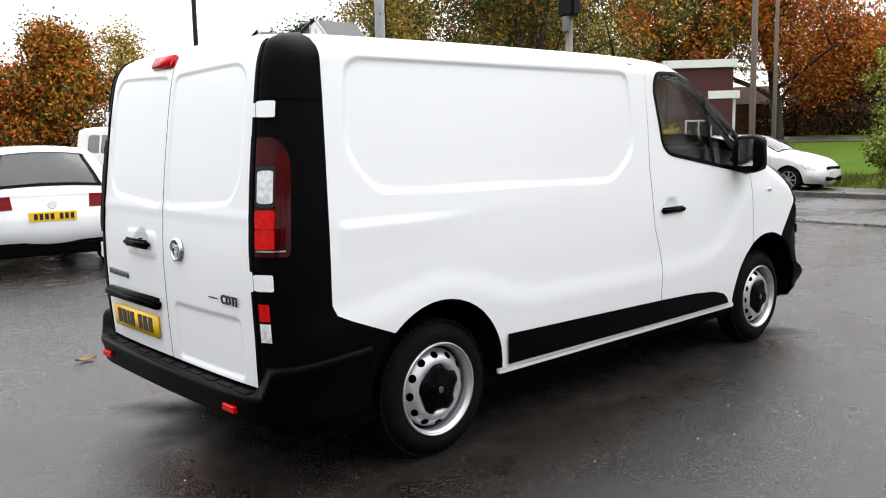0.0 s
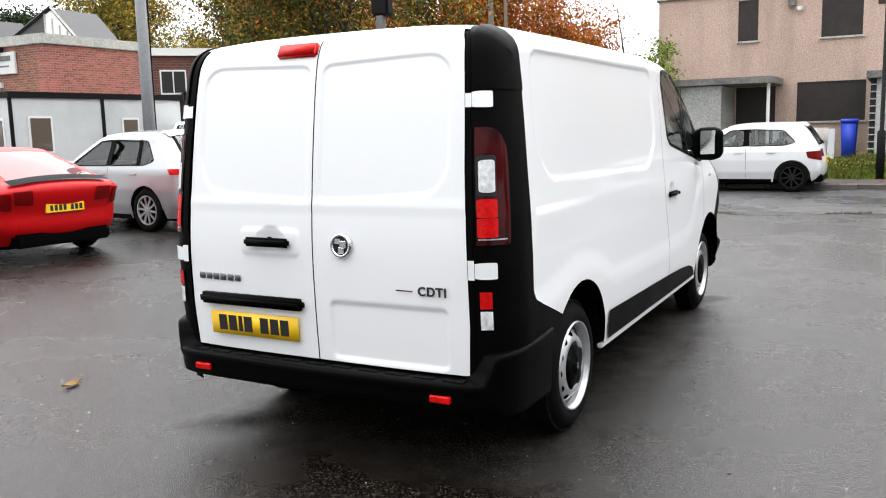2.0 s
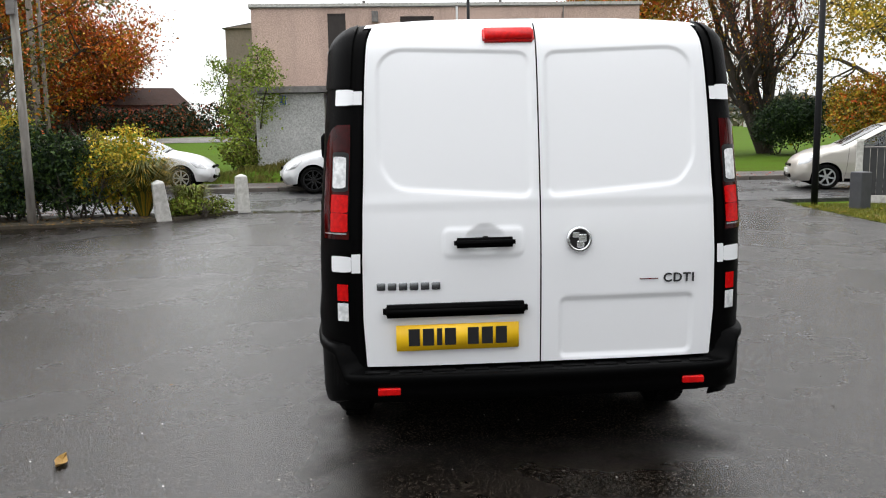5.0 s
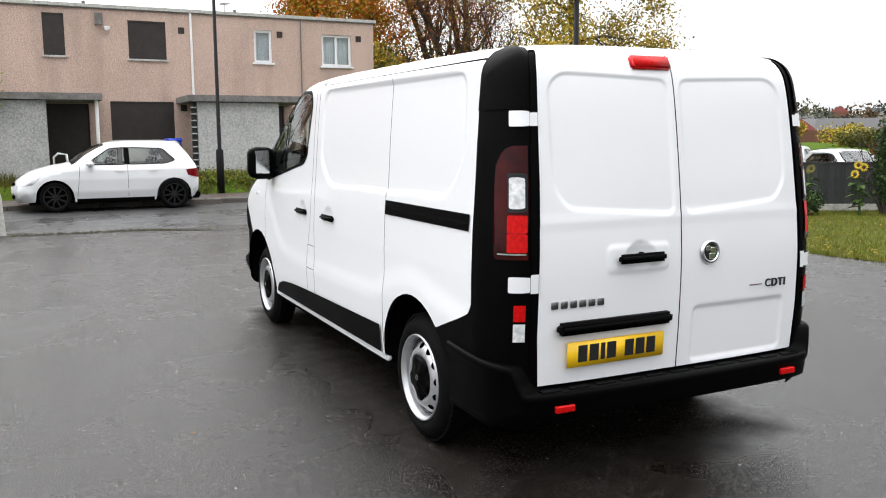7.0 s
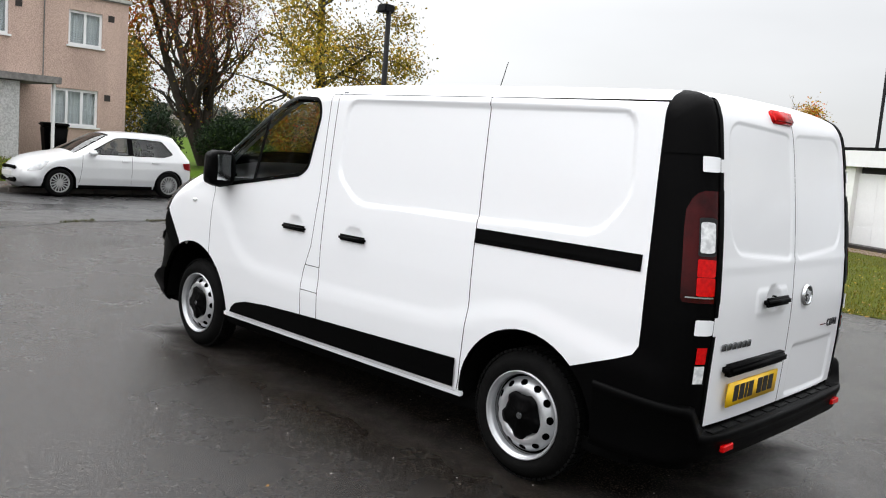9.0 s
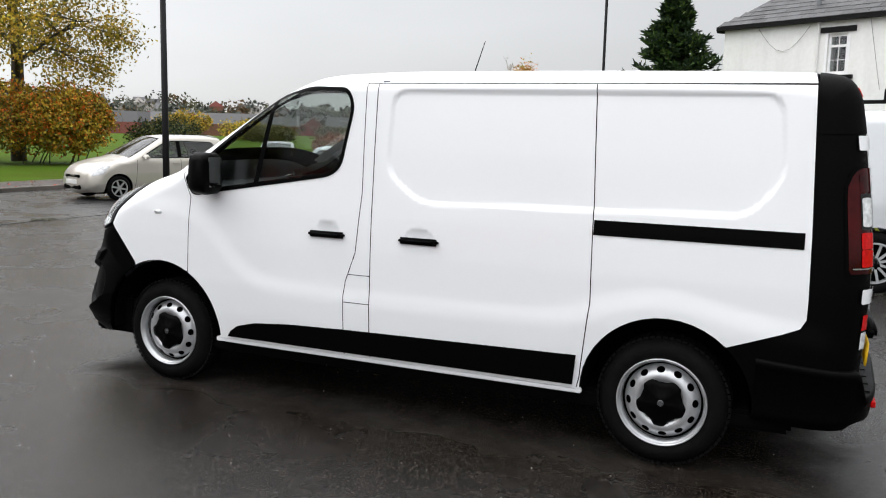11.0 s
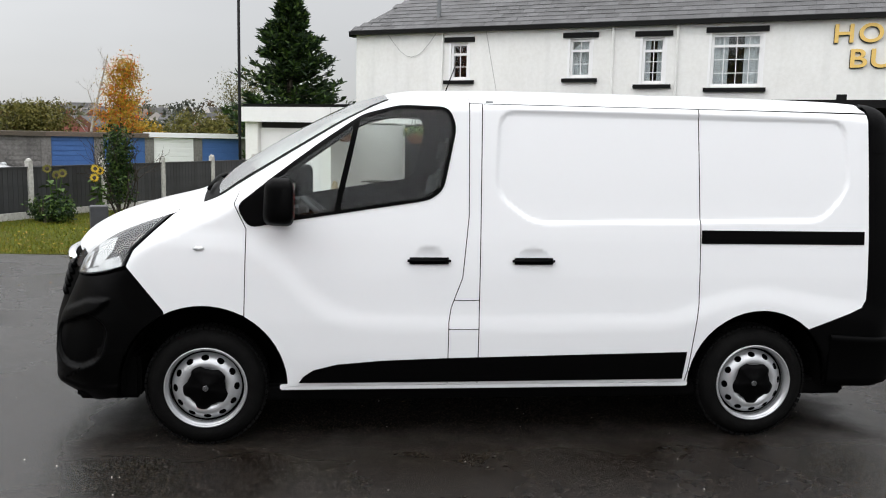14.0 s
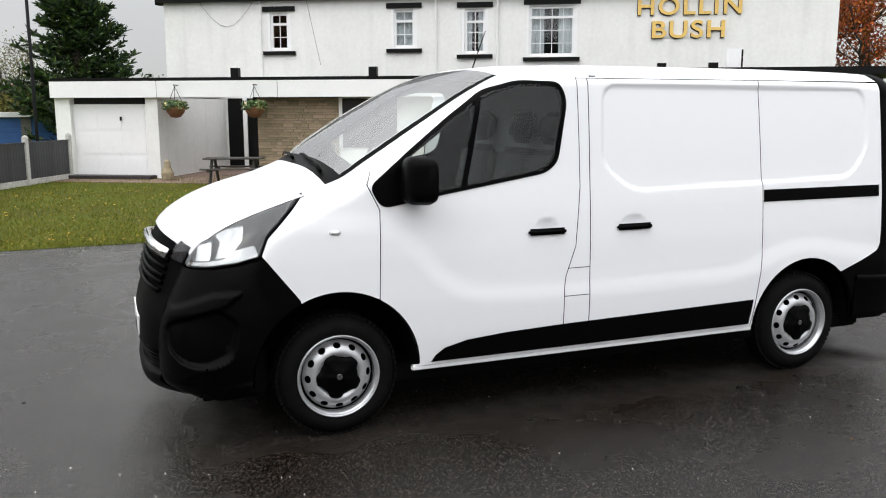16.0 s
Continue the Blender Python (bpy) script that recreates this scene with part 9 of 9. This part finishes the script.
cabin = thing("site_cabin", pose(10.3, 18.0, 0, 0, 0, -4), "pale grey portable office cabin with dark trim", "cabin")
part("wall", box(0, 5.6, 0, 2.4, 0.15, 2.62), CABIN, cabin)
part("roof", box(-0.05, 5.65, -0.05, 2.45, 2.62, 2.78), IRON, cabin)
for x in (0.0, 2.75, 4.35, 5.6):
    part("corner_post", box(x - 0.05, x + 0.05, -0.03, 0.0, 0.1, 2.62), IRON, cabin)
part("corner_post", box(-0.03, 0.0, 2.3, 2.45, 0.1, 2.62), IRON, cabin)
for x0, x1, z0, z1 in ((0.45, 1.15, 1.15, 2.15), (3.35, 3.95, 1.3, 2.1)):
    wn0 = part("window", box(x0, x1, -0.03, 0.0, z0, z1), UPVC, cabin)
    part("pane", box(x0 + 0.06, x1 - 0.06, -0.04, -0.03, z0 + 0.06, z1 - 0.06), material("brown_blind", (0.12, 0.09, 0.07), 0.3, grain=0.3, coat=0.6) if "brown_blind" not in bpy.data.materials else bpy.data.materials["brown_blind"], wn0)
for y0, y1 in ((0.3, 0.9), (1.3, 1.9)):
    wn0 = part("window", box(-0.03, 0.0, y0, y1, 1.1, 2.1), UPVC, cabin)
    part("pane", box(-0.04, -0.03, y0 + 0.06, y1 - 0.06, 1.16, 2.04), bpy.data.materials["brown_blind"], wn0)
part("skid", box(0.1, 5.5, 0.2, 2.2, 0.0, 0.15), DARK, cabin)
part("wall_lamp", lathe([(0.0, 0.0), (0.09, 0.02), (0.09, 0.08), (0.0, 0.1)], 12, "y"), IRON, cabin).matrix_basis = pose(4.2, -0.12, 2.05)


def plain_house(name, m, label, w, d, h, wall_mat, roof_mat, pitched=True, cols=2, floors=2, ridge=2.0):
    """A house: local x along its front, which faces -y."""
    t = thing(name, m, label, "house")
    bm = bmesh.new()
    box(0, w, 0, d, -0.3, h, bm=bm)
    part("wall", bm, wall_mat, t)
    if pitched:
        rm = bmesh.new()
        a = [rm.verts.new(p) for p in ((-0.2, -0.25, h - 0.02), (-0.2, d + 0.25, h - 0.02), (-0.2, d / 2, h + ridge))]
        b = [rm.verts.new((w + 0.2, p.co.y, p.co.z)) for p in a]
        rm.faces.new(a), rm.faces.new(b)
        rm.faces.new((a[0], b[0], b[2], a[2])), rm.faces.new((a[1], a[2], b[2], b[1])), rm.faces.new((a[0], a[1], b[1], b[0]))
        rf0 = part("roof", rm, roof_mat, t)
        for gx in (-0.215, w + 0.203):
            part("gable", prism([(-0.02, h - 0.03), (d + 0.02, h - 0.03), (d / 2, h + ridge - 0.16)], gx, gx + 0.012, axis="x"), wall_mat, t)
        part("chimney", box(w * 0.8, w * 0.8 + 0.6, d / 2 - 0.3, d / 2 + 0.3, h + ridge * 0.6, h + ridge + 0.8), wall_mat, rf0)
    else:
        part("roof", box(-0.15, w + 0.15, -0.15, d + 0.15, h, h + 0.35), roof_mat, t)
    for f in range(floors):
        for c in range(cols):
            x0 = w * (c + 0.5) / cols - 0.6
            z0 = 0.9 + 2.6 * f
            if z0 + 1.2 < h:
                wn1 = part("window", box(x0, x0 + 1.2, -0.04, 0.0, z0, z0 + 1.15), UPVC, t)
                part("pane", box(x0 + 0.07, x0 + 0.57, -0.05, -0.04, z0 + 0.08, z0 + 1.07), ROOM, wn1)
                part("pane", box(x0 + 0.63, x0 + 1.13, -0.05, -0.04, z0 + 0.08, z0 + 1.07), ROOM, wn1)
    return t


MAROON = material("maroon_cladding", (0.070, 0.014, 0.016), 0.6, color2=(0.045, 0.010, 0.012), grain=0.4, scale=9, stain=0.4, stain_scale=1.2)
DARK_BRICK = material("dark_red_brick", (0.16, 0.045, 0.035), 0.85, color2=(0.09, 0.03, 0.025), grain=0.6, scale=7, stain=0.3, bump=0.4)
WET_TILE = material("brown_roof_tile", (0.05, 0.026, 0.02), 0.9, color2=(0.025, 0.016, 0.013), grain=0.6, scale=9, stain=0.4, bump=0.5, spec=0.1)
ORANGE_BRICK = material("orange_brick", (0.30, 0.105, 0.05), 0.85, color2=(0.19, 0.07, 0.04), grain=0.5, scale=8, stain=0.3)
TAN = material("tan_render", (0.24, 0.20, 0.15), 0.9, color2=(0.15, 0.125, 0.10), grain=0.4, scale=6, stain=0.4)
for wall_mat in (DARK_BRICK, ORANGE_BRICK):
    coursed(wall_mat, (0.22, 0.17, 0.14))
plain_house("house", pose(23.0, 31.0, 0, 0, 0, -42), "flat-roofed dark red brick house with white fascia", 11.0, 6.5, 5.3, DARK_BRICK, UPVC, False, 4)
plain_house("garage_block", pose(21.2, 22.6, 0, 0, 0, -42), "low orange brick garage with flat dark roof", 4.2, 4.0, 2.9, ORANGE_BRICK, BLACK_PAINT, False, 1, 1)
plain_house("house", pose(31.75, 18.45, 0, 0, 0, -50), "maroon clad house end with white roof edge", 3.0, 7.0, 4.4, MAROON, UPVC, False, 1)
plain_house("garage_block", pose(33.15, 16.95, 0, 0, 0, -50), "white garage beside the maroon house", 1.1, 4.0, 3.0, PUB_WHITE, UPVC, False, 0, 0)
plain_house("house", pose(66.4, -0.6, 0), "large tan rendered house with a slate gable roof", 9.0, 13.0, 9.6, TAN, SLATE, True, 0, ridge=1.2)
plain_house("house", pose(62.0, 17.0, 0, 0, 0, 120), "distant brick house among the autumn trees", 9.0, 7.0, 3.3, DARK_BRICK, WET_TILE, True, 3, 1, 1.3)
plain_house("house", pose(58.0, 27.0, 0, 0, 0, 120), "distant brick house among the autumn trees", 9.0, 7.0, 3.3, DARK_BRICK, WET_TILE, True, 3, 1, 1.3)
# plank fence in front of the garages
pf = thing("plank_fence", pose(18.6, 22.4, 0, 0, 0, -42), "low brown plank fence behind the cars", "fence")
for k in range(4):
    part("plank", box(0, 8.5, -0.02, 0.02, 0.75 + 0.26 * k, 0.98 + 0.26 * k), WOOD, pf)
for k in range(5):
    part("post", box(2.1 * k, 2.1 * k + 0.1, -0.08, 0.0, 0, 1.85), WOOD, pf)

# ---- rising green behind the terrace with a drive across its top ----
def green_z(x, y):
    t = min(1.0, max(0.0, (x - 18.5) / 32))
    return -0.02 + 1.15 * t * (0.6 + 0.4 * t) + 0.05 * noise.noise(Vector((x * 0.3, y * 0.3, 0)))


def green_sheet(name, xs, ys, up, mat, label, cat):
    vs = [(x, y, green_z(x, y) + up) for x in xs for y in ys]
    m = len(ys)
    fs = [(i * m + j, (i + 1) * m + j, (i + 1) * m + j + 1, i * m + j + 1) for i in range(len(xs) - 1) for j in range(m - 1)]
    return tagged(raw(name, vs, fs, mat), label, cat, kind="structure")


green_sheet("green", np.linspace(18.5, 58.0, 50), np.linspace(5.6, 30.0, 34), 0.0, MEADOW, "bright green rising lawn across the road", "lawn")
green_sheet("drive", np.linspace(44.0, 49.0, 8), np.linspace(5.7, 29.9, 34), 0.03, PAVING, "grey tarmac drive across the top of the green", "drive")

# ---- distant hillside with houses ----
FAR_GREEN = material("far_hillside", (0.075, 0.085, 0.055), 0.95, color2=(0.13, 0.10, 0.06), grain=0.6, scale=0.08, stain=0.7, stain_scale=0.02)
HC = Vector((2.0, 0.0, 0))


def hill_z(r, a):
    f = min(1.0, max(0.0, (r - 170) / 240))
    f = f * f * (3 - 2 * f)
    return -6.0 * min(1, max(0, (r - 40) / 80)) * (1 - f) + f * (9.5 + 3.5 * noise.noise(Vector((a * 5, r * 0.006, 0))) + 2.5 * math.sin(a * 2.2 + 1.0))


vs, fs = [], []
NA, NR = 90, 26
for i in range(NA + 1):
    a = radians(-12 - 118 * i / NA)
    for j in range(NR + 1):
        r = 150 + 700 * (j / NR) ** 1.5
        vs.append((HC.x + r * math.cos(a), HC.y + r * math.sin(a), max(hill_z(r, a), -0.5) - 0.2))
for i in range(NA):
    for j in range(NR):
        b = i * (NR + 1) + j
        fs.append((b, b + 1, b + NR + 2, b + NR + 1))
tagged(raw("hillside", vs, fs, FAR_GREEN), "hazy distant hillside with woods and fields", "hill", kind="structure")
FAR_BRICK = material("far_brick", (0.22, 0.075, 0.055), 0.9, color2=(0.15, 0.075, 0.06), island=0.4, grain=0.4, scale=0.3)
FAR_ROOF = material("far_roof", (0.085, 0.083, 0.085), 0.8, island=0.5, grain=0.2)
FAR_WALL = material("far_wall", (0.50, 0.49, 0.47), 0.9, color2=(0.26, 0.20, 0.17), island=0.45, grain=0.3, scale=0.05, stain=0.8, stain_scale=0.03)
rng = random.Random(77)
wall_v, wall_f, brick_v, brick_f, roof_v, roof_f = [], [], [], [], [], []
for k in range(380):
    a = radians(rng.uniform(-16, -125))
    r = rng.uniform(210, 480)
    x, y, z = HC.x + r * math.cos(a), HC.y + r * math.sin(a), max(hill_z(r, a), -0.5) - 0.4
    w, d, h, rot = rng.uniform(5, 9), 6, rng.uniform(2.8, 4.2), a + rng.choice((0, 1.57)) + rng.gauss(0, 0.2)
    if k < 46:                                       # brick terraces at the hill's foot
        a, r = radians(rng.uniform(-34, -74)), rng.uniform(168, 215)
        x, y, z, w, h, rot = HC.x + r * math.cos(a), HC.y + r * math.sin(a), -2.4, rng.uniform(7, 12), 4.6, a + rng.choice((0, 1.57, 1.57)) + rng.gauss(0, 0.1)
    c, s = math.cos(rot), math.sin(rot)
    walls = brick_v if k < 46 or rng.random() < 0.35 else wall_v
    faces = brick_f if walls is brick_v else wall_f
    q = [(x + c * px - s * py, y + s * px + c * py) for px, py in ((-w / 2, -d / 2), (w / 2, -d / 2), (w / 2, d / 2), (-w / 2, d / 2))]
    b = len(walls)
    walls += [(*p, z) for p in q] + [(*p, z + h) for p in q]
    faces += [(b, b + 1, b + 5, b + 4), (b + 1, b + 2, b + 6, b + 5), (b + 2, b + 3, b + 7, b + 6), (b + 3, b, b + 4, b + 7)]
    e0 = ((q[0][0] + q[3][0]) / 2, (q[0][1] + q[3][1]) / 2, z + h + 2.2)
    e1 = ((q[1][0] + q[2][0]) / 2, (q[1][1] + q[2][1]) / 2, z + h + 2.2)
    b = len(roof_v)
    roof_v += [(*p, z + h) for p in q] + [e0, e1]
    roof_f += [(b, b + 1, b + 5, b + 4), (b + 2, b + 3, b + 4, b + 5)]
    walls += [(*q[0], z + h), (*q[3], z + h), e0, (*q[1], z + h), (*q[2], z + h), e1]
    faces += [(len(walls) - 6, len(walls) - 5, len(walls) - 4), (len(walls) - 3, len(walls) - 2, len(walls) - 1)]
town = thing("distant_town", pose(0, 0, 0), "hazy rows of houses on the distant hillside", "town", kind="stuff")
raw("house_walls", wall_v, wall_f, FAR_WALL, town, smooth=False)
raw("brick_walls", brick_v, brick_f, FAR_BRICK, town, smooth=False)
raw("house_roofs", roof_v, roof_f, FAR_ROOF, town, smooth=False)
# ragged crowns of the far woods
g = np.random.default_rng(31)
crowns = {0: [], 1: [], 2: []}
for k in range(1500):
    a = radians(rng.uniform(-14, -128))
    r = rng.choice((rng.uniform(190, 330), rng.uniform(300, 460), rng.uniform(440, 640)))
    x, y, z = HC.x + r * math.cos(a), HC.y + r * math.sin(a), max(hill_z(r, a), -0.5)
    n = 34 if k % 3 else 90
    wide, tall = (rng.uniform(1.6, 3.6), rng.uniform(1.6, 3.6)) if k % 3 else (rng.uniform(3.2, 6.0), rng.uniform(3.0, 5.0))
    q = g.normal(0, 1, (n, 3))
    q /= np.linalg.norm(q, axis=1)[:, None]
    q *= g.uniform(0.25, 1.0, (n, 1)) ** 0.5
    c = q * (wide, wide, tall) + (x, y, z + tall * 0.85)
    u, w = g.normal(0, 1, (n, 3)), g.normal(0, 1, (n, 3))
    u *= g.uniform(0.45, 1.0, (n, 1)) / np.linalg.norm(u, axis=1)[:, None]
    w *= g.uniform(0.35, 0.8, (n, 1)) / np.linalg.norm(w, axis=1)[:, None]
    crowns[rng.choice((0, 0, 0, 1, 1, 2))].append(np.stack([c - u, c + w, c + u, c - w], 1).reshape(-1, 3))
for key, mat in ((0, leaf_mat("far_dark_leaf", (0.060, 0.068, 0.052), (0.036, 0.042, 0.034))), (1, leaf_mat("far_olive_leaf", (0.10, 0.10, 0.055), (0.06, 0.06, 0.035))), (2, leaf_mat("far_brown_leaf", (0.10, 0.062, 0.028), (0.06, 0.045, 0.025)))):
    v = np.concatenate(crowns[key])
    f = np.arange(len(v)).reshape(-1, 4)
    tagged(fast_mesh("distant_woods", v, f, mat, None), "distant autumn woods on the hillside", "woods", kind="stuff")

# discarded board and weeds on the bank by the blue bin
bd = thing("discarded_board", pose(21.0, 0.05, 0.45, 0, 6, 0), "white discarded board with a round tan patch on the bank", "board")
part("panel", box(-0.03, 0.03, -0.78, 0.78, 0.0, 0.82, 0.01), SIGN_WHITE, bd)
pt = part("patch", lathe([(0.0, 0.012), (0.23, 0.010), (0.25, 0.0)], 28, "z"), TAN, bd, "round tan patch")
pt.matrix_parent_inverse = Matrix()
pt.matrix_basis = pose(-0.032, 0.12, 0.42, 0, -90, 0)
for i, (x, y, w, d, h) in enumerate(((19.5, -1.2, 0.6, 1.3, 0.22), (20.3, -2.2, 0.6, 0.9, 0.40), (19.4, 0.6, 0.6, 1.2, 0.22), (19.5, -3.0, 0.6, 1.0, 0.30), (19.9, -0.2, 0.4, 1.0, 0.20))):
    bush(x, y, w, d, h, "low grass and weeds on the bank", ((L_BRIGHT, 0.4), (L_OLIVE, 0.55), (L_YELLOW, 0.05)), 1800, 0.04, 120 + i, z=0.28, category="weeds")
